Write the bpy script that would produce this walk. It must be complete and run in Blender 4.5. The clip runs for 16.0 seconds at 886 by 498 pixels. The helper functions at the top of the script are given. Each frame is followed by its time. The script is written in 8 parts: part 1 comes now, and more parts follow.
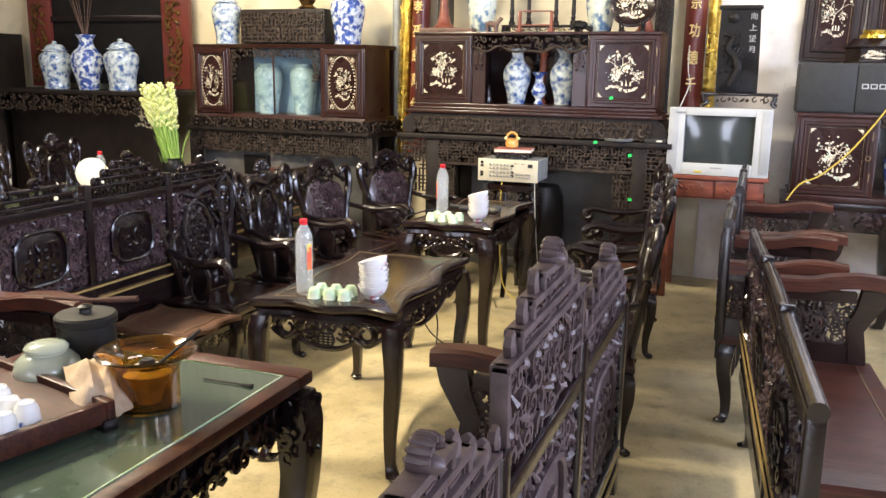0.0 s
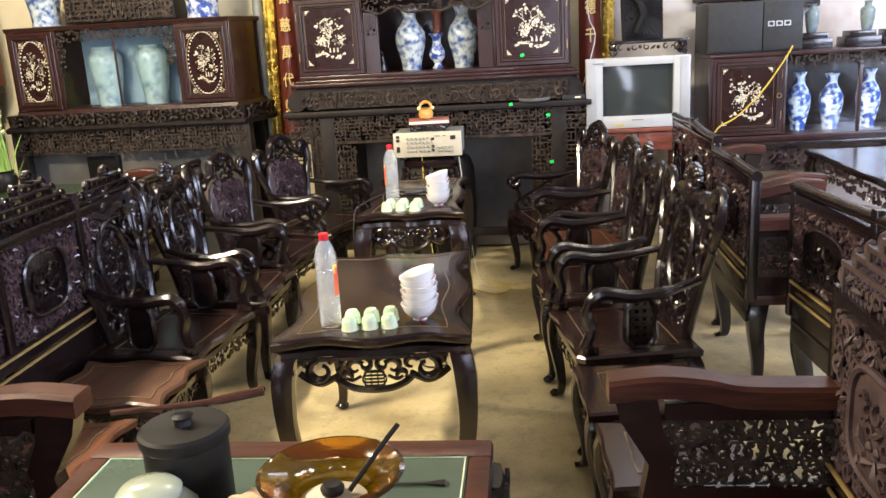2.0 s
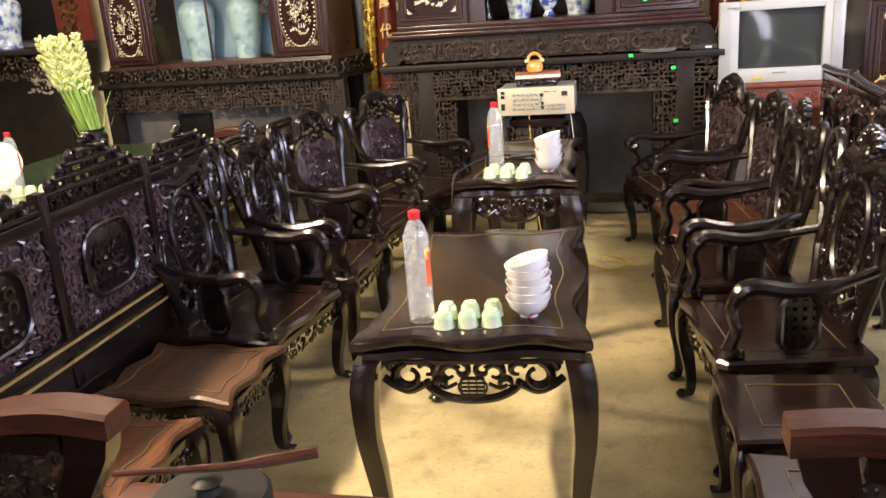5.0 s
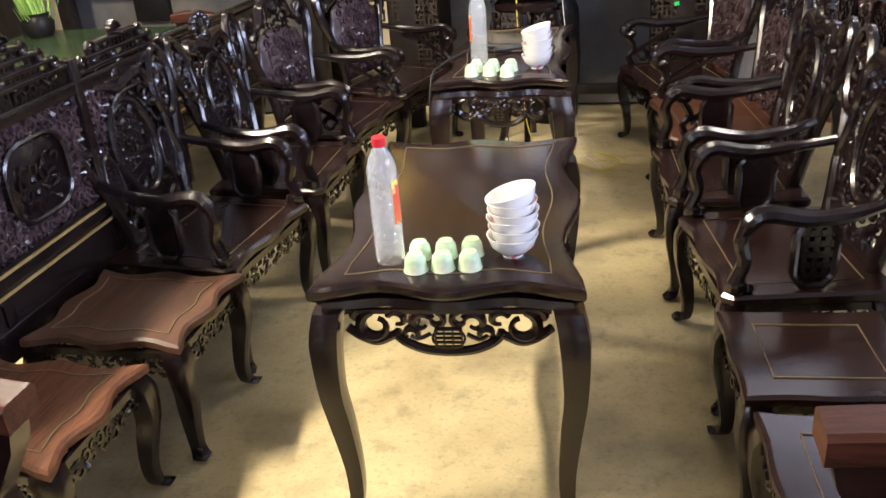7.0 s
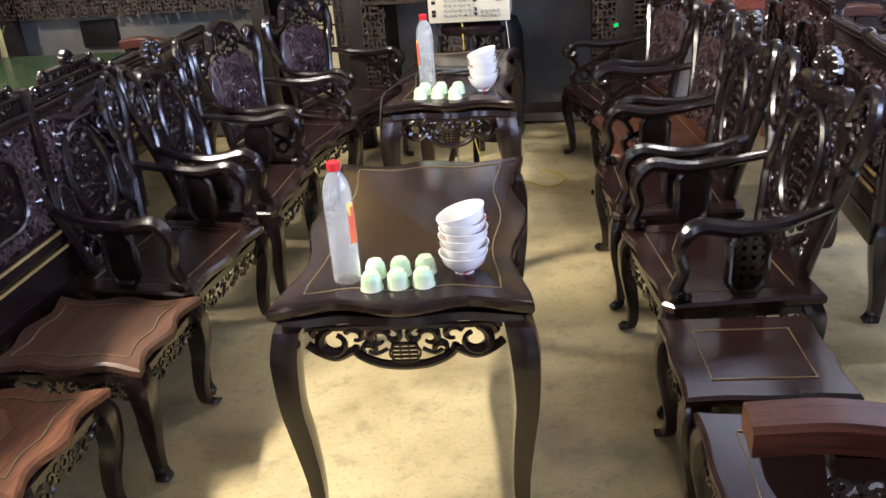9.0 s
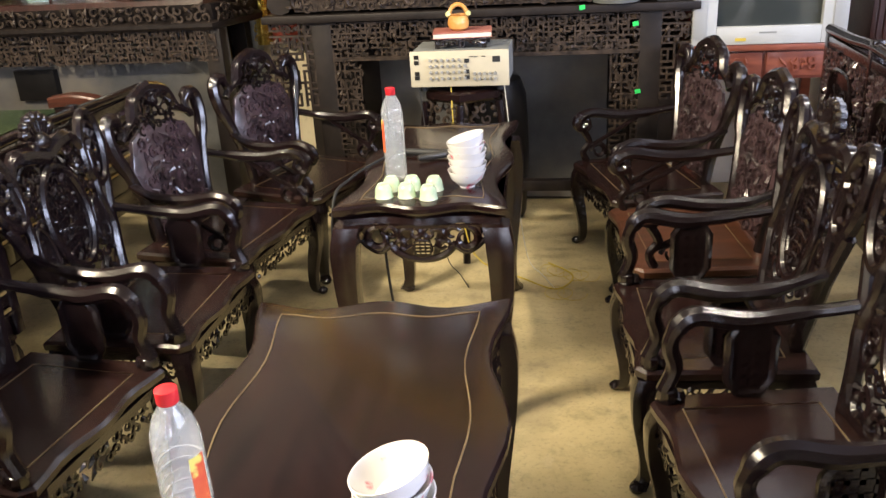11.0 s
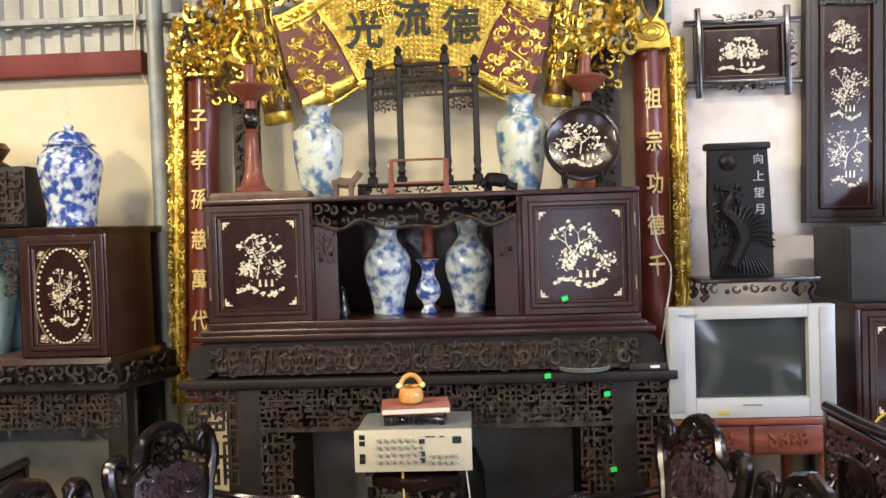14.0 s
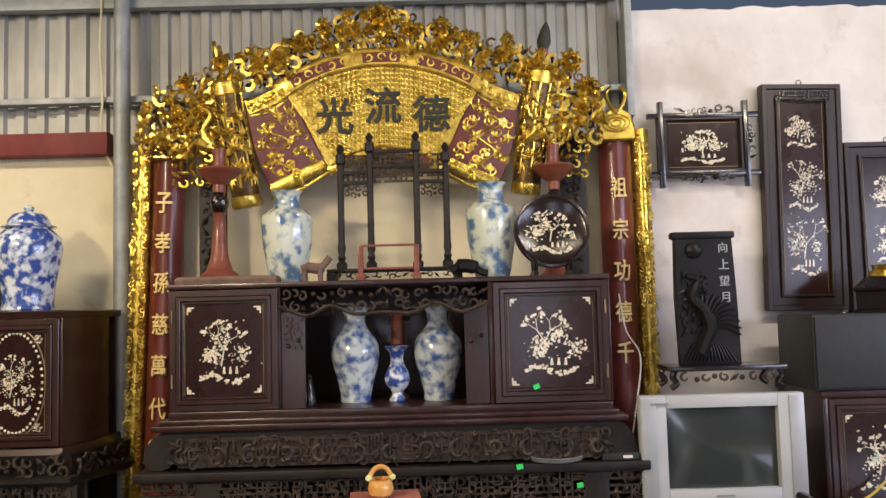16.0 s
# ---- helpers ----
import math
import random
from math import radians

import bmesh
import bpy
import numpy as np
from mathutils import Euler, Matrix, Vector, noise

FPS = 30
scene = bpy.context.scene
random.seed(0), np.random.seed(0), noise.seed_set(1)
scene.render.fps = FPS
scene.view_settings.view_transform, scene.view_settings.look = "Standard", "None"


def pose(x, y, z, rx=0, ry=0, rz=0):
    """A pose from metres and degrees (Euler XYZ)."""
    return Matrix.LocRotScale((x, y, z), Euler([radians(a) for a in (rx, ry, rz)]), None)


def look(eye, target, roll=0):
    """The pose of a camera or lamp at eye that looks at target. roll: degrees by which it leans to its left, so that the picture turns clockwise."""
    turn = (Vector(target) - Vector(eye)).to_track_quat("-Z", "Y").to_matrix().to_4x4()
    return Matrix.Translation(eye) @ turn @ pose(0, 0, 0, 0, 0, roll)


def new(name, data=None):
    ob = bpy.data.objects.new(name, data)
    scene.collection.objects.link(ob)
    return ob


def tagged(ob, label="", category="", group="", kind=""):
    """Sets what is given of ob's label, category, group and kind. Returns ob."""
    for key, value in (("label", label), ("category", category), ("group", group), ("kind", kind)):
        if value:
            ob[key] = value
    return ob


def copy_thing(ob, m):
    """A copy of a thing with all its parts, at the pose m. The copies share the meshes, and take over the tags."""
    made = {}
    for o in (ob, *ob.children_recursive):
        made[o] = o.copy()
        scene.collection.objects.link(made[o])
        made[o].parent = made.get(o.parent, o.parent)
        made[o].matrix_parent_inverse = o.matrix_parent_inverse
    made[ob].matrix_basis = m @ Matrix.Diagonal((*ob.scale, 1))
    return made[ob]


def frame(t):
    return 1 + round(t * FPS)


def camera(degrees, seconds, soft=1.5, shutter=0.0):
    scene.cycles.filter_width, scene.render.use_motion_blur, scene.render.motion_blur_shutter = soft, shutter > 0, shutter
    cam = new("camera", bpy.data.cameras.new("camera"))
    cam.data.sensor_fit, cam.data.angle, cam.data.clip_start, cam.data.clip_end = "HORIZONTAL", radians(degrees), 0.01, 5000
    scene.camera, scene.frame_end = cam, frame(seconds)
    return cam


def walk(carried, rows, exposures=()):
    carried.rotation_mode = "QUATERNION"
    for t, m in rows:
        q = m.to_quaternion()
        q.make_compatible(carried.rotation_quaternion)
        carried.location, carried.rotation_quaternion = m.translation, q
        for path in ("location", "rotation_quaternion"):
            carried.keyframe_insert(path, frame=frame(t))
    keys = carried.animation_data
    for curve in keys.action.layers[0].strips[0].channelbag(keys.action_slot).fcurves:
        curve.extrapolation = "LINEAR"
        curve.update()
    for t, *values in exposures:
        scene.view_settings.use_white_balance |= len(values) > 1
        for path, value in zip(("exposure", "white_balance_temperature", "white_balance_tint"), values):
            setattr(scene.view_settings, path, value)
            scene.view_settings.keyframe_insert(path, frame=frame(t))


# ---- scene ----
cam = camera(55.9, 16.0)
METRES, EYE, TILT, LEAN, TURN = 4.4, 1.68, 0.0, 0.0, 20.8
ROWS = [
    (0.0, 0.0, 0.0, 0.0, 0.18, -12.05, -0.84),
    (0.5, -0.0667, 0.0262, 0.004, -1.97, -12.95, 0.76),
    (1.0, -0.118, 0.0784, -0.0015, -4.49, -14.24, 1.39),
    (1.5, -0.1644, 0.1288, -0.0003, -9.58, -14.12, 2.65),
    (2.0, -0.205, 0.1709, 0.0006, -15.66, -14.54, 3.17),
    (2.5, -0.2033, 0.2255, -0.0019, -16.36, -15.4, 2.25),
    (3.0, -0.1848, 0.2748, -0.0094, -11.91, -14.92, 2.44),
    (3.5, -0.1875, 0.2739, -0.0083, -7.72, -16.38, 2.76),
    (6.0, -0.1713, 0.3192, -0.0141, -9.48, -17.85, 4.66),
    (6.5, -0.157, 0.3659, -0.0128, -9.57, -22.15, 4.52),
    (7.0, -0.163, 0.3624, -0.0054, -9.78, -25.7, 4.02),
    (7.5, -0.1704, 0.3487, 0.0001, -12.31, -26.41, 3.1),
    (8.0, -0.1728, 0.3415, 0.003, -12.86, -25.99, 3.46),
    (8.5, -0.1719, 0.337, 0.0052, -12.82, -25.05, 3.83),
    (9.0, -0.1664, 0.343, 0.0043, -13.33, -24.76, 3.99),
    (9.5, -0.1433, 0.3936, 0.0021, -13.11, -23.51, 3.65),
    (12.0, -0.0607, 0.6359, -0.0039, -11.88, -21.28, 3.15),
    (12.5, -0.0496, 0.6753, 0.0031, -11.85, -18.78, 3.31),
    (13.0, -0.0484, 0.6782, 0.0085, -11.37, -15.02, 2.81),
    (13.5, -0.0598, 0.6798, 0.0235, -13.15, -7.8, 1.68),
    (14.0, -0.0869, 0.6939, 0.0329, -17.81, -1.41, 1.86),
    (14.5, -0.1067, 0.7009, 0.0375, -20.33, 2.05, 2.06),
    (15.0, -0.1116, 0.7052, 0.0351, -21.27, 3.69, 2.31),
    (15.5, -0.1016, 0.7077, 0.0374, -20.93, 4.29, 1.9),
    (16.0, -0.1009, 0.7058, 0.0363, -20.99, 4.22, 1.53),
]
walk(cam, [(t, pose(1.65, 0, EYE, TILT, LEAN, TURN) @ pose(METRES * x, METRES * y, METRES * z, 90 + pitch, roll, yaw)) for t, x, y, z, yaw, pitch, roll in ROWS],
     [(0.0, 0.15, 6500, 10), (3.5, 0.05, 6500, 11), (5.9, 0.12, 7250, 18), (6.5, 0.08, 6600, 15), (7.5, 0.15, 6000, 12), (9.0, 0.08, 5750, 12), (9.5, 0.1, 5900, 10), (12.5, 0.1, 6850, 11), (13.3, 0.2, 6800, 11), (14.0, -0.35, 6500, 10), (14.6, -0.72, 6700, 12), (16.0, -0.8, 6750, 13)])

# ---- light ----
world = bpy.data.worlds.new("world")
scene.world = world
world.use_nodes = True
sky = world.node_tree.nodes.new("ShaderNodeTexSky")
sky.sky_type, sky.sun_disc, sky.sun_elevation, sky.sun_rotation = "NISHITA", False, radians(35), radians(200)
sky.dust_density, sky.air_density, sky.ozone_density = 8.0, 0.7, 0.4
world.node_tree.links.new(sky.outputs[0], world.node_tree.nodes["Background"].inputs[0])
world.node_tree.nodes["Background"].inputs[1].default_value = 0.10


def area_lamp(name, where, target, sx, sy, power, colour):
    li = bpy.data.lights.new(name, "AREA")
    li.shape, li.size, li.size_y, li.energy, li.color = "RECTANGLE", sx, sy, power, colour
    ob = new(name, li)
    ob.matrix_world = look(where, target)
    return ob


# daylight in the two openings of the front wall and over the low wall, the tubes under the roof, and a fill for the
# right wall
area_lamp("front_daylight", (-1.9, -4.05, 1.6), (-1.9, 0.0, 1.4), 1.0, 2.2, 80, (0.74, 0.80, 1.0))
area_lamp("front_daylight", (1.6, -4.05, 1.6), (1.6, 0.0, 1.4), 1.0, 2.2, 80, (0.74, 0.80, 1.0))
area_lamp("side_daylight", (6.1, 1.5, 2.45), (-1.0, 3.4, 0.7), 6.0, 1.5, 640, (0.68, 0.75, 1.0))
area_lamp("eaves_daylight", (3.6, 7.3, 3.95), (2.0, 3.0, 1.0), 4.6, 0.7, 50, (0.80, 0.84, 1.0))
area_lamp("tube_lamp_front", (0.55, -0.3, 3.2), (0.3, 2.6, 0.0), 1.2, 0.10, 8, (1.0, 0.86, 0.67))
area_lamp("tube_lamp_aisle", (-2.65, 2.5, 3.35), (0.0, 3.0, 0.0), 1.2, 0.08, 350, (1.0, 0.86, 0.63))
area_lamp("tube_lamp_middle", (0.3, 4.6, 3.8), (0.2, 5.2, 0.0), 1.2, 0.10, 34, (1.0, 0.86, 0.67))
area_lamp("tube_lamp_left", (-2.8, 5.2, 3.7), (-2.8, 6.2, 0.0), 1.2, 0.10, 95, (1.0, 0.88, 0.66))
# added fill that brightens the white wall; no tube is known here
area_lamp("right_wall_fill", (2.4, 4.9, 3.7), (2.3, 6.9, 1.6), 1.2, 0.10, 66, (1.0, 0.92, 0.80))

# ---- mesh tools ----


def plane(o, u, v):
    u, v = Vector(u).normalized(), Vector(v).normalized()
    w = u.cross(v)
    m = Matrix((u, v, w)).transposed().to_4x4()
    m.translation = o
    return m


I4 = Matrix.Identity(4)


def box(bm, x0, x1, y0, y1, z0, z1, bev=0.0, M=I4):
    r = bmesh.ops.create_cube(bm, size=1.0)
    vs = r["verts"]
    for v in vs:
        v.co = Vector((x0 + (v.co.x + 0.5) * (x1 - x0), y0 + (v.co.y + 0.5) * (y1 - y0), z0 + (v.co.z + 0.5) * (z1 - z0)))
    es = list({e for v in vs for e in v.link_edges})
    if bev:
        r = bmesh.ops.bevel(bm, geom=es, offset=bev, segments=2, affect="EDGES", profile=0.6, clamp_overlap=True)
        vs = list({v for f in r["faces"] for v in f.verts} | {v for v in vs if v.is_valid})
    for v in vs:
        v.co = M @ v.co
    return bm


def bar(bm, x0, x1, y0, y1, z0, z1, M=I4):
    v = [bm.verts.new(M @ Vector((x, y, z))) for z in (z0, z1) for x, y in ((x0, y0), (x1, y0), (x1, y1), (x0, y1))]
    for f in ((3, 2, 1, 0), (4, 5, 6, 7), (0, 1, 5, 4), (1, 2, 6, 5), (2, 3, 7, 6), (3, 0, 4, 7)):
        bm.faces.new([v[i] for i in f])
    return bm


def tube(bm, pts, r, n=6, M=I4, closed=False, flat=1.0):
    pts = [Vector(p) for p in pts]
    k = len(pts)
    rr = list(r) if isinstance(r, (list, tuple)) else [r] * k
    rings = []
    side = None
    for i, p in enumerate(pts):
        a = pts[(i - 1) % k] if closed or i else p
        b = pts[(i + 1) % k] if closed or i < k - 1 else p
        t = (b - a).normalized()
        if side is None:
            side = t.cross(Vector((0, 0, 1)))
            if side.length < 0.3:
                side = t.cross(Vector((0, 1, 0)))
        side = (side - t * side.dot(t)).normalized()
        up = t.cross(side)
        rings.append([bm.verts.new(M @ (p + (side * math.cos(2 * math.pi * (j + 0.5) / n) + up * math.sin(2 * math.pi * (j + 0.5) / n) * flat) * rr[i])) for j in range(n)])
    for i in range(k if closed else k - 1):
        A, C = rings[i], rings[(i + 1) % k]
        for j in range(n):
            bm.faces.new((A[j], A[(j + 1) % n], C[(j + 1) % n], C[j]))
    if not closed:
        bm.faces.new(rings[0][::-1])
        bm.faces.new(rings[-1])
    return bm


def smooth_path(keys, n=4):
    """A rounded line through the keys."""
    ks = [Vector(k) for k in keys]
    out = []
    for i in range(len(ks) - 1):
        p0, p1, p2, p3 = ks[max(i - 1, 0)], ks[i], ks[i + 1], ks[min(i + 2, len(ks) - 1)]
        for j in range(n):
            t = j / n
            out.append(0.5 * (2 * p1 + (p2 - p0) * t + (2 * p0 - 5 * p1 + 4 * p2 - p3) * t * t + (3 * p1 - p0 - 3 * p2 + p3) * t ** 3))
    return out + [ks[-1]]


def lathe(bm, prof, n=24, M=I4, cap=True):
    rings = [[bm.verts.new(M @ Vector((r * math.cos(2 * math.pi * j / n), r * math.sin(2 * math.pi * j / n), z))) for j in range(n)] for r, z in prof]
    for A, C in zip(rings, rings[1:]):
        for j in range(n):
            bm.faces.new((A[j], A[(j + 1) % n], C[(j + 1) % n], C[j]))
    if cap:
        bm.faces.new(rings[0][::-1])
        bm.faces.new(rings[-1])
    return bm


def slab(bm, pts, layers, M=I4):
    """An outline drawn up through (height, shrink) layers."""
    n = len(pts)
    rings = []
    for z, off in layers:
        ring = []
        for i in range(n):
            a, p, b = Vector(pts[i - 1]), Vector(pts[i]), Vector(pts[(i + 1) % n])
            t = (b - a).normalized()
            ring.append(bm.verts.new(M @ Vector((p.x - t.y * off, p.y + t.x * off, z))))
        rings.append(ring)
    for A, C in zip(rings, rings[1:]):
        for j in range(n):
            bm.faces.new((A[j], A[(j + 1) % n], C[(j + 1) % n], C[j]))
    bm.faces.new(rings[0][::-1])
    bm.faces.new(rings[-1])
    return bm


def ellipse(rx, ry, n=20, cx=0.0, cy=0.0):
    return [(cx + rx * math.cos(2 * math.pi * i / n), cy + ry * math.sin(2 * math.pi * i / n)) for i in range(n)]


def serpentine(w, l, a, b, n=12):
    """A top's outline, w along x and l along y, whose edges swell at the middle and the corners."""
    pts = []
    for k in range(4):
        for i in range(n):
            u = i / n
            ha, hb = (w / 2, l / 2)
            if k == 0:
                pts.append((-ha + w * u, -hb - a * math.cos(4 * math.pi * (u - 0.5)) + a))
            elif k == 1:
                pts.append((ha + b * math.cos(4 * math.pi * (u - 0.5)) - b, -hb + l * u))
            elif k == 2:
                pts.append((ha - w * u, hb + a * math.cos(4 * math.pi * (u - 0.5)) - a))
            else:
                pts.append((-ha - b * math.cos(4 * math.pi * (u - 0.5)) + b, hb - l * u))
    return pts


def curl(bm, M, cx, cy, r, a0, a1, rad, n=9, z=0.0, shrink=0.5, sides=5):
    """A C-scroll in the plane of M that winds in as it goes."""
    pts, rs = [], []
    for i in range(n):
        t = i / (n - 1)
        a, q = radians(a0 + (a1 - a0) * t), r * (1 - shrink * t)
        pts.append((cx + q * math.cos(a), cy + q * math.sin(a), z))
        rs.append(rad * (0.6 + 0.8 * math.sin(math.pi * min(1, 0.15 + t))))
    return tube(bm, pts, rs, sides, M)


def carve(bm, M, w, h, cell, depth, seed, x0=0.0, y0=0.0, keep=None, scrolls=0.62, leaves=0.85):
    """Openwork scrolls and leaves over a panel from (x0, y0), w by h."""
    rnd = random.Random(seed)
    nx, ny = max(1, round(w / cell)), max(1, round(h / cell))
    for i in range(nx):
        for j in range(ny):
            x, y = x0 + (i + 0.5 + rnd.uniform(-0.18, 0.18)) * w / nx, y0 + (j + 0.5 + rnd.uniform(-0.18, 0.18)) * h / ny
            if keep and not keep(x, y):
                continue
            k = rnd.random()
            a = rnd.uniform(0, 360)
            if k < scrolls:
                s = rnd.choice((-1, 1))
                curl(bm, M, x, y, cell * rnd.uniform(0.46, 0.62), a, a + s * rnd.uniform(250, 420), cell * 0.135, 9, depth * rnd.uniform(0.3, 0.7), 0.65, 4)
            elif k < leaves:
                c, s = math.cos(radians(a)), math.sin(radians(a))
                L = cell * rnd.uniform(0.5, 0.75)
                tube(bm, [(x - c * L, y - s * L, depth * 0.3), (x, y, depth * 0.8), (x + c * L, y + s * L, depth * 0.35)], [cell * 0.05, cell * 0.24, cell * 0.05], 5, M)
            else:
                lathe(bm, [(cell * 0.3, 0), (cell * 0.3, depth * 0.5), (cell * 0.12, depth * 0.95)], 6, M @ Matrix.Translation((x, y, 0)))
    return bm


def leaf(bm, M, x, y, z, ang, L, w, lift=0.3):
    """A folded leaf with a raised midrib and a back."""
    c, s = math.cos(radians(ang)), math.sin(radians(ang))

    def at(u, v, h):
        return bm.verts.new(M @ Vector((x + u * c - v * s, y + u * s + v * c, z + h)))
    base, a, d, tip = at(0, 0, 0), at(L * 0.45, w, L * lift * 0.4), at(L * 0.45, -w, L * lift * 0.4), at(L, 0, L * lift * 0.2)
    ridge, back = at(L * 0.45, 0, L * lift), at(L * 0.45, 0, L * lift * 0.4 - 0.006)
    for f in ((base, d, ridge), (d, tip, ridge), (tip, a, ridge), (a, base, ridge), (d, base, back), (tip, d, back), (a, tip, back), (base, a, back)):
        bm.faces.new(f)
    return bm


def fret(bm, M, w, h, cell, t, depth, seed, x0=0.0, y0=0.0, dense=0.62):
    """A key-fret lattice of square bars."""
    rnd = random.Random(seed)
    nx, ny = max(1, round(w / cell)), max(1, round(h / cell))
    cx, cy = w / nx, h / ny
    for i in range(nx + 1):
        for j in range(ny + 1):
            x, y = x0 + i * cx, y0 + j * cy
            if i < nx and rnd.random() < dense:
                bar(bm, x - t / 2, x + cx + t / 2, y - t / 2, y + t / 2, 0, depth * rnd.uniform(0.75, 1), M)
            if j < ny and rnd.random() < dense:
                bar(bm, x - t / 2, x + t / 2, y - t / 2, y + cy + t / 2, 0, depth * rnd.uniform(0.75, 1), M)
    return bm


def lattice(bm, M, w, h, t, depth, nx, ny, x0, y0):
    for i in range(nx + 1):
        x = x0 + w * i / nx
        bar(bm, x - t / 2, x + t / 2, y0, y0 + h, 0, depth, M)
    for j in range(ny + 1):
        y = y0 + h * j / ny
        bar(bm, x0, x0 + w, y - t / 2, y + t / 2, 0, depth * 0.8, M)
    return bm


def thing(name, label, category, group="", kind=""):
    return tagged(new(name), label, category, group, kind)


def part(name, bm, mat, parent=None, label="", sharp=38):
    me = bpy.data.meshes.new(name)
    bm.normal_update()
    bmesh.ops.recalc_face_normals(bm, faces=bm.faces)
    bm.to_mesh(me)
    bm.free()
    me.polygons.foreach_set("use_smooth", [True] * len(me.polygons))
    me.set_sharp_from_angle(angle=radians(sharp))
    me.materials.append(mat)
    ob = new(name, me)
    ob.parent = parent
    if label:
        tagged(ob, label)
    return ob


def nb():
    return bmesh.new()


def put(ob, *a):
    ob.matrix_basis = pose(*a)
    return ob


# ---- materials ----


def material(name, base, second=None, rough=0.5, metal=0.0, grain=None, scale=8.0, bump=0.0, bump_scale=60.0, coat=0.0, spots=None, rough2=None, detail=6.0, emit=0.0, trans=0.0, ior=1.45, dust=0.0):
    """Two colours mixed by stretched noise, with roughness that varies, fine relief and dust on upward faces' grain."""
    m = bpy.data.materials.new(name)
    m.use_nodes = True
    nt, L = m.node_tree, m.node_tree.links
    b = nt.nodes["Principled BSDF"]
    co = nt.nodes.new("ShaderNodeTexCoord")
    mp = nt.nodes.new("ShaderNodeMapping")
    mp.inputs["Scale"].default_value = grain or (1, 1, 1)
    L.new(co.outputs["Object"], mp.inputs[0])
    no = nt.nodes.new("ShaderNodeTexNoise")
    no.inputs["Scale"].default_value, no.inputs["Detail"].default_value, no.inputs["Roughness"].default_value = scale, detail, 0.62
    L.new(mp.outputs[0], no.inputs["Vector"])
    ra = nt.nodes.new("ShaderNodeValToRGB")
    ra.color_ramp.elements[0].position, ra.color_ramp.elements[1].position = 0.32, 0.68
    ra.color_ramp.elements[0].color = (*base, 1)
    ra.color_ramp.elements[1].color = (*(second or base), 1)
    L.new(no.outputs[0], ra.inputs[0])
    col = ra.outputs[0]
    if spots:
        n2 = nt.nodes.new("ShaderNodeTexNoise")
        n2.inputs["Scale"].default_value, n2.inputs["Detail"].default_value = spots[1], spots[4] if len(spots) > 4 else 5
        L.new(co.outputs["Object"], n2.inputs["Vector"])
        r2 = nt.nodes.new("ShaderNodeValToRGB")
        r2.color_ramp.elements[0].position, r2.color_ramp.elements[1].position = spots[2], spots[3]
        L.new(n2.outputs[0], r2.inputs[0])
        mx = nt.nodes.new("ShaderNodeMix")
        mx.data_type = "RGBA"
        mx.inputs[7].default_value = (*spots[0], 1)
        L.new(r2.outputs[0], mx.inputs[0])
        L.new(col, mx.inputs[6])
        col = mx.outputs[2]
    L.new(col, b.inputs["Base Color"])
    rr = nt.nodes.new("ShaderNodeMapRange")
    rr.inputs["To Min"].default_value, rr.inputs["To Max"].default_value = rough, rough2 if rough2 is not None else min(1, rough * 1.5)
    n3 = nt.nodes.new("ShaderNodeTexNoise")
    n3.inputs["Scale"].default_value, n3.inputs["Detail"].default_value = 5.0, 4
    L.new(co.outputs["Object"], n3.inputs["Vector"])
    L.new(n3.outputs[0], rr.inputs[0])
    L.new(rr.outputs[0], b.inputs["Roughness"])
    b.inputs["Metallic"].default_value, b.inputs["Coat Weight"].default_value = metal, coat
    b.inputs["Coat Roughness"].default_value = 0.15
    b.inputs["Transmission Weight"].default_value, b.inputs["IOR"].default_value = trans, ior
    if bump:
        bn = nt.nodes.new("ShaderNodeTexNoise")
        bn.inputs["Scale"].default_value, bn.inputs["Detail"].default_value = bump_scale, 4
        L.new(mp.outputs[0], bn.inputs["Vector"])
        bp = nt.nodes.new("ShaderNodeBump")
        bp.inputs["Strength"].default_value, bp.inputs["Distance"].default_value = bump, 0.004
        L.new(bn.outputs[0], bp.inputs["Height"])
        L.new(bp.outputs[0], b.inputs["Normal"])
    return m


ebony = material("ebony", (0.0055, 0.0030, 0.0036), (0.012, 0.0062, 0.0068), 0.14, grain=(1, 1, 6), scale=5, bump=0.2, bump_scale=40, coat=0.5, rough2=0.32)
ebony_dusty = material("ebony_dusty", (0.008, 0.0055, 0.0052), (0.020, 0.0145, 0.012), 0.38, grain=(1, 1, 1), scale=9, bump=0.2, bump_scale=70, rough2=0.62)
rosewood = material("rosewood", (0.0075, 0.0036, 0.0036), (0.019, 0.0082, 0.0072), 0.13, grain=(9, 1, 9), scale=3, bump=0.06, coat=0.3, rough2=0.30)
seatwood = material("seatwood", (0.009, 0.0042, 0.0041), (0.021, 0.009, 0.008), 0.14, grain=(1, 9, 9), scale=3, bump=0.06, coat=0.35, rough2=0.34)
russet_wood = material("russet_wood", (0.045, 0.016, 0.008), (0.105, 0.038, 0.019), 0.3, grain=(1, 9, 9), scale=3, bump=0.12, coat=0.15, rough2=0.5)
brown_wood = material("brown_wood", (0.046, 0.021, 0.0125), (0.120, 0.056, 0.033), 0.33, grain=(9, 1, 9), scale=3, bump=0.15, coat=0.08, rough2=0.55)
stoolwood = material("stoolwood", (0.088, 0.033, 0.015), (0.205, 0.080, 0.036), 0.36, grain=(9, 1, 9), scale=3, bump=0.15, coat=0.08, rough2=0.58)
armwood = material("armwood", (0.038, 0.011, 0.0065), (0.092, 0.027, 0.015), 0.22, grain=(1, 9, 9), scale=3, bump=0.15, coat=0.1, rough2=0.52)
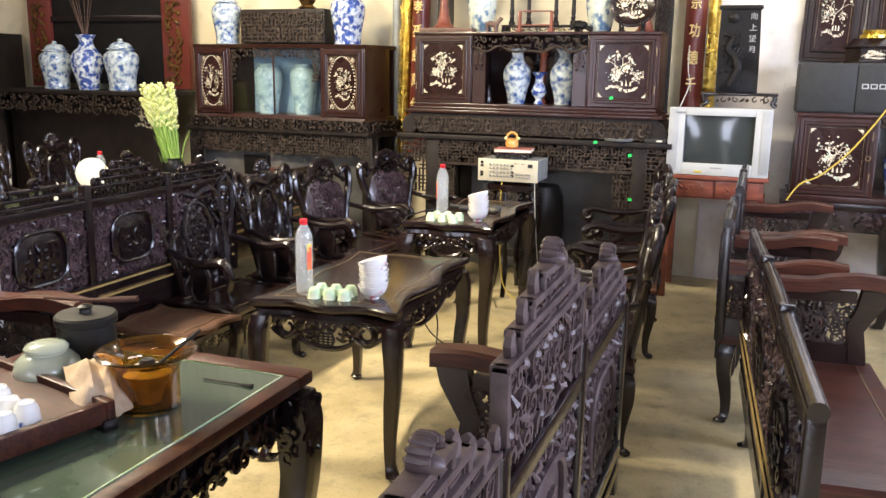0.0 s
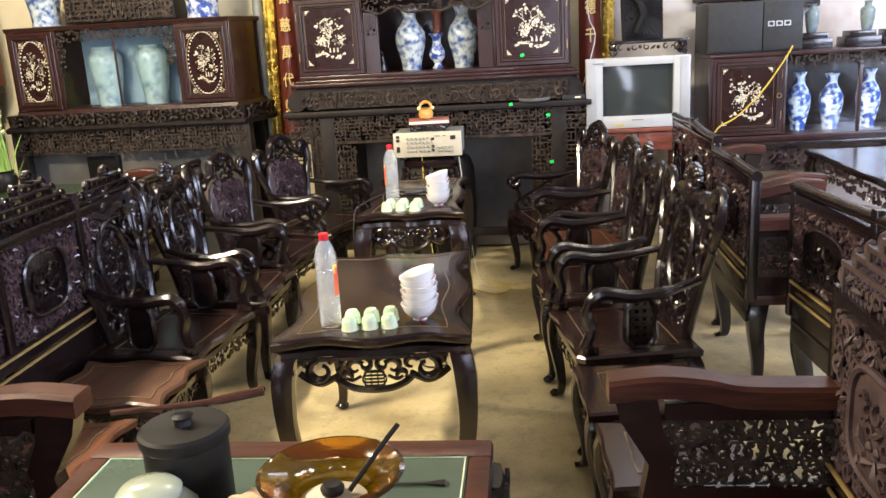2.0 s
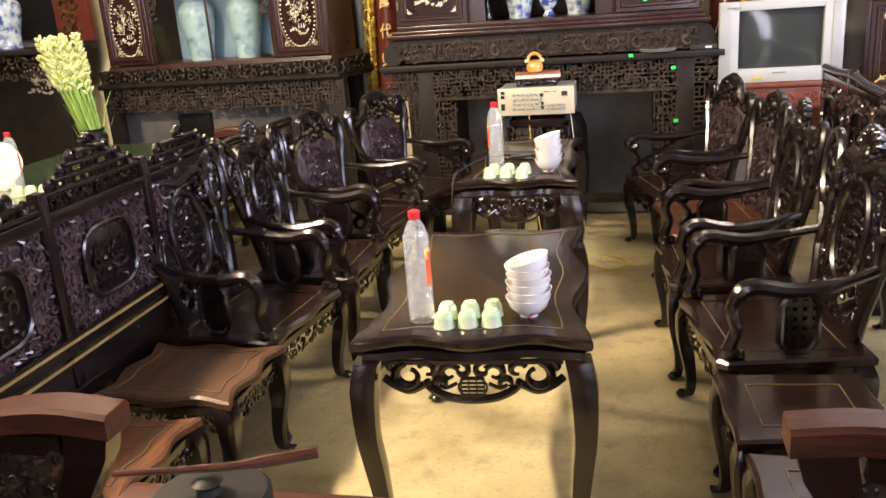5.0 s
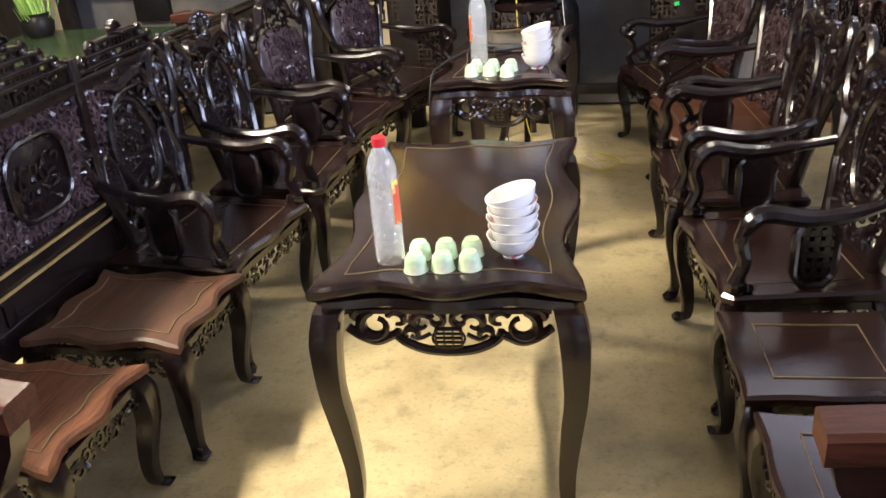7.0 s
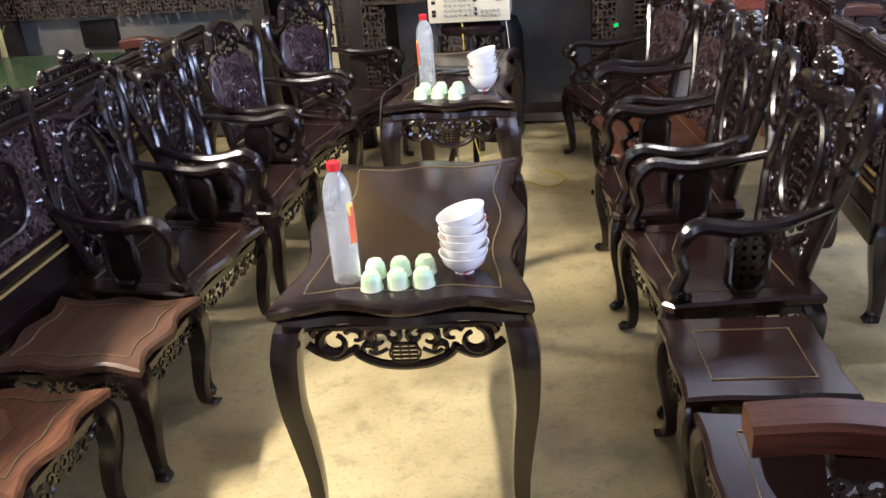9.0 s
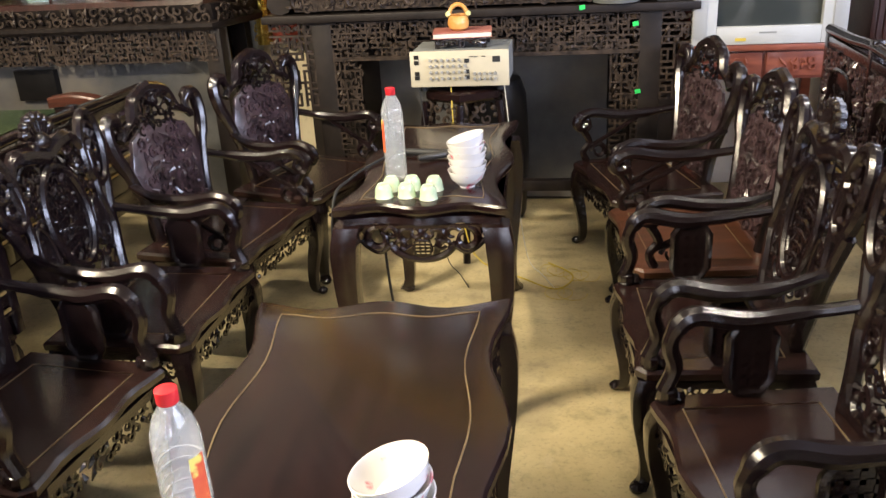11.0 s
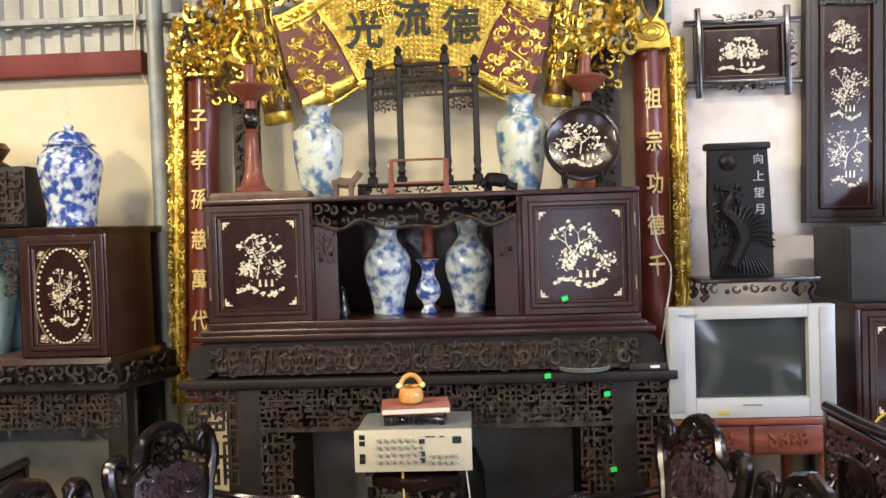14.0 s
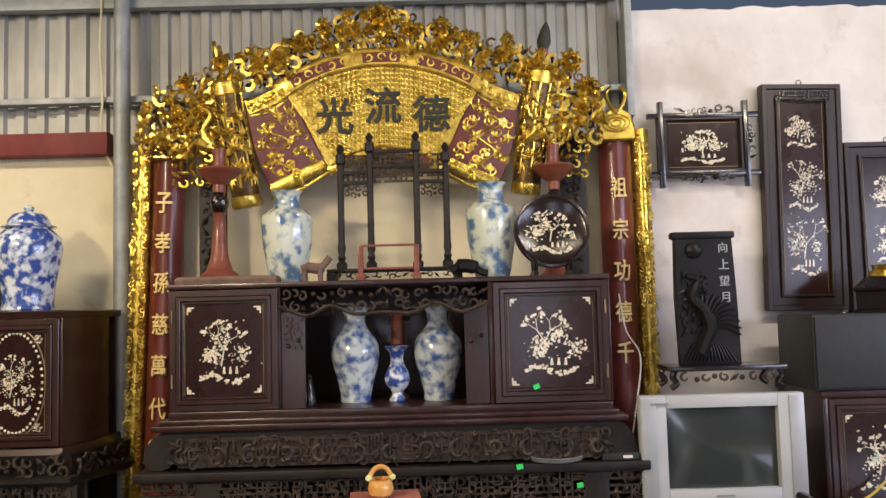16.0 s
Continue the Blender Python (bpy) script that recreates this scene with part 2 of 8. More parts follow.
cabwood = material("cabwood", (0.016, 0.005, 0.004), (0.038, 0.0115, 0.0085), 0.20, grain=(6, 6, 1), scale=4, bump=0.1, coat=0.3, rough2=0.45)
frame_wood = material("frame_wood", (0.010, 0.0045, 0.004), (0.022, 0.009, 0.0075), 0.35, grain=(6, 6, 1), scale=4, bump=0.1, rough2=0.5)
doorwood = material("doorwood", (0.016, 0.0055, 0.005), (0.026, 0.009, 0.0075), 0.20, grain=(6, 6, 1), scale=4, coat=0.3, rough2=0.36)
carved = material("carved", (0.009, 0.006, 0.005), (0.066, 0.046, 0.034), 0.42, scale=26, bump=0.25, bump_scale=90, rough2=0.65)
# the pale violet second tone paints highlights onto the carving
carved_glint = material("carved_glint", (0.015, 0.0088, 0.0105), (0.085, 0.052, 0.058), 0.17, scale=14, bump=0.2, bump_scale=80, coat=0.5, rough2=0.34)
# paler pink than the other benches: the daylight sheen is in the colour
rose_sheen = material("rose_sheen", (0.032, 0.020, 0.020), (0.088, 0.058, 0.057), 0.28, scale=16, bump=0.25, bump_scale=80, rough2=0.6)
brass_line = material("brass_line", (0.15, 0.105, 0.06), (0.30, 0.22, 0.12), 0.35, metal=0.5, scale=7)
gilt_line = material("gilt_line", (0.30, 0.20, 0.07), (0.52, 0.38, 0.15), 0.4, metal=0.4, scale=12)
gold = material("gold", (0.42, 0.255, 0.028), (0.92, 0.68, 0.15), 0.18, metal=0.9, scale=22, bump=0.3, bump_scale=80, rough2=0.40)
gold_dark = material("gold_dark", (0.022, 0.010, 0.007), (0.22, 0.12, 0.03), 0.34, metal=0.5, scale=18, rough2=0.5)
lacquer = material("lacquer", (0.105, 0.018, 0.014), (0.150, 0.030, 0.020), 0.30, scale=5, coat=0.3, rough2=0.45)
black_lacquer = material("black_lacquer", (0.008, 0.0072, 0.0072), (0.015, 0.0135, 0.013), 0.30)
pearl = material("pearl", (0.55, 0.44, 0.29), (0.90, 0.83, 0.68), 0.20, scale=60, coat=0.4, spots=((0.34, 0.50, 0.42), 34.0, 0.54, 0.72))
plaster_cream = material("plaster_cream", (0.68, 0.59, 0.40), (0.80, 0.73, 0.54), 0.85, scale=1.8, bump=0.25, bump_scale=18, spots=((0.46, 0.38, 0.26), 1.7, 0.54, 0.84, 9), detail=10)
# the brown mottling holds stains and the wall's uneven light together
plaster_white = material("plaster_white", (0.62, 0.57, 0.53), (0.84, 0.81, 0.78), 0.85, scale=1.6, bump=0.35, bump_scale=14, spots=((0.46, 0.38, 0.34), 1.9, 0.52, 0.82, 9), detail=10)
# dark blotches are stains and also stand for shadow patches on the floor
concrete = material("concrete", (0.42, 0.335, 0.175), (0.64, 0.54, 0.31), 0.24, scale=2.2, bump=0.10, bump_scale=30, spots=((0.17, 0.142, 0.10), 1.7, 0.54, 0.80, 12), rough2=0.62, detail=12)
tin = material("tin", (0.30, 0.295, 0.275), (0.46, 0.45, 0.42), 0.42, metal=0.3, grain=(1, 1, 0.3), scale=5, spots=((0.34, 0.36, 0.36), 6.0, 0.55, 0.8))
steel = material("steel", (0.26, 0.28, 0.28), (0.40, 0.42, 0.42), 0.45, metal=0.4, scale=8)
red_steel = material("red_steel", (0.13, 0.014, 0.014), (0.19, 0.025, 0.02), 0.5, scale=6)
# dark tones for the unseen walls and roof, which hold down bounced light
plaster_low_bounce = material("plaster_low_bounce", (0.16, 0.13, 0.10), (0.24, 0.20, 0.15), 0.85, scale=2.0)
roof_low_bounce = material("roof_low_bounce", (0.10, 0.105, 0.11), (0.16, 0.165, 0.17), 0.6, scale=3)


def wear_shade(mat, colour, scale, lo, hi, strength, stretch=(1, 1, 1)):
    """Another layer of worn marks over a material's colour; on floor and white wall also uneven light."""
    nt, L = mat.node_tree, mat.node_tree.links
    b = nt.nodes["Principled BSDF"]
    was = b.inputs["Base Color"].links[0].from_socket
    co, mp, no, ra, ml, mx = [nt.nodes.new(k) for k in ("ShaderNodeTexCoord", "ShaderNodeMapping", "ShaderNodeTexNoise", "ShaderNodeValToRGB", "ShaderNodeMath", "ShaderNodeMix")]
    mp.inputs["Scale"].default_value = stretch
    no.inputs["Scale"].default_value, no.inputs["Detail"].default_value, no.inputs["Roughness"].default_value = scale, 9, 0.68
    ra.color_ramp.elements[0].position, ra.color_ramp.elements[1].position = lo, hi
    ml.operation, ml.inputs[1].default_value = "MULTIPLY", strength
    mx.data_type, mx.inputs[7].default_value = "RGBA", (*colour, 1)
    L.new(co.outputs["Object"], mp.inputs[0])
    L.new(mp.outputs[0], no.inputs["Vector"])
    L.new(no.outputs[0], ra.inputs[0])
    L.new(ra.outputs[0], ml.inputs[0])
    L.new(ml.outputs[0], mx.inputs[0])
    L.new(was, mx.inputs[6])
    L.new(mx.outputs[2], b.inputs["Base Color"])


# floor marks: worn stains, with shadow contrast put into the same colours
wear_shade(concrete, (0.16, 0.135, 0.095), 9.0, 0.52, 0.74, 0.6)
wear_shade(concrete, (0.70, 0.64, 0.46), 5.0, 0.58, 0.78, 0.5, (1.0, 0.4, 1))
wear_shade(concrete, (0.13, 0.11, 0.08), 60.0, 0.53, 0.71, 0.45)
wear_shade(plaster_white, (0.40, 0.33, 0.28), 7.0, 0.58, 0.74, 0.45)
wear_shade(plaster_cream, (0.42, 0.35, 0.24), 9.0, 0.58, 0.74, 0.4)
wear_shade(stoolwood, (0.045, 0.016, 0.009), 7.0, 0.48, 0.62, 0.7, (14, 1, 14))
wear_shade(armwood, (0.020, 0.006, 0.004), 7.0, 0.48, 0.62, 0.7, (1, 14, 14))
wear_shade(rosewood, (0.024, 0.013, 0.010), 6.0, 0.55, 0.70, 0.6, (14, 1, 14))
wear_shade(seatwood, (0.040, 0.018, 0.013), 6.0, 0.52, 0.68, 0.6, (1, 14, 14))

for m, k in ((armwood, 0.38), (carved_glint, 0.7), (carved, 0.3), (stoolwood, 0.35), (ebony_dusty, 0.35), (black_lacquer, 0.22), (doorwood, 0.22)):
    m.node_tree.nodes["Principled BSDF"].inputs["Specular IOR Level"].default_value = k

# ---- structure ----


def structure(name, bm, mat, label, parent=None):
    return tagged(part(name, bm, mat, parent), label, "", "", "structure")


b = nb()
bar(b, -7.2, 6.2, -4.2, 7.5, -0.12, 0.0)
structure("floor", b, concrete, "worn yellowish polished concrete shop floor with dark stains and painted shadow patches")

b = nb()
bar(b, -7.2, 1.19, 7.2, 7.4, 0.0, 2.78)
structure("wall_north", b, plaster_cream, "stained cream plastered wall behind the cabinets")
b = nb()
top = [(x / 20, 3.44 + 0.02 * noise.noise(Vector((x * 0.31, 0, 0))) + 0.012 * noise.noise(Vector((x * 1.3, 3, 0)))) for x in range(24, 125)]
slab(b, [(1.19, 0.0), (6.2, 0.0)] + top[::-1], [(0, 0), (0.2, 0)], plane((0, 7.38, 0), (1, 0, 0), (0, 0, 1)))
structure("wall_north_plaster", b, plaster_white, "peeling whitewashed plaster wall with a ragged top edge")
# walls out of view, added to close the room and limit the fill
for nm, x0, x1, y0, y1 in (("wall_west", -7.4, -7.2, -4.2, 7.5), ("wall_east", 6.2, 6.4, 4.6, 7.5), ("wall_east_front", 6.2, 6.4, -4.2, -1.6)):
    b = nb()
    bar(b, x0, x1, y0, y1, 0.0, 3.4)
    structure(nm, b, plaster_low_bounce, "unseen plain brown side wall of the shop, darkened to cut bounced light")
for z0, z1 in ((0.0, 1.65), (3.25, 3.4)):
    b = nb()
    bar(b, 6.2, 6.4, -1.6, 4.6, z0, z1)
    structure("wall_east_middle", b, plaster_low_bounce, "unseen brown wall below and above the side opening, darkened to cut bounced light")
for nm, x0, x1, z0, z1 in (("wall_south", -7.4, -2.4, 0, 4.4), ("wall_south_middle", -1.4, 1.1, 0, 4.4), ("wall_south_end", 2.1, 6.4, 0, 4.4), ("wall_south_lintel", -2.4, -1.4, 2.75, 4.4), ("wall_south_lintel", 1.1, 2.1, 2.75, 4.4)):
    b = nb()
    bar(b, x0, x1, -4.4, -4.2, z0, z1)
    structure(nm, b, plaster_low_bounce, "unseen brown wall at the shop's front, darkened to cut bounced light")
b = nb()
bar(b, -7.4, 6.4, -4.4, 6.9, 4.4, 4.45)
structure("ceiling", b, roof_low_bounce, "unseen grey metal roof over the shop, darkened to cut bounced light")


def corrugated(bm, x0, x1, z0, z1, y, pitch=0.113, dep=0.026):
    """Trapezoid ribs that run up and down."""
    xs, x = [], x0
    while x < x1:
        for fx, d in ((0, 0), (0.42, 0), (0.52, dep), (0.90, dep)):
            xs.append((min(x + fx * pitch, x1), d))
        x += pitch
    xs.append((x1, 0))
    vs = [[bm.verts.new((x, y - d, z)) for x, d in xs] for z in (z0, z1)] + [[bm.verts.new((x, y - d + 0.006, z)) for x, d in xs] for z in (z0, z1)]
    for i in range(len(xs) - 1):
        bm.faces.new((vs[0][i], vs[0][i + 1], vs[1][i + 1], vs[1][i]))
        bm.faces.new((vs[2][i + 1], vs[2][i], vs[3][i], vs[3][i + 1]))
    return bm


b = nb()
corrugated(b, -7.2, 1.19, 2.74, 4.4, 7.3)
structure("wall_north_tin", b, tin, "pale grey corrugated metal sheet above the cream wall")
for z, w in ((3.02, 0.035), (3.56, 0.075)):
    b = nb()
    box(b, -7.2, 1.19, 7.17, 7.235, z - w / 2, z + w / 2, 0.006)
    structure("trim", b, steel, "grey steel rail across the corrugated sheet")
b = nb()
box(b, -7.2, -1.60, 7.10, 7.19, 2.71, 2.83, 0.008)
structure("trim", b, red_steel, "dark red painted steel beam under the corrugated sheet")
b = nb()
tube(b, [(-1.53, 7.12, 0), (-1.53, 7.12, 4.4)], 0.042, 14)
structure("steel_post", b, steel, "grey galvanised round steel post against the wall")
b = nb()
tube(b, smooth_path([(-1.66, 7.16, 4.38), (-1.655, 7.16, 3.62), (-1.66, 7.15, 3.30), (-1.645, 7.15, 3.05), (-1.652, 7.15, 2.80), (-1.60, 7.16, 2.66)], 4), 0.006, 6)
tagged(part("cable", b, plaster_cream), "pale electric cable hanging beside the steel post", "cable")
b = nb()
box(b, 1.16, 1.20, 7.12, 7.19, 2.85, 4.4, 0.004)
structure("trim", b, steel, "grey steel edge post of the corrugated sheet")

# ---- tea tables ----


def shou(bm, M, cx, cy, w, h, t=0.008, d=0.012):
    """A round longevity emblem of bars within a ring."""
    lattice(bm, M, w, h, t, d, 3, 4, cx - w / 2, cy - h / 2)
    tube(bm, [(cx + w * 0.62 * math.cos(a), cy + h * 0.62 * math.sin(a), d / 2) for a in [i * math.pi / 9 for i in range(18)]], t * 0.75, 5, M, True)


def open_apron(bm, M, w, h, t):
    """Pierced scrolls hanging under a top, centred on x = 0, from y = 0 downward."""
    d = 0.0
    for s in (-1, 1):
        m = M @ Matrix.Diagonal((s, 1, 1, 1))
        bar(bm, 0, w / 2, -h * 0.10, 0, -t * 0.7, t * 0.7, m)
        curl(bm, m, w * 0.36, -h * 0.42, h * 0.36, 80, -250, t * 1.1, 14, d, 0.45, 6)
        curl(bm, m, w * 0.25, -h * 0.26, h * 0.22, 20, 290, t * 0.8, 11, d, 0.5, 6)
        curl(bm, m, w * 0.13, -h * 0.34, h * 0.24, 150, -140, t * 0.8, 11, d, 0.5, 6)
        curl(bm, m, w * 0.19, -h * 0.62, h * 0.18, 200, -60, t * 0.7, 10, d, 0.5, 6)
        tube(bm, smooth_path([(w * 0.50, -h * 0.45, d), (w * 0.44, -h * 0.66, d), (w * 0.36, -h * 0.80, d), (w * 0.28, -h * 0.66, d), (w * 0.235, -h * 0.58, d)], 4), t * 1.1, 6, m)
        tube(bm, smooth_path([(w * 0.27, -h * 0.55, d), (w * 0.22, -h * 0.80, d), (w * 0.12, -h * 1.0, d), (0, -h * 1.06, d)], 5), t * 1.15, 6, m)
        curl(bm, m, w * 0.44, -h * 0.18, h * 0.14, 100, -120, t * 0.8, 9, d, 0.4, 5)
    shou(bm, M, 0, -h * 0.70, w * 0.13, h * 0.42, t * 0.42, t)
    for s in (-1, 1):
        curl(bm, M, s * w * 0.055, -h * 0.26, h * 0.17, 90, 90 + s * 330, t * 0.7, 11, 0.0, 0.4, 6)
        tube(bm, smooth_path([(s * w * 0.09, -h * 0.62, 0), (s * w * 0.15, -h * 0.74, 0), (s * w * 0.19, -h * 0.66, 0)], 4), t * 0.6, 5, M)
    return bm


def cabriole(sx, sy, x, y, ztop, r, drop=0.0):
    """A leg's line and its thickness from the shoulder to the foot."""
    ks = [(x, y, ztop), (x + 0.014 * sx, y + 0.014 * sy, ztop * 0.88), (x + 0.016 * sx, y + 0.016 * sy, ztop * 0.66), (x + 0.006 * sx, y + 0.006 * sy, ztop * 0.50),
          (x - 0.006 * sx, y - 0.006 * sy, ztop * 0.26), (x - 0.003 * sx, y - 0.003 * sy, ztop * 0.09), (x + 0.016 * sx, y + 0.016 * sy, 0.014)]
    rs = [r * 1.25, r * 1.3, r * 1.08, r * 1.02, r * 0.80, r * 0.68, r * 0.88]
    pts = smooth_path(ks, 3)
    out = []
    for i in range(len(pts)):
        k = min(i // 3, len(rs) - 2)
        u = (i - 3 * k) / 3
        out.append(rs[k] * (1 - u) + rs[k + 1] * u)
    return pts, out


def square_tube(bm, pts, rs):
    """A leg of rounded square section."""
    ring = [(math.cos(a) / max(abs(math.cos(a)), abs(math.sin(a))) ** 0.75, math.sin(a) / max(abs(math.cos(a)), abs(math.sin(a))) ** 0.75) for a in [math.pi / 6 * (k + 0.5) for k in range(12)]]
    rings = [[bm.verts.new((p[0] + c * r * 0.9, p[1] + s * r * 0.9, p[2])) for c, s in ring] for p, r in zip(pts, rs)]
    for A, C in zip(rings, rings[1:]):
        for j in range(12):
            bm.faces.new((A[j], A[(j + 1) % 12], C[(j + 1) % 12], C[j]))
    bm.faces.new(rings[0])
    bm.faces.new(rings[-1][::-1])
    return bm


def tea_table(name, label, w, l, h, mat, stout=0.033):
    t = thing(name, label, "table", "tea tables in a row")
    out = serpentine(w, l, 0.022, 0.024, 16)
    b = nb()
    slab(b, out, [(h - 0.050, 0.030), (h - 0.040, 0.022), (h - 0.032, 0.004), (h - 0.024, 0.0), (h - 0.010, 0.0), (h - 0.002, 0.006), (h, 0.016)])
    part("tabletop", b, mat, t, "", 22)
    b = nb()
    inner = serpentine(w - 0.16, l - 0.16, 0.012, 0.012, 16)
    tube(b, [(x, y, h + 0.0005) for x, y in inner], 0.0022, 4, I4, True)
    part("inlaid_line", b, brass_line, t, "pale line inlaid round the top")
    b = nb()
    slab(b, serpentine(w - 0.05, l - 0.05, 0.012, 0.014, 16), [(h - 0.072, 0), (h - 0.050, 0.004)])
    part("waist", b, mat, t)
    for sx in (-1, 1):
        for sy in (-1, 1):
            b = nb()
            square_tube(b, *cabriole(sx, sy, sx * (w / 2 - 0.040), sy * (l / 2 - 0.040), h - 0.07, stout))
            lathe(b, [(0.012, 0), (0.026, 0.008), (0.028, 0.022), (0.014, 0.036)], 10, Matrix.Translation((sx * (w / 2 - 0.036), sy * (l / 2 - 0.036), 0)))
            part("leg", b, mat, t)
    for s in (-1, 1):
        b = nb()
        open_apron(b, plane((0, s * (l / 2 - 0.045), h - 0.075), (-s, 0, 0), (0, 0, 1)), w - 0.16, 0.115, 0.0105)
        part("end_apron", b, mat, t, "pierced apron with scrolls and a longevity emblem")
        b = nb()
        m = plane((s * (w / 2 - 0.045), 0, h - 0.075), (0, s, 0), (0, 0, 1))
        open_apron(b, m, l - 0.16, 0.10, 0.010)
        carve(b, m, l - 0.2, 0.055, 0.04, 0.010, 5 + s, -(l - 0.2) / 2, -0.07)
        part("side_apron", b, mat, t)
    return t


put(tea_table("tea_table", "dark rosewood tea table with shaped top and pierced apron", 0.66, 1.10, 0.735, rosewood), -0.015, 3.44, 0, 0, 0, 4)
put(tea_table("tea_table", "dark rosewood tea table standing behind another one", 0.56, 1.10, 0.795, rosewood, 0.040), -0.075, 5.07, 0, 0, 0, 2)

# ---- armchairs ----


def seat_and_legs(t, W, D, z, mat_seat, mat, seed):
    out = [(-D / 2, -W / 2), (D / 2 - 0.03, -W / 2), (D / 2, -W / 2 + 0.03)]
    n = 10
    for i in range(1, n):
        u = i / n
        out.append((D / 2 - 0.010 + 0.010 * math.cos(4 * math.pi * (u - 0.5)), -W / 2 + 0.03 + (W - 0.06) * u))
    out += [(D / 2, W / 2 - 0.03), (D / 2 - 0.03, W / 2), (-D / 2, W / 2)]
    b = nb()
    slab(b, out, [(z - 0.040, 0.014), (z - 0.030, 0.002), (z - 0.010, 0.0), (z, 0.010)])
    part("seat", b, mat_seat, t, "", 22)
    b = nb()
    e = 0.075
    tube(b, [(-D / 2 + e, -W / 2 + e, z), (D / 2 - e, -W / 2 + e, z), (D / 2 - e, W / 2 - e, z), (-D / 2 + e, W / 2 - e, z)], 0.0028, 4, I4, True)
    part("inlaid_line", b, brass_line, t, "pale line inlaid round the seat panel")
    for sx in (-1, 1):
        for sy in (-1, 1):
            b = nb()
            square_tube(b, *cabriole(sx, sy, sx * (D / 2 - 0.04), sy * (W / 2 - 0.04), z - 0.035, 0.029))
            lathe(b, [(0.010, 0), (0.022, 0.008), (0.024, 0.02), (0.012, 0.032)], 9, Matrix.Translation((sx * (D / 2 - 0.02), sy * (W / 2 - 0.02), 0)))
            part("leg", b, mat, t)
    for u, v, L, o in (((0, 1, 0), (0, 0, 1), W, (D / 2 - 0.025, 0, z - 0.045)), ((-1, 0, 0), (0, 0, 1), D, (0, W / 2 - 0.025, z - 0.045)), ((1, 0, 0), (0, 0, 1), D, (0, -W / 2 + 0.025, z - 0.045))):
        b = nb()
        m = plane(o, u, v)
        bar(b, -L / 2 + 0.05, L / 2 - 0.05, -0.022, 0.006, -0.010, 0.010, m)
        carve(b, m, L - 0.12, 0.07, 0.034, 0.012, seed, -L / 2 + 0.06, -0.085)
        part("apron", b, mat, t, "carved apron under the seat")


def crest_shell(bm, M, r):
    """A fan of lobes over a round boss."""
    for k in range(7):
        a = radians(20 + k * 140 / 6)
        lathe(bm, [(0.002, -0.012), (r * 0.20, -0.006), (r * 0.22, 0.012), (r * 0.10, 0.022)], 8, M @ Matrix.Translation((r * 0.72 * math.cos(a), r * 0.72 * math.sin(a), 0)))
        tube(bm, [(r * 0.15 * math.cos(a), r * 0.15 * math.sin(a) - r * 0.2, 0.006), (r * 0.7 * math.cos(a), r * 0.7 * math.sin(a), 0.008)], [r * 0.09, r * 0.14], 5, M)
    lathe(bm, [(r * 0.42, -0.014), (r * 0.42, 0.008), (r * 0.28, 0.026), (r * 0.08, 0.032)], 12, M @ Matrix.Translation((0, -r * 0.15, 0)))
    return bm


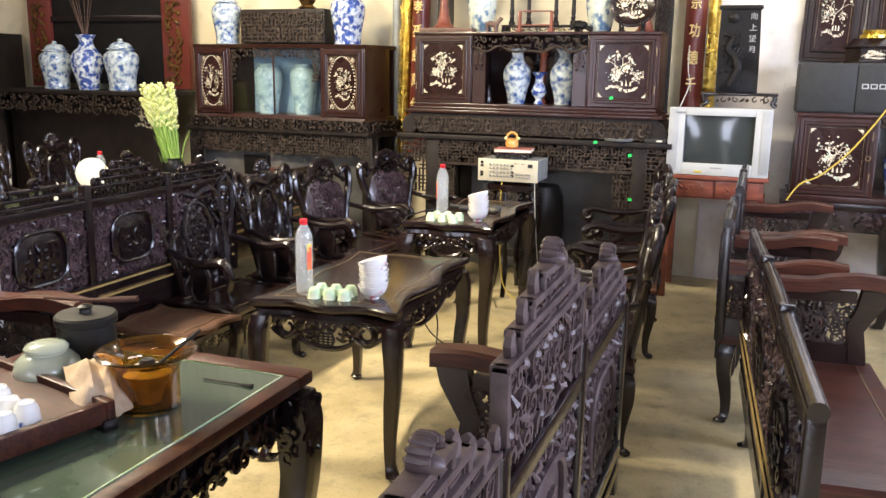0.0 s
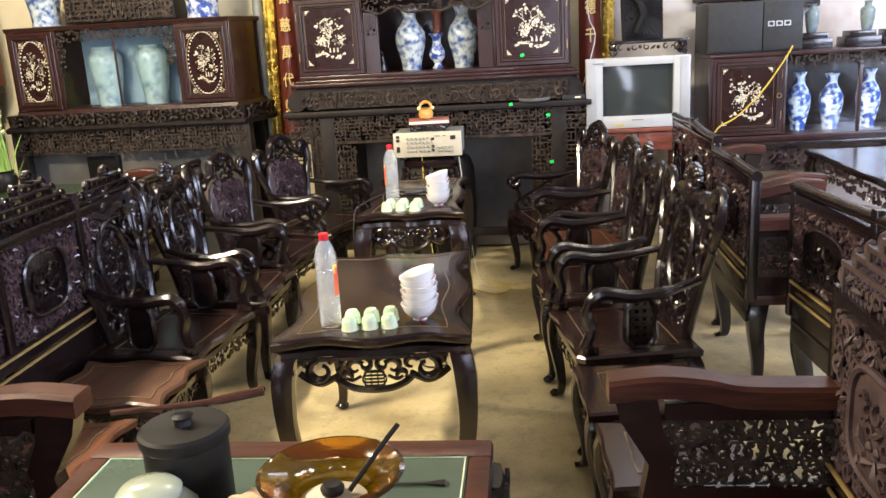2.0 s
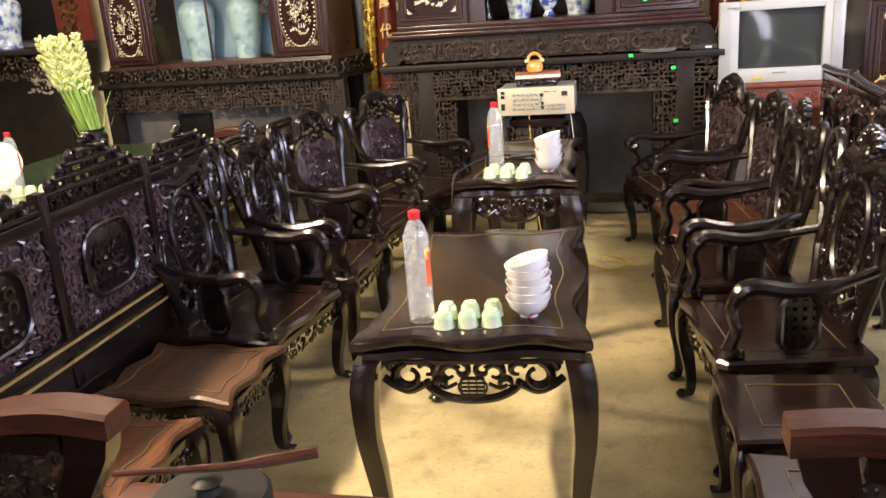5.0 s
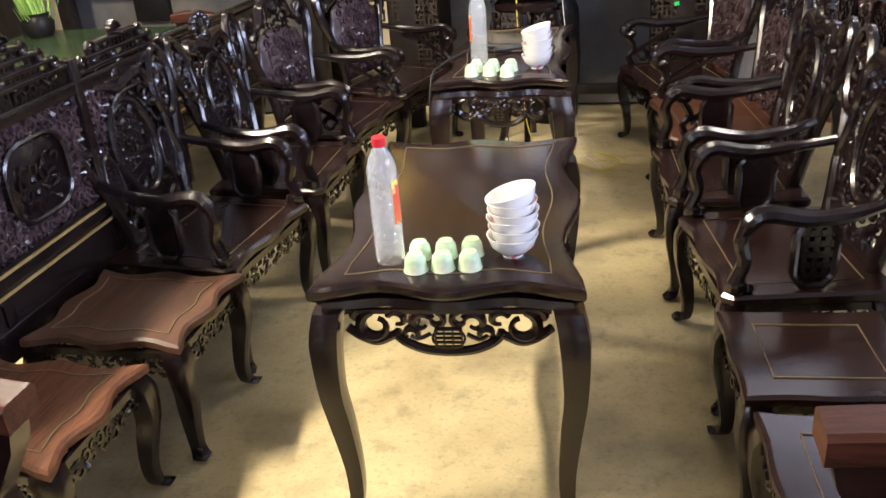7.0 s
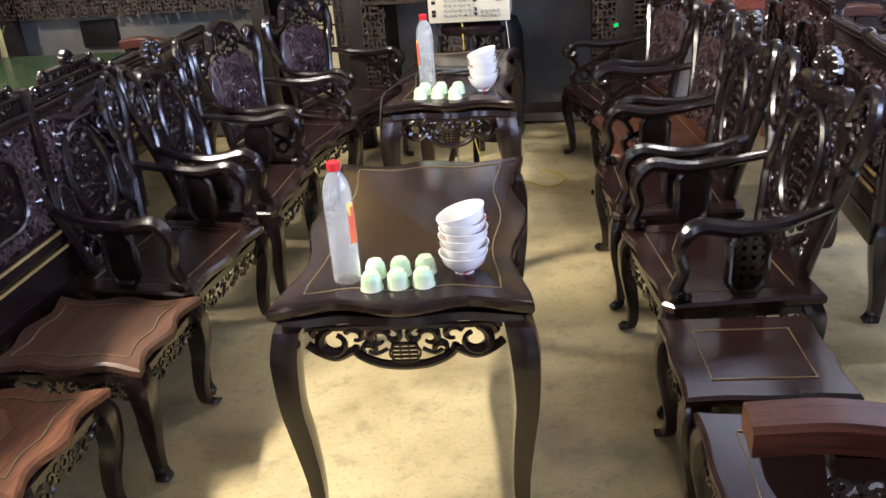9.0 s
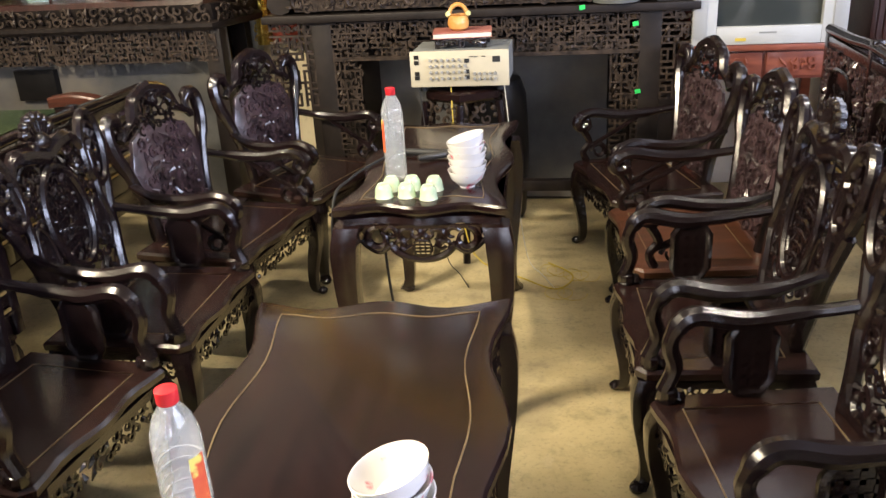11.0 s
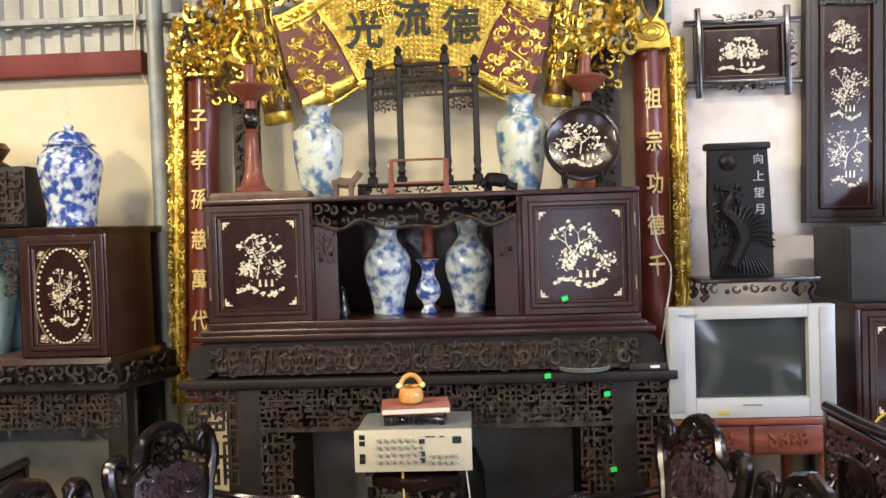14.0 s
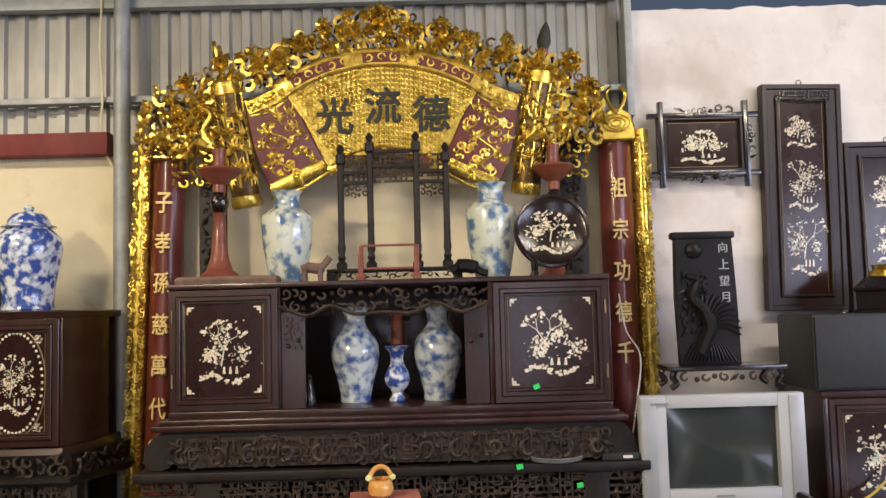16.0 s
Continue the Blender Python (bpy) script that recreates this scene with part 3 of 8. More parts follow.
def shou_chair(name, label, W=0.62, D=0.50, z=0.43, H=1.10):
    t = thing(name, label, "armchair", "carved armchairs beside the tea tables")
    seat_and_legs(t, W, D, z, seatwood, ebony, 11)
    m = plane((-D / 2 + 0.03, 0, z), (0, 1, 0), (-0.16, 0, 1))
    hb = H - z
    b = nb()
    for s in (-1, 1):
        tube(b, smooth_path([(s * W * 0.30, 0.0, 0), (s * W * 0.33, hb * 0.18, 0), (s * W * 0.40, hb * 0.40, 0), (s * W * 0.47, hb * 0.58, 0)], 4), [0.024] * 7 + [0.020] * 6, 8, m)
        ear = [(s * W * 0.42 + 0.062 * math.cos(a) + s * 0.018 * math.sin(a), hb * 0.74 + 0.128 * math.sin(a), 0.004) for a in [i * math.pi / 11 for i in range(22)]]
        tube(b, ear, 0.019, 8, m, True)
        slab(b, [(s * W * 0.42 + 0.056 * math.cos(a) + s * 0.018 * math.sin(a), hb * 0.74 + 0.120 * math.sin(a)) for a in [i * math.pi / 9 for i in range(18)]], [(-0.010, 0), (0.000, 0)], m)
        for q in range(5):
            a = radians(72 * q + 20)
            tube(b, [(s * W * 0.42 + 0.008 * math.cos(a), hb * 0.74 + 0.035 + 0.008 * math.sin(a), 0.010), (s * W * 0.42 + 0.032 * math.cos(a), hb * 0.74 + 0.035 + 0.036 * math.sin(a), 0.006)], [0.007, 0.012], 6, m)
        tube(b, smooth_path([(s * W * 0.28, hb * 0.05, 0.004), (s * W * 0.37, hb * 0.30, 0.004), (s * W * 0.335, hb * 0.50, 0.004), (s * W * 0.36, hb * 0.74, 0.004)], 4), [0.017] * 13, 8, m)
        for q, (dx, dy) in enumerate(((0.0, 0.060), (0.006, 0.0), (-0.006, -0.060))):
            curl(b, m, s * W * 0.42 + s * (0.010 * (1 - q) + dx), hb * 0.74 + dy, 0.036, 40 * q, 40 * q + s * 400, 0.010, 14, 0.002, 0.6, 6)
        tube(b, smooth_path([(s * W * 0.34, hb * 0.74, 0), (s * W * 0.26, hb * 0.84, 0), (s * W * 0.13, hb * 0.84, 0), (0, hb * 0.80, 0)], 4), [0.022] * 5 + [0.030] * 8, 8, m)
        curl(b, m, s * W * 0.27, hb * 0.70, 0.040, 100, 100 - s * 360, 0.012, 14, 0.0, 0.5, 6)
        curl(b, m, s * W * 0.21, hb * 0.09, 0.052, 90, 90 + s * 380, 0.014, 16, 0.0, 0.6, 7)
        curl(b, m, s * W * 0.08, hb * 0.06, 0.036, 90, 90 - s * 360, 0.012, 14, 0.0, 0.6, 6)
        tube(b, smooth_path([(s * W * 0.31, hb * 0.12, 0), (s * W * 0.36, hb * 0.28, 0), (s * W * 0.32, hb * 0.44, 0), (s * W * 0.35, hb * 0.56, 0)], 4), 0.012, 6, m)
    bar(b, -W * 0.32, W * 0.32, 0.0, 0.028, -0.014, 0.014, m)
    carve(b, m @ Matrix.Translation((0, 0, -0.010)), W * 0.66, hb * 0.74, 0.050, 0.018, 57, -W * 0.33, 0.02, lambda x, y: (x / 0.105) ** 2 + ((y - hb * 0.48) / 0.17) ** 2 > 1, 0.7, 0.95)
    part("back_frame", b, ebony, t)
    b = nb()
    cy = hb * 0.48
    tube(b, [(0.112 * math.cos(a), cy + 0.178 * math.sin(a), 0.006) for a in [i * math.pi / 16 for i in range(32)]], 0.017, 8, m, True)
    slab(b, ellipse(0.106, 0.172, 28, 0.0, cy), [(-0.014, 0.004), (-0.010, 0), (0.000, 0)], m)
    tube(b, [(0.094 * math.cos(a), cy + 0.158 * math.sin(a), 0.004) for a in [i * math.pi / 14 for i in range(28)]], 0.006, 5, m, True)
    carve(b, m, 0.17, 0.30, 0.034, 0.010, 19, -0.085, cy - 0.15, lambda x, y: (x / 0.085) ** 2 + ((y - cy) / 0.148) ** 2 < 1)
    for k in range(-3, 4):
        hw = 0.070 * math.sqrt(1 - (k * 0.036 / 0.16) ** 2)
        tube(b, [(-hw, cy + k * 0.036 - 0.010, 0), (-hw * 0.3, cy + k * 0.036 + 0.006, 0.006), (hw * 0.3, cy + k * 0.036 + 0.006, 0.006), (hw, cy + k * 0.036 - 0.010, 0)], 0.0068, 5, m)
        for s in (-1, 1):
            if abs(k) < 3:
                tube(b, [(s * (0.022 + 0.016 * (k % 2)), cy + k * 0.036, 0), (s * (0.022 + 0.016 * (k % 2)), cy + k * 0.036 + 0.036, 0)], 0.006, 5, m)
    for s in (-1, 1):
        curl(b, m, s * 0.042, cy + 0.116, 0.026, 0, s * 330, 0.008, 11, 0.004, 0.5, 5)
        curl(b, m, s * 0.042, cy - 0.128, 0.026, 0, s * 330, 0.008, 11, 0.004, 0.5, 5)
    part("medallion", b, ebony, t, "oval back medallion pierced with a longevity emblem")
    for s in (-1, 1):
        b = nb()
        tube(b, [(s * 0.165 + 0.036 * math.cos(a), hb * 0.36 + 0.092 * math.sin(a), 0.002) for a in [i * math.pi / 10 for i in range(20)]], 0.011, 7, m, True)
        carve(b, m, 0.05, 0.15, 0.024, 0.008, 29, s * 0.165 - 0.025, hb * 0.36 - 0.075)
        for k in range(-2, 3):
            tube(b, [(s * 0.165 - 0.022, hb * 0.36 + k * 0.028, 0), (s * 0.165, hb * 0.36 + k * 0.028 + 0.006, 0.004), (s * 0.165 + 0.022, hb * 0.36 + k * 0.028, 0)], 0.006, 5, m)
        tube(b, [(s * 0.165, hb * 0.36 - 0.075, 0), (s * 0.165, hb * 0.36 + 0.075, 0)], 0.006, 5, m)
        slab(b, ellipse(0.036, 0.092, 20, s * 0.165, hb * 0.36), [(-0.012, 0.003), (-0.009, 0), (-0.003, 0)], m)
        part("side_medallion", b, ebony, t)
    b = nb()
    crest_shell(b, m @ Matrix.Translation((0, hb * 0.90, 0.006)), 0.096)
    part("crest", b, ebony, t, "shell-shaped carved crest")
    for s in (-1, 1):
        b = nb()
        y = s * (W / 2 - 0.030)
        tube(b, smooth_path([(-D / 2 + 0.00, s * (W / 2 - 0.06), z + 0.265), (-D * 0.22, y, z + 0.235), (D * 0.05, y, z + 0.225), (D * 0.27, y, z + 0.245), (D * 0.36, y, z + 0.225), (D * 0.41, y, z + 0.165), (D * 0.38, y, z + 0.10), (D * 0.43, y, z + 0.03)], 4),
             [0.018] * 4 + [0.024] * 4 + [0.028] * 10 + [0.022] * 11, 9)
        lathe(b, [(0.026, 0), (0.030, 0.012), (0.026, 0.034), (0.012, 0.045)], 9, Matrix.Translation((D * 0.41, y, z)))
        lathe(b, [(0.012, 0), (0.020, 0.01), (0.012, 0.03)], 8, Matrix.Translation((D * 0.35, y, z)))
        part("arm", b, ebony, t)
        b = nb()
        ms = plane((-0.005, y, z + 0.115), (1, 0, 0), (0, 0, 1))
        o = [(0.058, -0.06), (0.058, 0.06), (0.032, 0.10), (-0.032, 0.10), (-0.058, 0.06), (-0.058, -0.06), (-0.032, -0.10), (0.032, -0.10)]
        tube(b, [(p, q, 0) for p, q in o], 0.013, 6, ms, True)
        slab(b, o[::-1], [(-0.004, 0.004), (0.004, 0.004)], ms)
        lattice(b, ms @ Matrix.Translation((0, 0, -0.006)), 0.092, 0.165, 0.013, 0.012, 3, 5, -0.046, -0.0825)
        part("arm_splat", b, ebony, t, "pierced octagonal splat under the arm")
    return t


def scroll_chair(name, label, W=0.66, D=0.50, z=0.44, H=1.06):
    t = thing(name, label, "armchair", "carved armchairs beside the tea tables")
    seat_and_legs(t, W, D, z, seatwood, ebony, 23)
    m = plane((-D / 2 + 0.03, 0, z), (0, 1, 0), (-0.15, 0, 1))
    hb = H - z
    b = nb()
    for s in (-1, 1):
        tube(b, smooth_path([(s * W * 0.30, 0.0, 0), (s * W * 0.31, hb * 0.2, 0), (s * W * 0.38, hb * 0.45, 0), (s * W * 0.46, hb * 0.66, 0), (s * W * 0.46, hb * 0.82, 0), (s * W * 0.38, hb * 0.85, 0), (s * W * 0.33, hb * 0.76, 0), (s * W * 0.37, hb * 0.70, 0)], 4), [0.023] * 10 + [0.029] * 12 + [0.018] * 7, 9, m)
        tube(b, smooth_path([(s * W * 0.33, hb * 0.74, 0), (s * W * 0.22, hb * 0.80, 0), (s * W * 0.16, hb * 0.92, 0), (0, hb * 0.98, 0)], 4), [0.016] * 4 + [0.026] * 9, 8, m)
    part("back_frame", b, ebony, t)
    b = nb()
    o = [(-W * 0.25, 0.02), (W * 0.25, 0.02), (W * 0.29, hb * 0.25), (W * 0.35, hb * 0.50), (W * 0.28, hb * 0.66), (W * 0.12, hb * 0.74), (0.0, hb * 0.70), (-W * 0.12, hb * 0.76), (-W * 0.28, hb * 0.68), (-W * 0.35, hb * 0.50), (-W * 0.29, hb * 0.25)]
    slab(b, o, [(-0.010, 0), (0.006, 0), (0.010, 0.006)], m)
    carve(b, m @ Matrix.Translation((0, 0, 0.008)), W * 0.52, hb * 0.64, 0.048, 0.013, 31, -W * 0.26, 0.03)
    part("splat", b, carved_glint, t, "back splat carved with leaves and clouds")
    b = nb()
    carve(b, m, W * 0.40, hb * 0.24, 0.040, 0.016, 37, -W * 0.20, hb * 0.70)
    crest_shell(b, m @ Matrix.Translation((0, hb * 0.90, 0)), 0.072)
    part("crest", b, ebony, t, "pierced carved crest")
    for s in (-1, 1):
        b = nb()
        y = s * (W / 2 - 0.03)
        tube(b, smooth_path([(-D / 2 - 0.02, s * (W / 2 - 0.08), z + 0.255), (-D * 0.25, y, z + 0.225), (D * 0.05, y, z + 0.225), (D * 0.30, y, z + 0.245), (D * 0.42, y, z + 0.225), (D * 0.44, y, z + 0.18), (D * 0.38, y, z + 0.165), (D * 0.34, y, z + 0.19)], 4),
             [0.018] * 4 + [0.025] * 14 + [0.019] * 11, 9)
        part("arm", b, ebony, t)
        b = nb()
        tube(b, smooth_path([(D * 0.42, y, z + 0.17), (D * 0.34, y, z + 0.10), (D * 0.40, y, z + 0.05), (D * 0.36, y, z)], 4), 0.017, 7)
        tube(b, smooth_path([(D * 0.36, y, z + 0.07), (D * 0.12, y, z + 0.13), (-D * 0.15, y, z + 0.205)], 4), 0.011, 6)
        curl(b, plane((D * 0.24, y, z + 0.05), (1, 0, 0), (0, 0, 1)), 0, 0, 0.04, 0, 380, 0.010, 12, 0, 0.5, 5)
        curl(b, plane((D * 0.40, y, z + 0.20), (1, 0, 0), (0, 0, 1)), 0, 0, 0.042, 90, -330, 0.017, 16, 0, 0.7, 7)
        part("arm_support", b, ebony, t, "scrolled brace under the arm")
    return t


first = shou_chair("armchair", "dark carved armchair with pierced oval longevity medallion back")
put(first, -1.06, 3.86, 0, 0, 0, -6)
copy_thing(first, pose(-1.02, 4.56, 0, 0, 0, 0))
copy_thing(first, pose(0.92, 3.79, 0, 0, 0, 189))
copy_thing(first, pose(0.83, 4.50, 0, 0, 0, 184))
second = scroll_chair("armchair", "dark carved armchair with leafy splat and scrolled arms")
put(second, -1.02, 5.26, 0, 0, 0, -9)
copy_thing(second, pose(-0.88, 6.0, 0, 0, 0, -18))
russet = copy_thing(second, pose(0.85, 5.20, 0, 0, 0, 187))
russet = russet or bpy.data.objects["armchair.006"]
tagged(russet, "dark carved armchair with leafy splat and a reddish-brown seat", "armchair", "carved armchairs beside the tea tables")
for ob in russet.children:
    if ob.name.startswith("seat") and ob.data.materials[0] == seatwood:
        ob.data = ob.data.copy()
        ob.data.materials[0] = russet_wood
copy_thing(second, pose(0.74, 5.95, 0, 0, 0, 196))

# ---- stools ----


def side_stool(name, label, W, D, z, mat, square=False):
    t = thing(name, label, "stool", "side stools beside the tea table")
    b = nb()
    slab(b, serpentine(D, W, 0.003 if square else 0.016, 0.003 if square else 0.016, 12), [(z - 0.036, 0.014), (z - 0.028, 0.0), (z - 0.008, 0.0), (z, 0.010)])
    part("seat", b, mat, t, "", 22)
    b = nb()
    line = [(x, y) for x, y in ((-1, -1), (1, -1), (1, 1), (-1, 1))]
    line = [(x * (D / 2 - 0.085), y * (W / 2 - 0.085)) for x, y in line] if square else serpentine(D - 0.13, W - 0.13, 0.008, 0.008, 10)
    tube(b, [(x, y, z + 0.0008) for x, y in line], 0.0034, 4, I4, True)
    part("inlaid_line", b, brass_line, t, "pale line inlaid round the seat panel")
    for sx in (-1, 1):
        for sy in (-1, 1):
            b = nb()
            square_tube(b, *cabriole(sx, sy, sx * (D / 2 - 0.04), sy * (W / 2 - 0.04), z - 0.03, 0.030))
            part("leg", b, ebony, t)
    for k in range(4):
        L = W if k % 2 == 0 else D
        o = (D / 2 - 0.025) if k % 2 == 0 else (W / 2 - 0.025)
        m = Matrix.Rotation(k * math.pi / 2, 4, "Z") @ plane((o, 0, z - 0.038), (0, 1, 0), (0, 0, 1))
        b = nb()
        bar(b, -L / 2 + 0.05, L / 2 - 0.05, -0.02, 0.004, -0.009, 0.009, m)
        carve(b, m, L - 0.12, 0.06, 0.034, 0.012, 40 + k, -L / 2 + 0.06, -0.075)
        part("apron", b, ebony, t, "carved apron under the seat")
    return t


put(side_stool("side_stool", "brown wooden side stool with scalloped seat and carved apron", 0.46, 0.52, 0.43, brown_wood), -1.06, 3.29, 0, 0, 0, 0)
put(side_stool("side_stool", "reddish-brown wooden side stool beside a long bench", 0.46, 0.52, 0.42, stoolwood), -1.12, 2.76, 0, 0, 0, 0)
put(side_stool("side_stool", "dark polished side stool with inlaid square line", 0.42, 0.44, 0.42, seatwood, True), 0.93, 3.20, 0, 0, 0, 184)
put(side_stool("side_stool", "dark glossy side stool partly under a bench arm", 0.42, 0.44, 0.41, seatwood, True), 0.97, 2.74, 0, 0, 0, 182)

# ---- long benches ----


def bench_end(t, x0, x1, y, zseat, ztop, s):
    """An end arm: cap rail, curved front post and a pierced panel; s points to the front."""
    lo, hi = min(x0, x1), max(x0, x1)
    L = hi - lo
    f = x1
    b = nb()
    cap = smooth_path([(x0, y, ztop - 0.035), (x0 + (x1 - x0) * 0.45, y, ztop - 0.030), (x0 + (x1 - x0) * 0.62, y, ztop - 0.012), (x0 + (x1 - x0) * 0.85, y, ztop), (x1 + s * 0.05, y, ztop - 0.012)], 4)
    rings = []
    for p in cap:
        rings.append([b.verts.new(Vector(p) + Vector((0, dy, dz))) for dy, dz in ((-0.045, -0.03), (0.045, -0.03), (0.045, 0.016), (0.035, 0.026), (-0.035, 0.026), (-0.045, 0.016))])
    for A, C in zip(rings, rings[1:]):
        for j in range(6):
            b.faces.new((A[j], A[(j + 1) % 6], C[(j + 1) % 6], C[j]))
    b.faces.new(rings[0])
    b.faces.new(rings[-1])
    part("arm_rail", b, armwood, t, "reddish polished arm rail")
    b = nb()
    post = [(f + s * 0.035, ztop - 0.04), (f + s * 0.02, ztop - 0.10), (f - s * 0.05, ztop - 0.22), (f - s * 0.03, zseat + 0.03), (f - s * 0.03, zseat - 0.05), (f - s * 0.10, zseat - 0.05), (f - s * 0.105, zseat + 0.06), (f - s * 0.12, ztop - 0.20), (f - s * 0.085, ztop - 0.12), (f - s * 0.07, ztop - 0.04)]
    slab(b, post, [(-0.028, 0), (0.028, 0)], plane((0, y, 0), (1, 0, 0), (0, 0, 1)))
    xa, xb = (x0, f - s * 0.09) if s > 0 else (f - s * 0.09, x0)
    bar(b, xa, xb, y - 0.024, y + 0.024, zseat - 0.03, zseat + 0.085)
    bar(b, xa, xb, y - 0.022, y + 0.022, ztop - 0.10, ztop - 0.055)
    part("arm_frame", b, seatwood, t)
    b = nb()
    m = plane((xa, y - 0.008, zseat + 0.085), (1, 0, 0), (0, 0, 1))
    carve(b, m, xb - xa, ztop - 0.18 - zseat, 0.042, 0.016, 77)
    carve(b, m, xb - xa, ztop - 0.18 - zseat, 0.032, 0.012, 78)
    for i in range(9):
        for j in range(3):
            cx, cyy = (xb - xa) * (i + 0.75 + 0.5 * (j % 2)) / 10.2, (ztop - 0.18 - zseat) * (j + 0.5) / 3
            tube(b, [(cx + 0.026 * math.cos(k * math.pi / 3), cyy + 0.030 * math.sin(k * math.pi / 3), 0.006) for k in range(6)], 0.0045, 4, m, True)
    part("arm_panel", b, carved, t, "pierced carved panel under the arm rail")


def fret_crest(bm, M, L, rise, seed):
    """A stepped crest of key frets and scrolls over a panel L wide, centred on x = 0, with a shell on top."""
    y = 0.0
    for q, (hw, h) in enumerate(((0.48, rise), (0.36, 0.036), (0.25, 0.036), (0.14, 0.033))[:4 if rise > 0.05 else 3]):
        hw *= L
        for x0, x1 in ((-hw, -hw + 0.017), (hw - 0.017, hw)):
            box(bm, x0, x1, y - 0.012, y + h, -0.016, 0.016, 0.004, M)
        box(bm, -hw, hw, y + h - 0.015, y + h, -0.018, 0.018, 0.004, M)
        fret(bm, M @ Matrix.Translation((0, 0, -0.010)), 2 * hw - 0.034, h - 0.012, 0.024, 0.009, 0.020, seed + q, -hw + 0.017, y, 0.72)
        if h > 0.06:
            carve(bm, M, 2 * hw - 0.05, h - 0.03, 0.040, 0.016, seed + 7 * q, -hw + 0.025, y + 0.01)
            carve(bm, M @ Matrix.Rotation(math.pi, 4, "Y"), 2 * hw - 0.05, h - 0.03, 0.040, 0.016, seed + 9 * q, -hw + 0.025, y + 0.01)
        for s in (-1, 1):
            curl(bm, M, s * (hw + 0.012), y + h * 0.45, 0.020, 90, 90 - s * 330, 0.008, 9, 0.0, 0.5, 5)
        y += h
    crest_shell(bm, M @ Matrix.Translation((0, y + 0.012, 0)), 0.038)


def long_bench(name, label, xb, s, y0, y1, zseat, ztop, depth, crests=True, relief=carved_glint, rise=0.065, n=3):
    """A bench whose back stands at xb and which faces s along x, from y0 to y1."""
    t = thing(name, label, "bench", "carved long benches")
    xf = xb + s * depth
    lo, hi = min(xb, xf), max(xb, xf)
    b = nb()
    box(b, lo, hi, y0, y1, zseat - 0.045, zseat, 0.008)
    part("seat", b, armwood, t)
    b = nb()
    e = 0.07
    tube(b, [(lo + e, y0 + e, zseat), (hi - e, y0 + e, zseat), (hi - e, y1 - e, zseat), (lo + e, y1 - e, zseat)], 0.003, 4, I4, True)
    part("inlaid_line", b, brass_line, t, "pale line inlaid round the seat")
    b = nb()
    m = plane((xf - s * 0.03, y0 + 0.06, zseat - 0.15), (0, 1, 0), (0, 0, 1))
    carve(b, m, y1 - y0 - 0.12, 0.10, 0.045, 0.016, 9)
    bar(b, 0, y1 - y0 - 0.12, 0.075, 0.10, -0.008, 0.014, m)
    part("apron", b, carved_glint, t, "carved apron under the seat")
    for y in (y0 + 0.05, y1 - 0.05):
        for x in (lo + 0.05, hi - 0.05):
            b = nb()
            square_tube(b, *cabriole(1 if x > (lo + hi) / 2 else -1, 1 if y > y0 + 0.5 else -1, x, y, zseat - 0.04, 0.036))
            part("leg", b, ebony, t)
    L = (y1 - y0) / n
    for k in range(n + 1):
        b = nb()
        y = y0 + L * k
        box(b, xb - 0.022, xb + 0.022, y - 0.022, y + 0.022, zseat - 0.02, ztop - (0.06 if k in (0, n) else 0.0), 0.006)
        part("back_post", b, ebony, t)
    b = nb()
    for z, h in ((zseat + 0.09, 0.045), (ztop - 0.115, 0.045)):
        box(b, xb - 0.020, xb + 0.020, y0, y1, z, z + h, 0.006)
    for z in (zseat + 0.06, zseat + 0.145):
        box(b, xb - 0.026, xb + 0.026, y0, y1, z, z + 0.014, 0.004)
    part("back_rail", b, ebony, t)
    b = nb()
    box(b, xb - 0.014, xb + 0.014, y0 + 0.03, y1 - 0.03, zseat - 0.13, zseat + 0.06, 0.004)
    for sx in (-1, 1):
        bar(b, xb + sx * 0.016 - 0.003, xb + sx * 0.016 + 0.003, y0 + 0.04, y1 - 0.04, zseat - 0.04, zseat - 0.028)
    part("back_skirt", b, ebony, t, "plain dark board below the back rail")
    b = nb()
    for z in (zseat + 0.075, zseat + 0.080 + 0.055):
        for sx in (-1, 1):
            bar(b, xb + sx * 0.0265 - 0.003, xb + sx * 0.0265 + 0.003, y0 + 0.03, y1 - 0.03, z, z + 0.010)
    part("inlaid_line", b, gilt_line, t, "gilt lines along the lower back rail")
    for k in range(n):
        ya = y0 + L * k + 0.022
        w, h = L - 0.044, ztop - 0.115 - (zseat + 0.16)
        b = nb()
        m = plane((xb - 0.009, ya, zseat + 0.16), (0, 1, 0), (0, 0, 1))

        def ring_out(x, y, w=w, h=h):
            return ((x - w / 2) / (w * 0.29)) ** 2 + ((y - h / 2) / (h * 0.36)) ** 2 > 1
        bar(b, 0, w, 0, h, 0.000, 0.006, m)
        carve(b, m, w, h, 0.034, 0.026, 100 + k, 0, 0, ring_out)
        carve(b, m, w, h, 0.052, 0.020, 130 + k, 0, 0, ring_out)
        m2 = plane((xb - 0.009, ya + w, zseat + 0.16), (0, -1, 0), (0, 0, 1))
        carve(b, m2, w, h, 0.034, 0.022, 300 + k, 0, 0, ring_out)
        carve(b, m2, w, h, 0.052, 0.018, 330 + k, 0, 0, ring_out)
        part("back_panel", b, relief, t, "back panel carved with scrolling openwork")
        b = nb()
        med = [(w / 2 + w * 0.29 * math.cos(a) * (1 - 0.07 * math.cos(4 * a)), h / 2 + h * 0.36 * math.sin(a) * (1 - 0.07 * math.cos(4 * a))) for a in [i * math.pi / 16 for i in range(32)]]
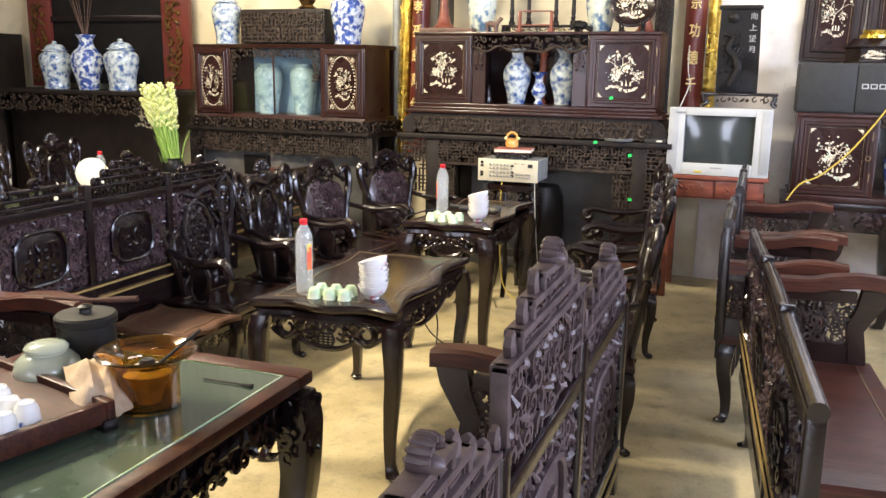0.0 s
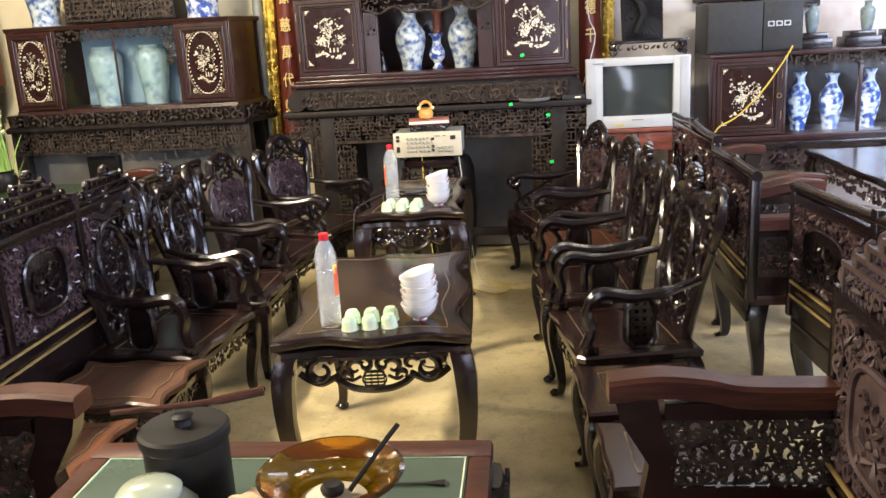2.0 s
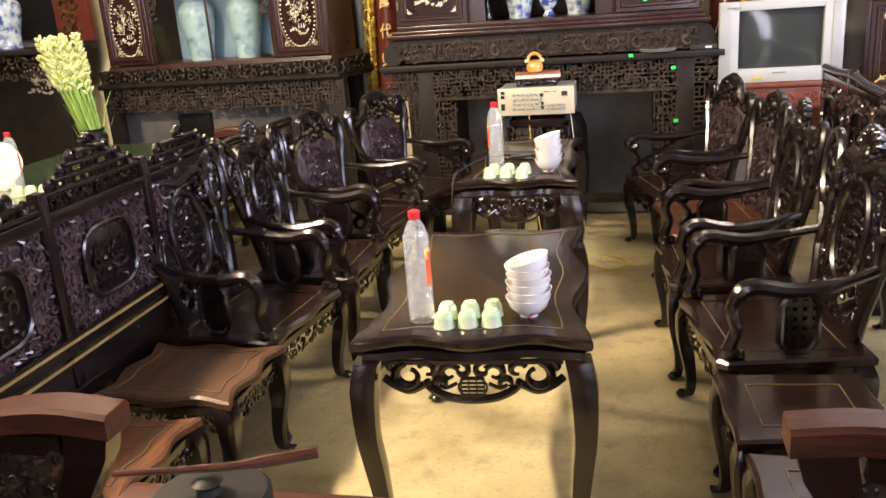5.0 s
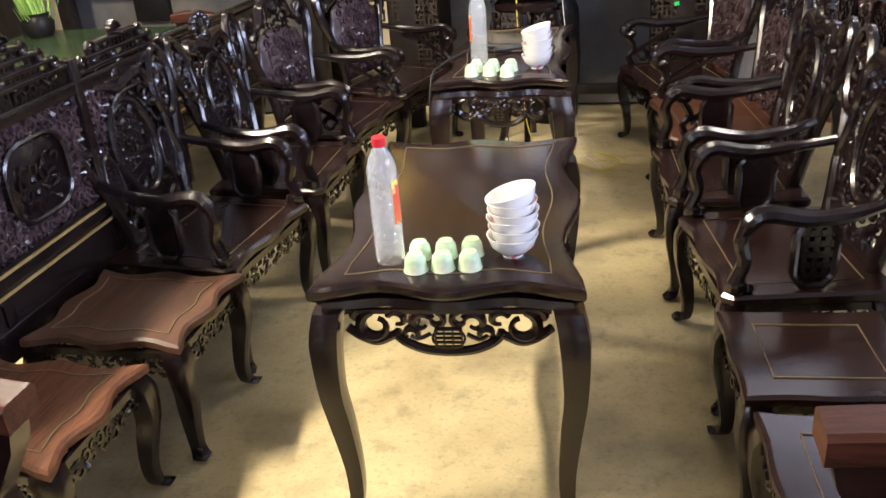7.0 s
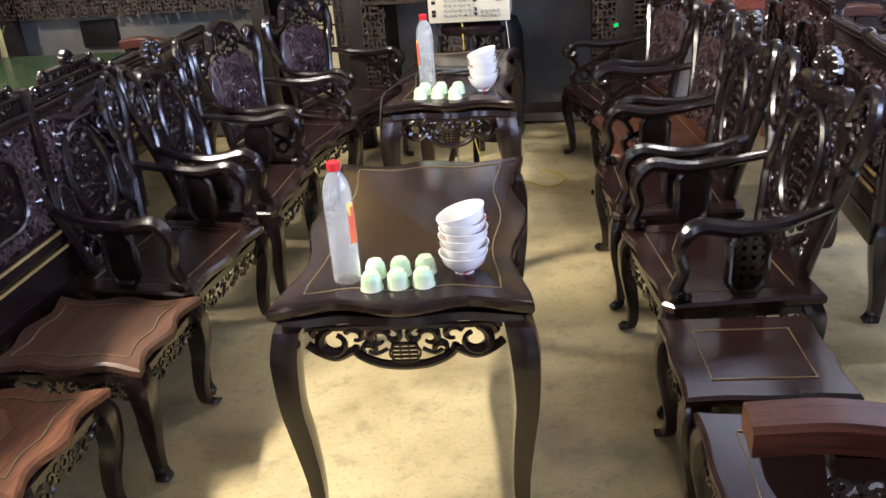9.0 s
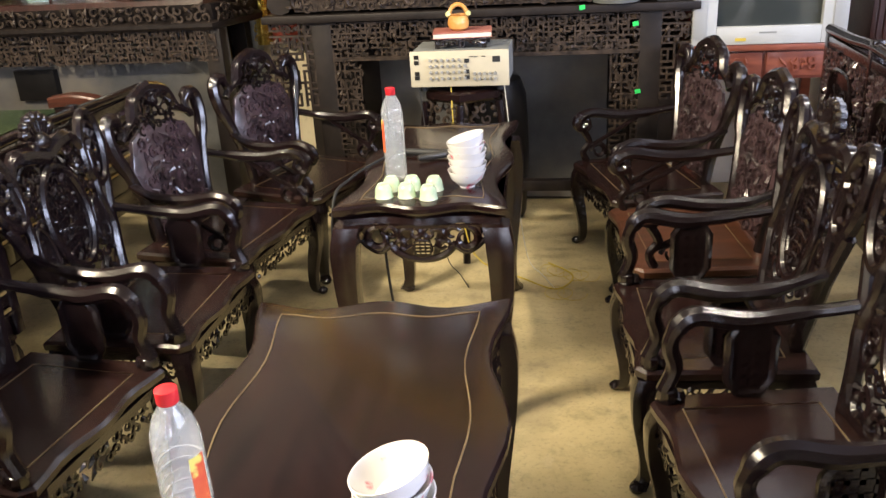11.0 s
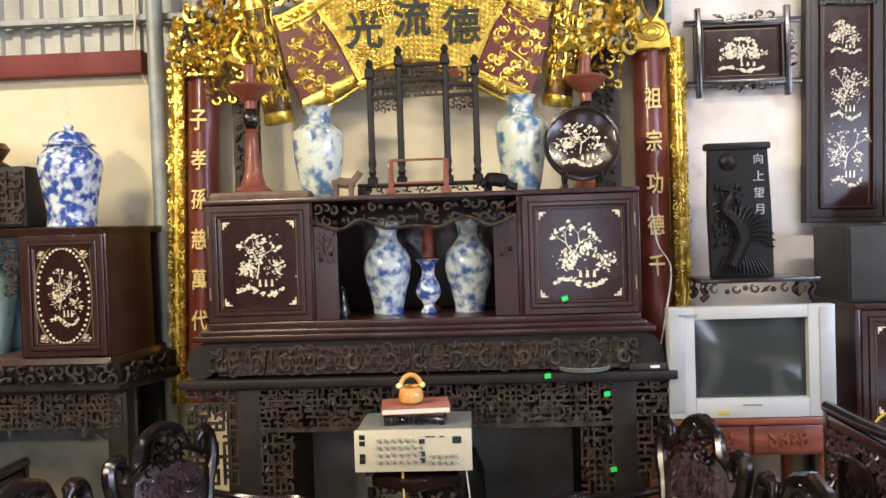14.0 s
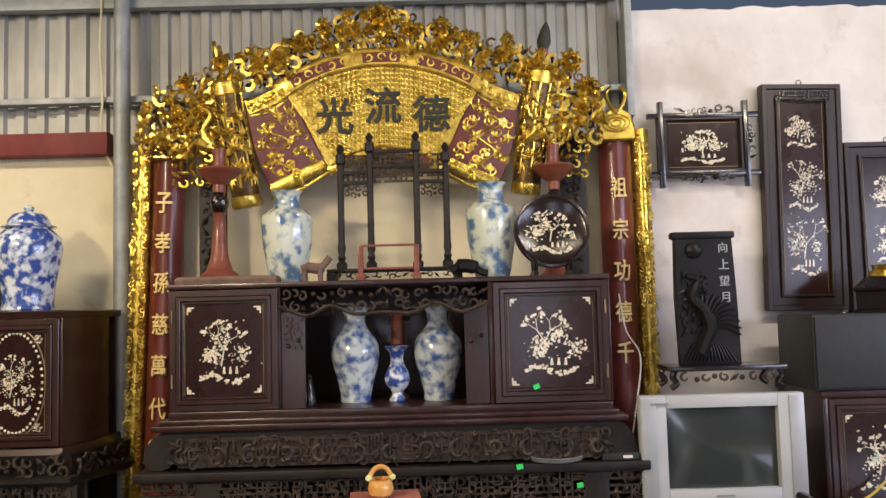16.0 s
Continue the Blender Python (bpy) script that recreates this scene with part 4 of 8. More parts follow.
        slab(b, med, [(-0.006, 0), (0.014, 0), (0.016, 0.004)], m)
        tube(b, [(x, y, 0.022) for x, y in med], 0.010, 6, m, True)
        carve(b, m @ Matrix.Translation((0, 0, 0.014)), w * 0.36, h * 0.44, 0.045, 0.014, 160 + k, w * 0.32, h * 0.22)
        slab(b, med, [(-0.002, 0), (0.012, 0), (0.014, 0.004)], m2)
        tube(b, [(x, y, 0.018) for x, y in med], 0.010, 6, m2, True)
        carve(b, m2 @ Matrix.Translation((0, 0, 0.012)), w * 0.36, h * 0.44, 0.045, 0.014, 360 + k, w * 0.32, h * 0.22)
        part("medallion", b, relief if relief == rose_sheen else ebony, t, "shaped medallion in the back panel")
    if not crests:
        b = nb()
        tube(b, smooth_path([(xb, y0 - 0.03, ztop - 0.05), (xb, y0 + 0.3, ztop - 0.045), (xb, (y0 + y1) / 2, ztop - 0.03), (xb, y1 - 0.3, ztop - 0.045), (xb, y1 + 0.03, ztop - 0.05)], 5), 0.024, 10)
        part("top_rail", b, ebony, t, "rounded dark top rail")
    for k in range(n if crests else 0):
        b = nb()
        fret_crest(b, plane((xb, y0 + L * (k + 0.5), ztop - 0.075), (0, 1, 0), (0, 0, 1)), L, rise if k == 1 else rise * 0.4, 210 + k)
        part("crest", b, relief if relief == rose_sheen else ebony, t, "stepped key-fret crest on the back rail")
    for y in (y0 + 0.03, y1 - 0.03):
        bench_end(t, xb, xf, y, zseat, zseat + 0.37, s)
    return t


long_bench("long_bench", "carved rosewood long bench with pierced arm panels, daylight sheen painted into its back", 1.30, -1, 0.55, 2.39, 0.44, 1.10, 0.52, True, rose_sheen, 0.21)
long_bench("long_bench", "carved rosewood long bench by the glass-topped tea table", -1.22, 1, 0.40, 2.30, 0.46, 1.08, 0.56)
long_bench("long_bench", "carved long bench with medallion back panels and gilt lines", -1.36, -1, 2.50, 4.26, 0.48, 1.12, 0.52)
turned = long_bench("long_bench", "dark carved long bench turned away from the armchairs", 1.65, 1, 1.84, 3.87, 0.46, 1.04, 0.52, False)
turned.matrix_basis = Matrix.Translation((1.65, 3.87, 0)) @ Matrix.Rotation(radians(4.4), 4, "Z") @ Matrix.Translation((-1.65, -3.87, 0))
long_bench("long_bench", "dark carved long bench near the television", 1.55, 1, 4.90, 6.10, 0.46, 1.11, 0.52, False, carved_glint, 0.1, 2)
long_bench("single_seat", "dark carved single seat with a straight back rail", 1.53, 1, 4.06, 4.80, 0.46, 1.06, 0.48, False, carved_glint, 0.1, 1)
long_bench("long_bench", "dark carved long bench behind the armchairs with an arched rail", -1.80, -1, 4.20, 6.15, 0.46, 0.93, 0.46, False)

# ---- more materials ----


def porcelain(name, scale, lo, hi, ground, blue):
    """White glaze with cloud-shaped cobalt painting."""
    m = material(name, ground, tuple(c * 0.92 for c in ground), 0.10, scale=3, coat=0.5, spots=(blue, scale, lo, hi, 10), rough2=0.2)
    return m


china = porcelain("china", 21.0, 0.42, 0.64, (0.56, 0.63, 0.64), (0.045, 0.095, 0.27))
china_dense = porcelain("china_dense", 22.0, 0.42, 0.56, (0.64, 0.70, 0.75), (0.035, 0.075, 0.30))
china_pale = porcelain("china_pale", 15.0, 0.46, 0.60, (0.62, 0.67, 0.58), (0.09, 0.17, 0.30))
celadon = material("celadon", (0.17, 0.23, 0.24), (0.27, 0.34, 0.34), 0.22, scale=4, coat=0.3, spots=((0.10, 0.15, 0.19), 13.0, 0.50, 0.66))
char_gold = material("char_gold", (0.66, 0.46, 0.17), (0.84, 0.64, 0.28), 0.4, metal=0.15)
ink = material("ink", (0.020, 0.022, 0.016), (0.035, 0.036, 0.026), 0.5)
red_wood = material("red_wood", (0.14, 0.035, 0.022), (0.24, 0.07, 0.04), 0.35, grain=(1, 1, 5), scale=8, coat=0.2)
stone = material("stone", (0.10, 0.06, 0.045), (0.20, 0.13, 0.10), 0.8, scale=12, bump=0.4)
tv_silver = material("tv_silver", (0.36, 0.37, 0.38), (0.44, 0.45, 0.45), 0.35, metal=0.3, scale=4)
tv_white = material("tv_white", (0.40, 0.415, 0.425), (0.47, 0.48, 0.48), 0.35, scale=4)
tv_glass = material("tv_glass", (0.030, 0.036, 0.036), (0.036, 0.042, 0.042), 0.06, scale=3, coat=0.6, rough2=0.10)
black_plastic = material("black_plastic", (0.014, 0.015, 0.016), (0.024, 0.025, 0.026), 0.45, scale=20, bump=0.15, bump_scale=300)
silver_text = material("silver_text", (0.34, 0.34, 0.33), (0.46, 0.46, 0.45), 0.3, metal=0.6)
amp_beige = material("amp_beige", (0.52, 0.47, 0.34), (0.60, 0.55, 0.42), 0.42, metal=0.2, scale=5)
amp_grey = material("amp_grey", (0.20, 0.21, 0.21), (0.28, 0.29, 0.28), 0.5, metal=0.3, scale=8)
amber_glaze = material("amber_glaze", (0.55, 0.20, 0.04), (0.75, 0.45, 0.14), 0.15, scale=9, coat=0.5)
book_red = material("book_red", (0.30, 0.09, 0.07), (0.40, 0.16, 0.12), 0.55, scale=10)
paper = material("paper", (0.70, 0.66, 0.55), (0.76, 0.72, 0.62), 0.8, scale=40)
green_tag = material("green_tag", (0.02, 0.62, 0.12), (0.03, 0.70, 0.16), 0.5)
yellow_cord = material("yellow_cord", (0.50, 0.37, 0.05), (0.58, 0.44, 0.07), 0.5)
black_cord = material("black_cord", (0.015, 0.015, 0.015), (0.02, 0.02, 0.02), 0.5)
white_cord = material("white_cord", (0.55, 0.54, 0.48), (0.62, 0.6, 0.54), 0.5)
grey_board = material("grey_board", (0.060, 0.062, 0.066), (0.17, 0.168, 0.165), 0.6, scale=2.0, spots=((0.20, 0.17, 0.13), 2.2, 0.5, 0.75, 9), detail=10)
pane_glass = material("pane_glass", (0.85, 0.92, 0.92), (0.85, 0.92, 0.92), 0.03, trans=1.0, rough2=0.05)
dusty_blue = material("dusty_blue", (0.16, 0.24, 0.32), (0.26, 0.36, 0.44), 0.6, scale=3)


def lettering(name, text, height, mat, parent, m, depth=0.004, bold=0.0):
    """One character or word, cut out of the built-in font, its middle at m."""
    cu = bpy.data.curves.new(name, "FONT")
    cu.body, cu.size, cu.extrude, cu.offset, cu.resolution_u = text, 1.0, 0.02, bold, 3
    tmp = bpy.data.objects.new(name, cu)
    scene.collection.objects.link(tmp)
    me = bpy.data.meshes.new_from_object(tmp.evaluated_get(bpy.context.evaluated_depsgraph_get()))
    bpy.data.objects.remove(tmp)
    bpy.data.curves.remove(cu)
    xs, ys = [v.co.x for v in me.vertices], [v.co.y for v in me.vertices]
    k = height / max(max(ys) - min(ys), 1e-4)
    me.transform(m @ Matrix.Diagonal((k, k, depth / 0.02, 1)) @ Matrix.Translation((-(max(xs) + min(xs)) / 2, -(max(ys) + min(ys)) / 2, 0)))
    me.materials.append(mat)
    ob = new(name, me)
    ob.parent = parent
    return ob


def inlay(bm, M, w, h, seed, x0=0.0, y0=0.0):
    """Shell pieces laid flat: a bank, a crooked tree, roofs and blossom clumps."""
    rnd = random.Random(seed)

    def chip(x, y, r, a=None):
        n = rnd.randint(5, 7)
        a = rnd.uniform(0, 6.28) if a is None else a
        st = rnd.uniform(0.4, 1.0)
        c, s = math.cos(a), math.sin(a)
        pts = []
        for i in range(n):
            q = r * rnd.uniform(0.7, 1.15)
            px, py = q * math.cos(6.283 * i / n), q * st * math.sin(6.283 * i / n)
            pts.append((x0 + x + c * px - s * py, y0 + y + s * px + c * py))
        slab(bm, pts, [(0, 0), (0.0012 + 0.0026 * rnd.random(), 0)], M)

    def twig(p, a, L, d):
        q = (p[0] + L * math.cos(a), p[1] + L * math.sin(a))
        tube(bm, [(x0 + p[0], y0 + p[1], 0.0006), (x0 + q[0], y0 + q[1], 0.0006)], [0.004 * w * (d + 1), 0.004 * w * d + 0.001], 4, M, False, 0.4)
        if d > 0:
            for k in (-1, 1):
                twig(q, a + k * rnd.uniform(0.3, 0.8), L * rnd.uniform(0.6, 0.85), d - 1)
        else:
            for _ in range(4):
                chip(q[0] + rnd.gauss(0, w * 0.035), q[1] + rnd.gauss(0, h * 0.02), w * rnd.uniform(0.018, 0.04))
    for i in range(70):
        u = rnd.random()
        chip(w * (0.12 + 0.76 * u), h * (0.14 + 0.05 * math.sin(u * 7)) + rnd.gauss(0, h * 0.016), w * rnd.uniform(0.010, 0.038), 0.15)
    twig((w * rnd.uniform(0.35, 0.5), h * 0.3), 1.4, h * 0.2, 3)
    cs = [(w * rnd.uniform(0.2, 0.35), h * rnd.uniform(0.40, 0.5)), (w * rnd.uniform(0.4, 0.6), h * rnd.uniform(0.52, 0.66)), (w * rnd.uniform(0.65, 0.85), h * rnd.uniform(0.36, 0.5))]
    for i in range(210):
        cx, cy = cs[i % 3 if i % 5 else 0]
        chip(cx + rnd.gauss(0, w * 0.085), cy + rnd.gauss(0, h * 0.065), w * rnd.uniform(0.008, 0.030))
    for i in range(3):
        x = w * (0.5 + 0.1 * i)
        tube(bm, [(x0 + x, y0 + h * 0.20, 0), (x0 + x, y0 + h * 0.29, 0.001)], [w * 0.028, w * 0.014], 5, M, False, 0.1)
    for i in range(5):
        chip(w * rnd.uniform(0.1, 0.9), h * rnd.uniform(0.62, 0.9), w * rnd.uniform(0.012, 0.03))
    return bm


def ring_frame(bm, x0, x1, z0, z1, w, y0, y1):
    """A mitred frame facing -y with eased edges."""
    q = 0.003
    loops = []
    for e, y in ((0, y1), (0, y0 + q), (q, y0), (w - q, y0), (w, y0 + q), (w, y1)):
        loops.append([bm.verts.new(c) for c in ((x0 + e, y, z0 + e), (x1 - e, y, z0 + e), (x1 - e, y, z1 - e), (x0 + e, y, z1 - e))])
    for A, C in zip(loops, loops[1:] + loops[:1]):
        for j in range(4):
            bm.faces.new((A[j], A[(j + 1) % 4], C[(j + 1) % 4], C[j]))
    return bm


def panel_door(t, x0, x1, y, z0, z1, seed, shape="square", hinge=True):
    """A cabinet door with a moulded frame and a shell-inlaid field, facing -y."""
    b = nb()
    w, h = x1 - x0, z1 - z0
    for i, (e, d, t0) in enumerate(((0.0, 0.0, 0.030), (0.030, 0.008, 0.020), (0.050, -0.004, 0.012))):
        ring_frame(b, x0 + e, x1 - e, z0 + e, z1 - e, t0, y - 0.012 - d, y + 0.01)
    d = part("door", b, cabwood, t)
    b = nb()
    bar(b, x0 + 0.06, x1 - 0.06, y - 0.002, y + 0.012, z0 + 0.06, z1 - 0.06)
    part("door_field", b, doorwood, d)
    m = plane((x0, y - 0.0025, z0), (1, 0, 0), (0, 0, 1))
    b = nb()
    if shape == "square":
        inlay(b, m, w - 0.20, h - 0.18, seed, 0.10, 0.09)
        for cx, cy, sx, sy in ((0.078, 0.078, 1, 1), (w - 0.078, 0.078, -1, 1), (0.078, h - 0.078, 1, -1), (w - 0.078, h - 0.078, -1, -1)):
            bar(b, min(cx, cx + sx * 0.03), max(cx, cx + sx * 0.03), cy - 0.003, cy + 0.003, 0, 0.0016, m)
            bar(b, cx - 0.003, cx + 0.003, min(cy, cy + sy * 0.03), max(cy, cy + sy * 0.03), 0, 0.0016, m)
            bar(b, min(cx, cx + sx * 0.016), max(cx, cx + sx * 0.016), min(cy, cy + sy * 0.016), max(cy, cy + sy * 0.016), 0, 0.0012, m)
    else:
        inlay(b, m, w * 0.46, h * 0.62, seed, w * 0.27, h * 0.20)
        for a in range(46):
            c, s = math.cos(a * 0.1366), math.sin(a * 0.1366)
            slab(b, ellipse(0.007, 0.007, 5, w / 2 + w * 0.31 * c, h / 2 + h * 0.39 * s), [(0, 0), (0.002, 0)], m)
        for cx in (0.10, w - 0.10):
            for cy in (0.09, h - 0.09):
                inlay(b, m, 0.05, 0.05, seed + 3, cx - 0.025, cy - 0.025)
    part("inlay", b, pearl, d, "mother-of-pearl landscape inlaid in the door")
    b = nb()
    q = [(0.066, 0.066, 0), (w - 0.066, 0.066, 0), (w - 0.066, h - 0.066, 0), (0.066, h - 0.066, 0)]
    tube(b, q, 0.002, 4, m, True)
    if shape != "square":
        tube(b, [(w / 2 + w * 0.35 * math.cos(a), h / 2 + h * 0.43 * math.sin(a), 0) for a in [i * math.pi / 16 for i in range(32)]], 0.004, 5, m, True)
    part("border_line", b, brass_line, d, "thin pale border line")
    if hinge:
        xh = x0 + 0.012 if hinge == "l" else x1 - 0.012
        for z in (z0 + h * 0.25, z0 + h * 0.78):
            b = nb()
            tube(b, [(xh, y - 0.016, z - 0.03), (xh, y - 0.016, z + 0.03)], 0.004, 6)
            part("hinge", b, brass_line, d, "brass hinge")
    return d


# ---- ancestral altar against the wall ----
altar = thing("altar_table", "tall dusty black altar table with key-fret openwork", "altar table")
YF = 6.38
b = nb()
box(b, -1.20, 1.02, YF, 7.02, 1.135, 1.175, 0.008)
part("tabletop", b, ebony_dusty, altar)
for x0, x1 in ((-0.945, -0.835), (0.735, 0.845)):
    for y0, y1 in ((YF + 0.03, YF + 0.12), (6.90, 7.0)):
        b = nb()
        box(b, x0, x1, y0, y1, 0.0, 1.135, 0.01)
        part("leg", b, ebony_dusty, altar)
b = nb()
m = plane((-0.835, YF + 0.05, 0.945), (1, 0, 0), (0, 0, 1))
fret(b, m, 1.57, 0.18, 0.026, 0.0085, 0.022, 3, 0, 0, 0.66)
carve(b, m, 1.57, 0.18, 0.050, 0.024, 4)
bar(b, 0, 1.57, -0.012, 0.008, 0, 0.03, m)
part("front_apron", b, carved, altar, "dusty key-fret and cloud openwork apron")
for x0, x1, z0, z1, nm in ((-0.835, -0.70, 0.30, 0.94, "bracket"), (0.60, 0.735, 0.30, 0.94, "bracket"), (-1.17, -0.945, 0.70, 1.13, "wing"), (0.845, 1.0, 0.70, 1.13, "wing")):
    b = nb()
    m = plane((x0, YF + 0.05, z0), (1, 0, 0), (0, 0, 1))
    fret(b, m, x1 - x0, z1 - z0, 0.030, 0.010, 0.022, 8, 0, 0, 0.7)
    carve(b, m, x1 - x0, (z1 - z0) * 0.4, 0.05, 0.022, 12, 0, (z1 - z0) * 0.6)
    part(nm, b, carved, altar, "key-fret openwork bracket")
b = nb()
box(b, -0.70, 0.60, 6.86, 6.89, 0.02, 0.95, 0.004)
part("back_board", b, grey_board, altar, "scuffed grey board under the table")
part("rear_panel", box(nb(), -1.16, 0.98, 6.93, 6.96, 0.02, 1.135, 0.004), ebony_dusty, altar, "dark dusty rear panel")
b = nb()
box(b, -0.84, 0.74, YF + 0.05, YF + 0.10, 0.20, 0.26, 0.006)
part("stretcher", b, ebony_dusty, altar)

base = thing("altar_plinth", "low carved plinth with rounded ends on the altar table", "plinth")
b = nb()
out = [(-1.175, 1.22), (-1.165, 1.275), (-1.13, 1.32), (-1.08, 1.345), (0.88, 1.345), (0.935, 1.32), (0.965, 1.275), (0.975, 1.22), (0.96, 1.185), (0.90, 1.177), (0.86, 1.19), (0.84, 1.225), (0.76, 1.245), (-0.96, 1.245), (-1.04, 1.225), (-1.06, 1.19), (-1.10, 1.177), (-1.15, 1.185)]
slab(b, out, [(0, 0.006), (0.01, 0), (0.45, 0)], plane((0, 6.88, 0), (1, 0, 0), (0, 0, 1)))
part("body", b, ebony_dusty, base)
b = nb()
m = plane((-1.06, 6.42, 1.19), (1, 0, 0), (0, 0, 1))
bar(b, 0.04, 1.88, 0.0, 0.125, -0.004, 0.004, m)
carve(b, m, 1.92, 0.13, 0.044, 0.016, 21)
fret(b, m, 1.80, 0.075, 0.032, 0.009, 0.018, 22, 0.06, 0.04, 0.5)
for k in range(13):
    curl(b, m, 0.06 + 0.15 * k, 0.045 + 0.012 * (k % 2), 0.034 + 0.008 * (k % 3), 90 + 180 * (k % 2), 90 + 180 * (k % 2) + 330 - 60 * (k % 3), 0.009, 14, 0.010, 0.6, 6)
tagged(part("front_carving", b, carved, base, "carved scrolls along the plinth"), "carved scrolls along the plinth", "", "", "stuff")
b = nb()
box(b, -1.13, 0.935, 6.40, 6.96, 1.345, 1.372, 0.006)
box(b, -1.10, 0.90, 6.415, 6.95, 1.372, 1.395, 0.008)
part("moulding", b, cabwood, base)

cab = thing("altar_cabinet", "dark rosewood altar cabinet with pearl-inlaid doors and open niche", "cabinet")
CY = 6.45
for nm, a in (("top_board", (-1.075, 0.885, CY - 0.012, 6.96, 1.962, 1.985)), ("bottom_board", (-1.07, 0.88, CY - 0.004, 6.95, 1.395, 1.425)), ("back_board", (-1.05, 0.865, 6.93, 6.95, 1.425, 1.962))):
    part(nm, box(nb(), *a, 0.005), cabwood, cab)
for x in (-1.07, -0.595, 0.345, 0.865):
    part("upright", box(nb(), x, x + 0.02, CY + 0.002, 6.93, 1.425, 1.962, 0.003), cabwood, cab)
panel_door(cab, -1.062, -0.585, CY, 1.428, 1.958, 51, "square", "l")
panel_door(cab, 0.365, 0.872, CY, 1.428, 1.958, 68, "square", "r")
b = nb()
m = plane((-0.573, CY - 0.004, 1.845), (1, 0, 0), (0, 0, 1))
carve(b, m, 0.915, 0.105, 0.042, 0.020, 33)
tube(b, smooth_path([(0, 0.03, 0.01), (0.12, -0.012, 0.01), (0.22, 0.03, 0.01), (0.33, -0.01, 0.01), (0.455, -0.004, 0.01), (0.58, -0.01, 0.01), (0.69, 0.03, 0.01), (0.80, -0.012, 0.01), (0.915, 0.03, 0.01)], 5), 0.009, 6, m)
part("valance", b, carved, cab, "carved wavy valance over the niche")
for x in (-0.573, 0.238):
    b = nb()
    bar(b, x, x + 0.104, CY + 0.012, CY + 0.03, 1.428, 1.85)
    carve(b, plane((x + 0.012, CY + 0.006, 1.68), (1, 0, 0), (0, 0, 1)), 0.08, 0.16, 0.035, 0.016, 36)
    part("pilaster", b, cabwood, cab, "carved pilaster beside the niche")


def vase(name, label, prof, mat, x, y, z, group="", n=28, lid=None):
    b = nb()
    lathe(b, prof, n)
    v = tagged(part(name, b, mat), label, "vase", group)
    v.location = (x, y, z)
    if lid:
        b = nb()
        lathe(b, lid, n)
        part("lid", b, mat, v, "domed lid with a knob")
    return v


def scaled(prof, r, h):
    return [(a * r, c * h) for a, c in prof]


BALUSTER = [(0.60, 0), (0.63, 0.02), (0.62, 0.06), (0.72, 0.18), (0.92, 0.36), (1.0, 0.50), (0.97, 0.60), (0.80, 0.69), (0.52, 0.77), (0.42, 0.84), (0.44, 0.92), (0.62, 0.995), (0.62, 1.0), (0.55, 0.995), (0.36, 0.92)]
ROULEAU = [(0.62, 0), (0.66, 0.02), (0.74, 0.10), (0.94, 0.42), (1.0, 0.66), (0.96, 0.73), (0.72, 0.79), (0.52, 0.82), (0.48, 0.88), (0.50, 0.96), (0.62, 1.0), (0.56, 0.995), (0.42, 0.93)]
TEMPLE = [(0.74, 0), (0.78, 0.02), (0.74, 0.09), (0.79, 0.28), (0.93, 0.52), (1.0, 0.68), (0.95, 0.79), (0.76, 0.86), (0.66, 0.88), (0.66, 0.93), (0.6, 0.93)]
TEMPLE_LID = [(0.74, 0.895), (0.82, 0.90), (0.80, 0.915), (0.64, 0.94), (0.60, 0.99), (0.46, 1.045), (0.18, 1.07), (0.12, 1.085), (0.16, 1.11), (0.14, 1.13), (0.02, 1.145)]
YENYEN = [(0.55, 0), (0.62, 0.03), (0.42, 0.10), (0.40, 0.16), (0.80, 0.30), (0.95, 0.42), (0.80, 0.55), (0.50, 0.68), (0.46, 0.78), (0.55, 0.90), (0.95, 0.99), (1.0, 1.0), (0.85, 0.99), (0.4, 0.86)]
NICHE_Z = 1.426
vase("porcelain_vase", "tall blue and white dragon vase standing in the niche", scaled(BALUSTER, 0.115, 0.44), china, -0.272, 6.70, NICHE_Z, "pair of dragon vases")
vase("porcelain_vase", "tall blue and white dragon vase standing in the niche", scaled(BALUSTER, 0.115, 0.44), china, 0.118, 6.70, NICHE_Z, "pair of dragon vases")
vase("porcelain_vase", "small flared blue and white vase between two larger ones", scaled(YENYEN, 0.064, 0.255), china_dense, -0.075, 6.66, NICHE_Z)
t = thing("candlestick", "small turned red lacquered candlestick in the niche", "candlestick")
b = nb()
lathe(b, [(0.05, 0), (0.05, 0.01), (0.02, 0.03), (0.016, 0.24), (0.035, 0.26), (0.035, 0.30)], 14)
part("stem", b, red_wood, t)
b = nb()
lathe(b, [(0.034, 0.30), (0.030, 0.38), (0.040, 0.40), (0.034, 0.42)], 14)
part("cup", b, red_wood, t)
put(t, -0.075, 6.80, NICHE_Z)
t = thing("carved_figure", "small dark carved wooden figure at the niche's edge", "figurine")
b = nb()
lathe(b, [(0.03, 0), (0.034, 0.02), (0.024, 0.07), (0.014, 0.11), (0.018, 0.13), (0.006, 0.15)], 10)
part("body", b, ebony, t)
put(t, -0.47, 6.56, NICHE_Z)

TOPZ = 1.985


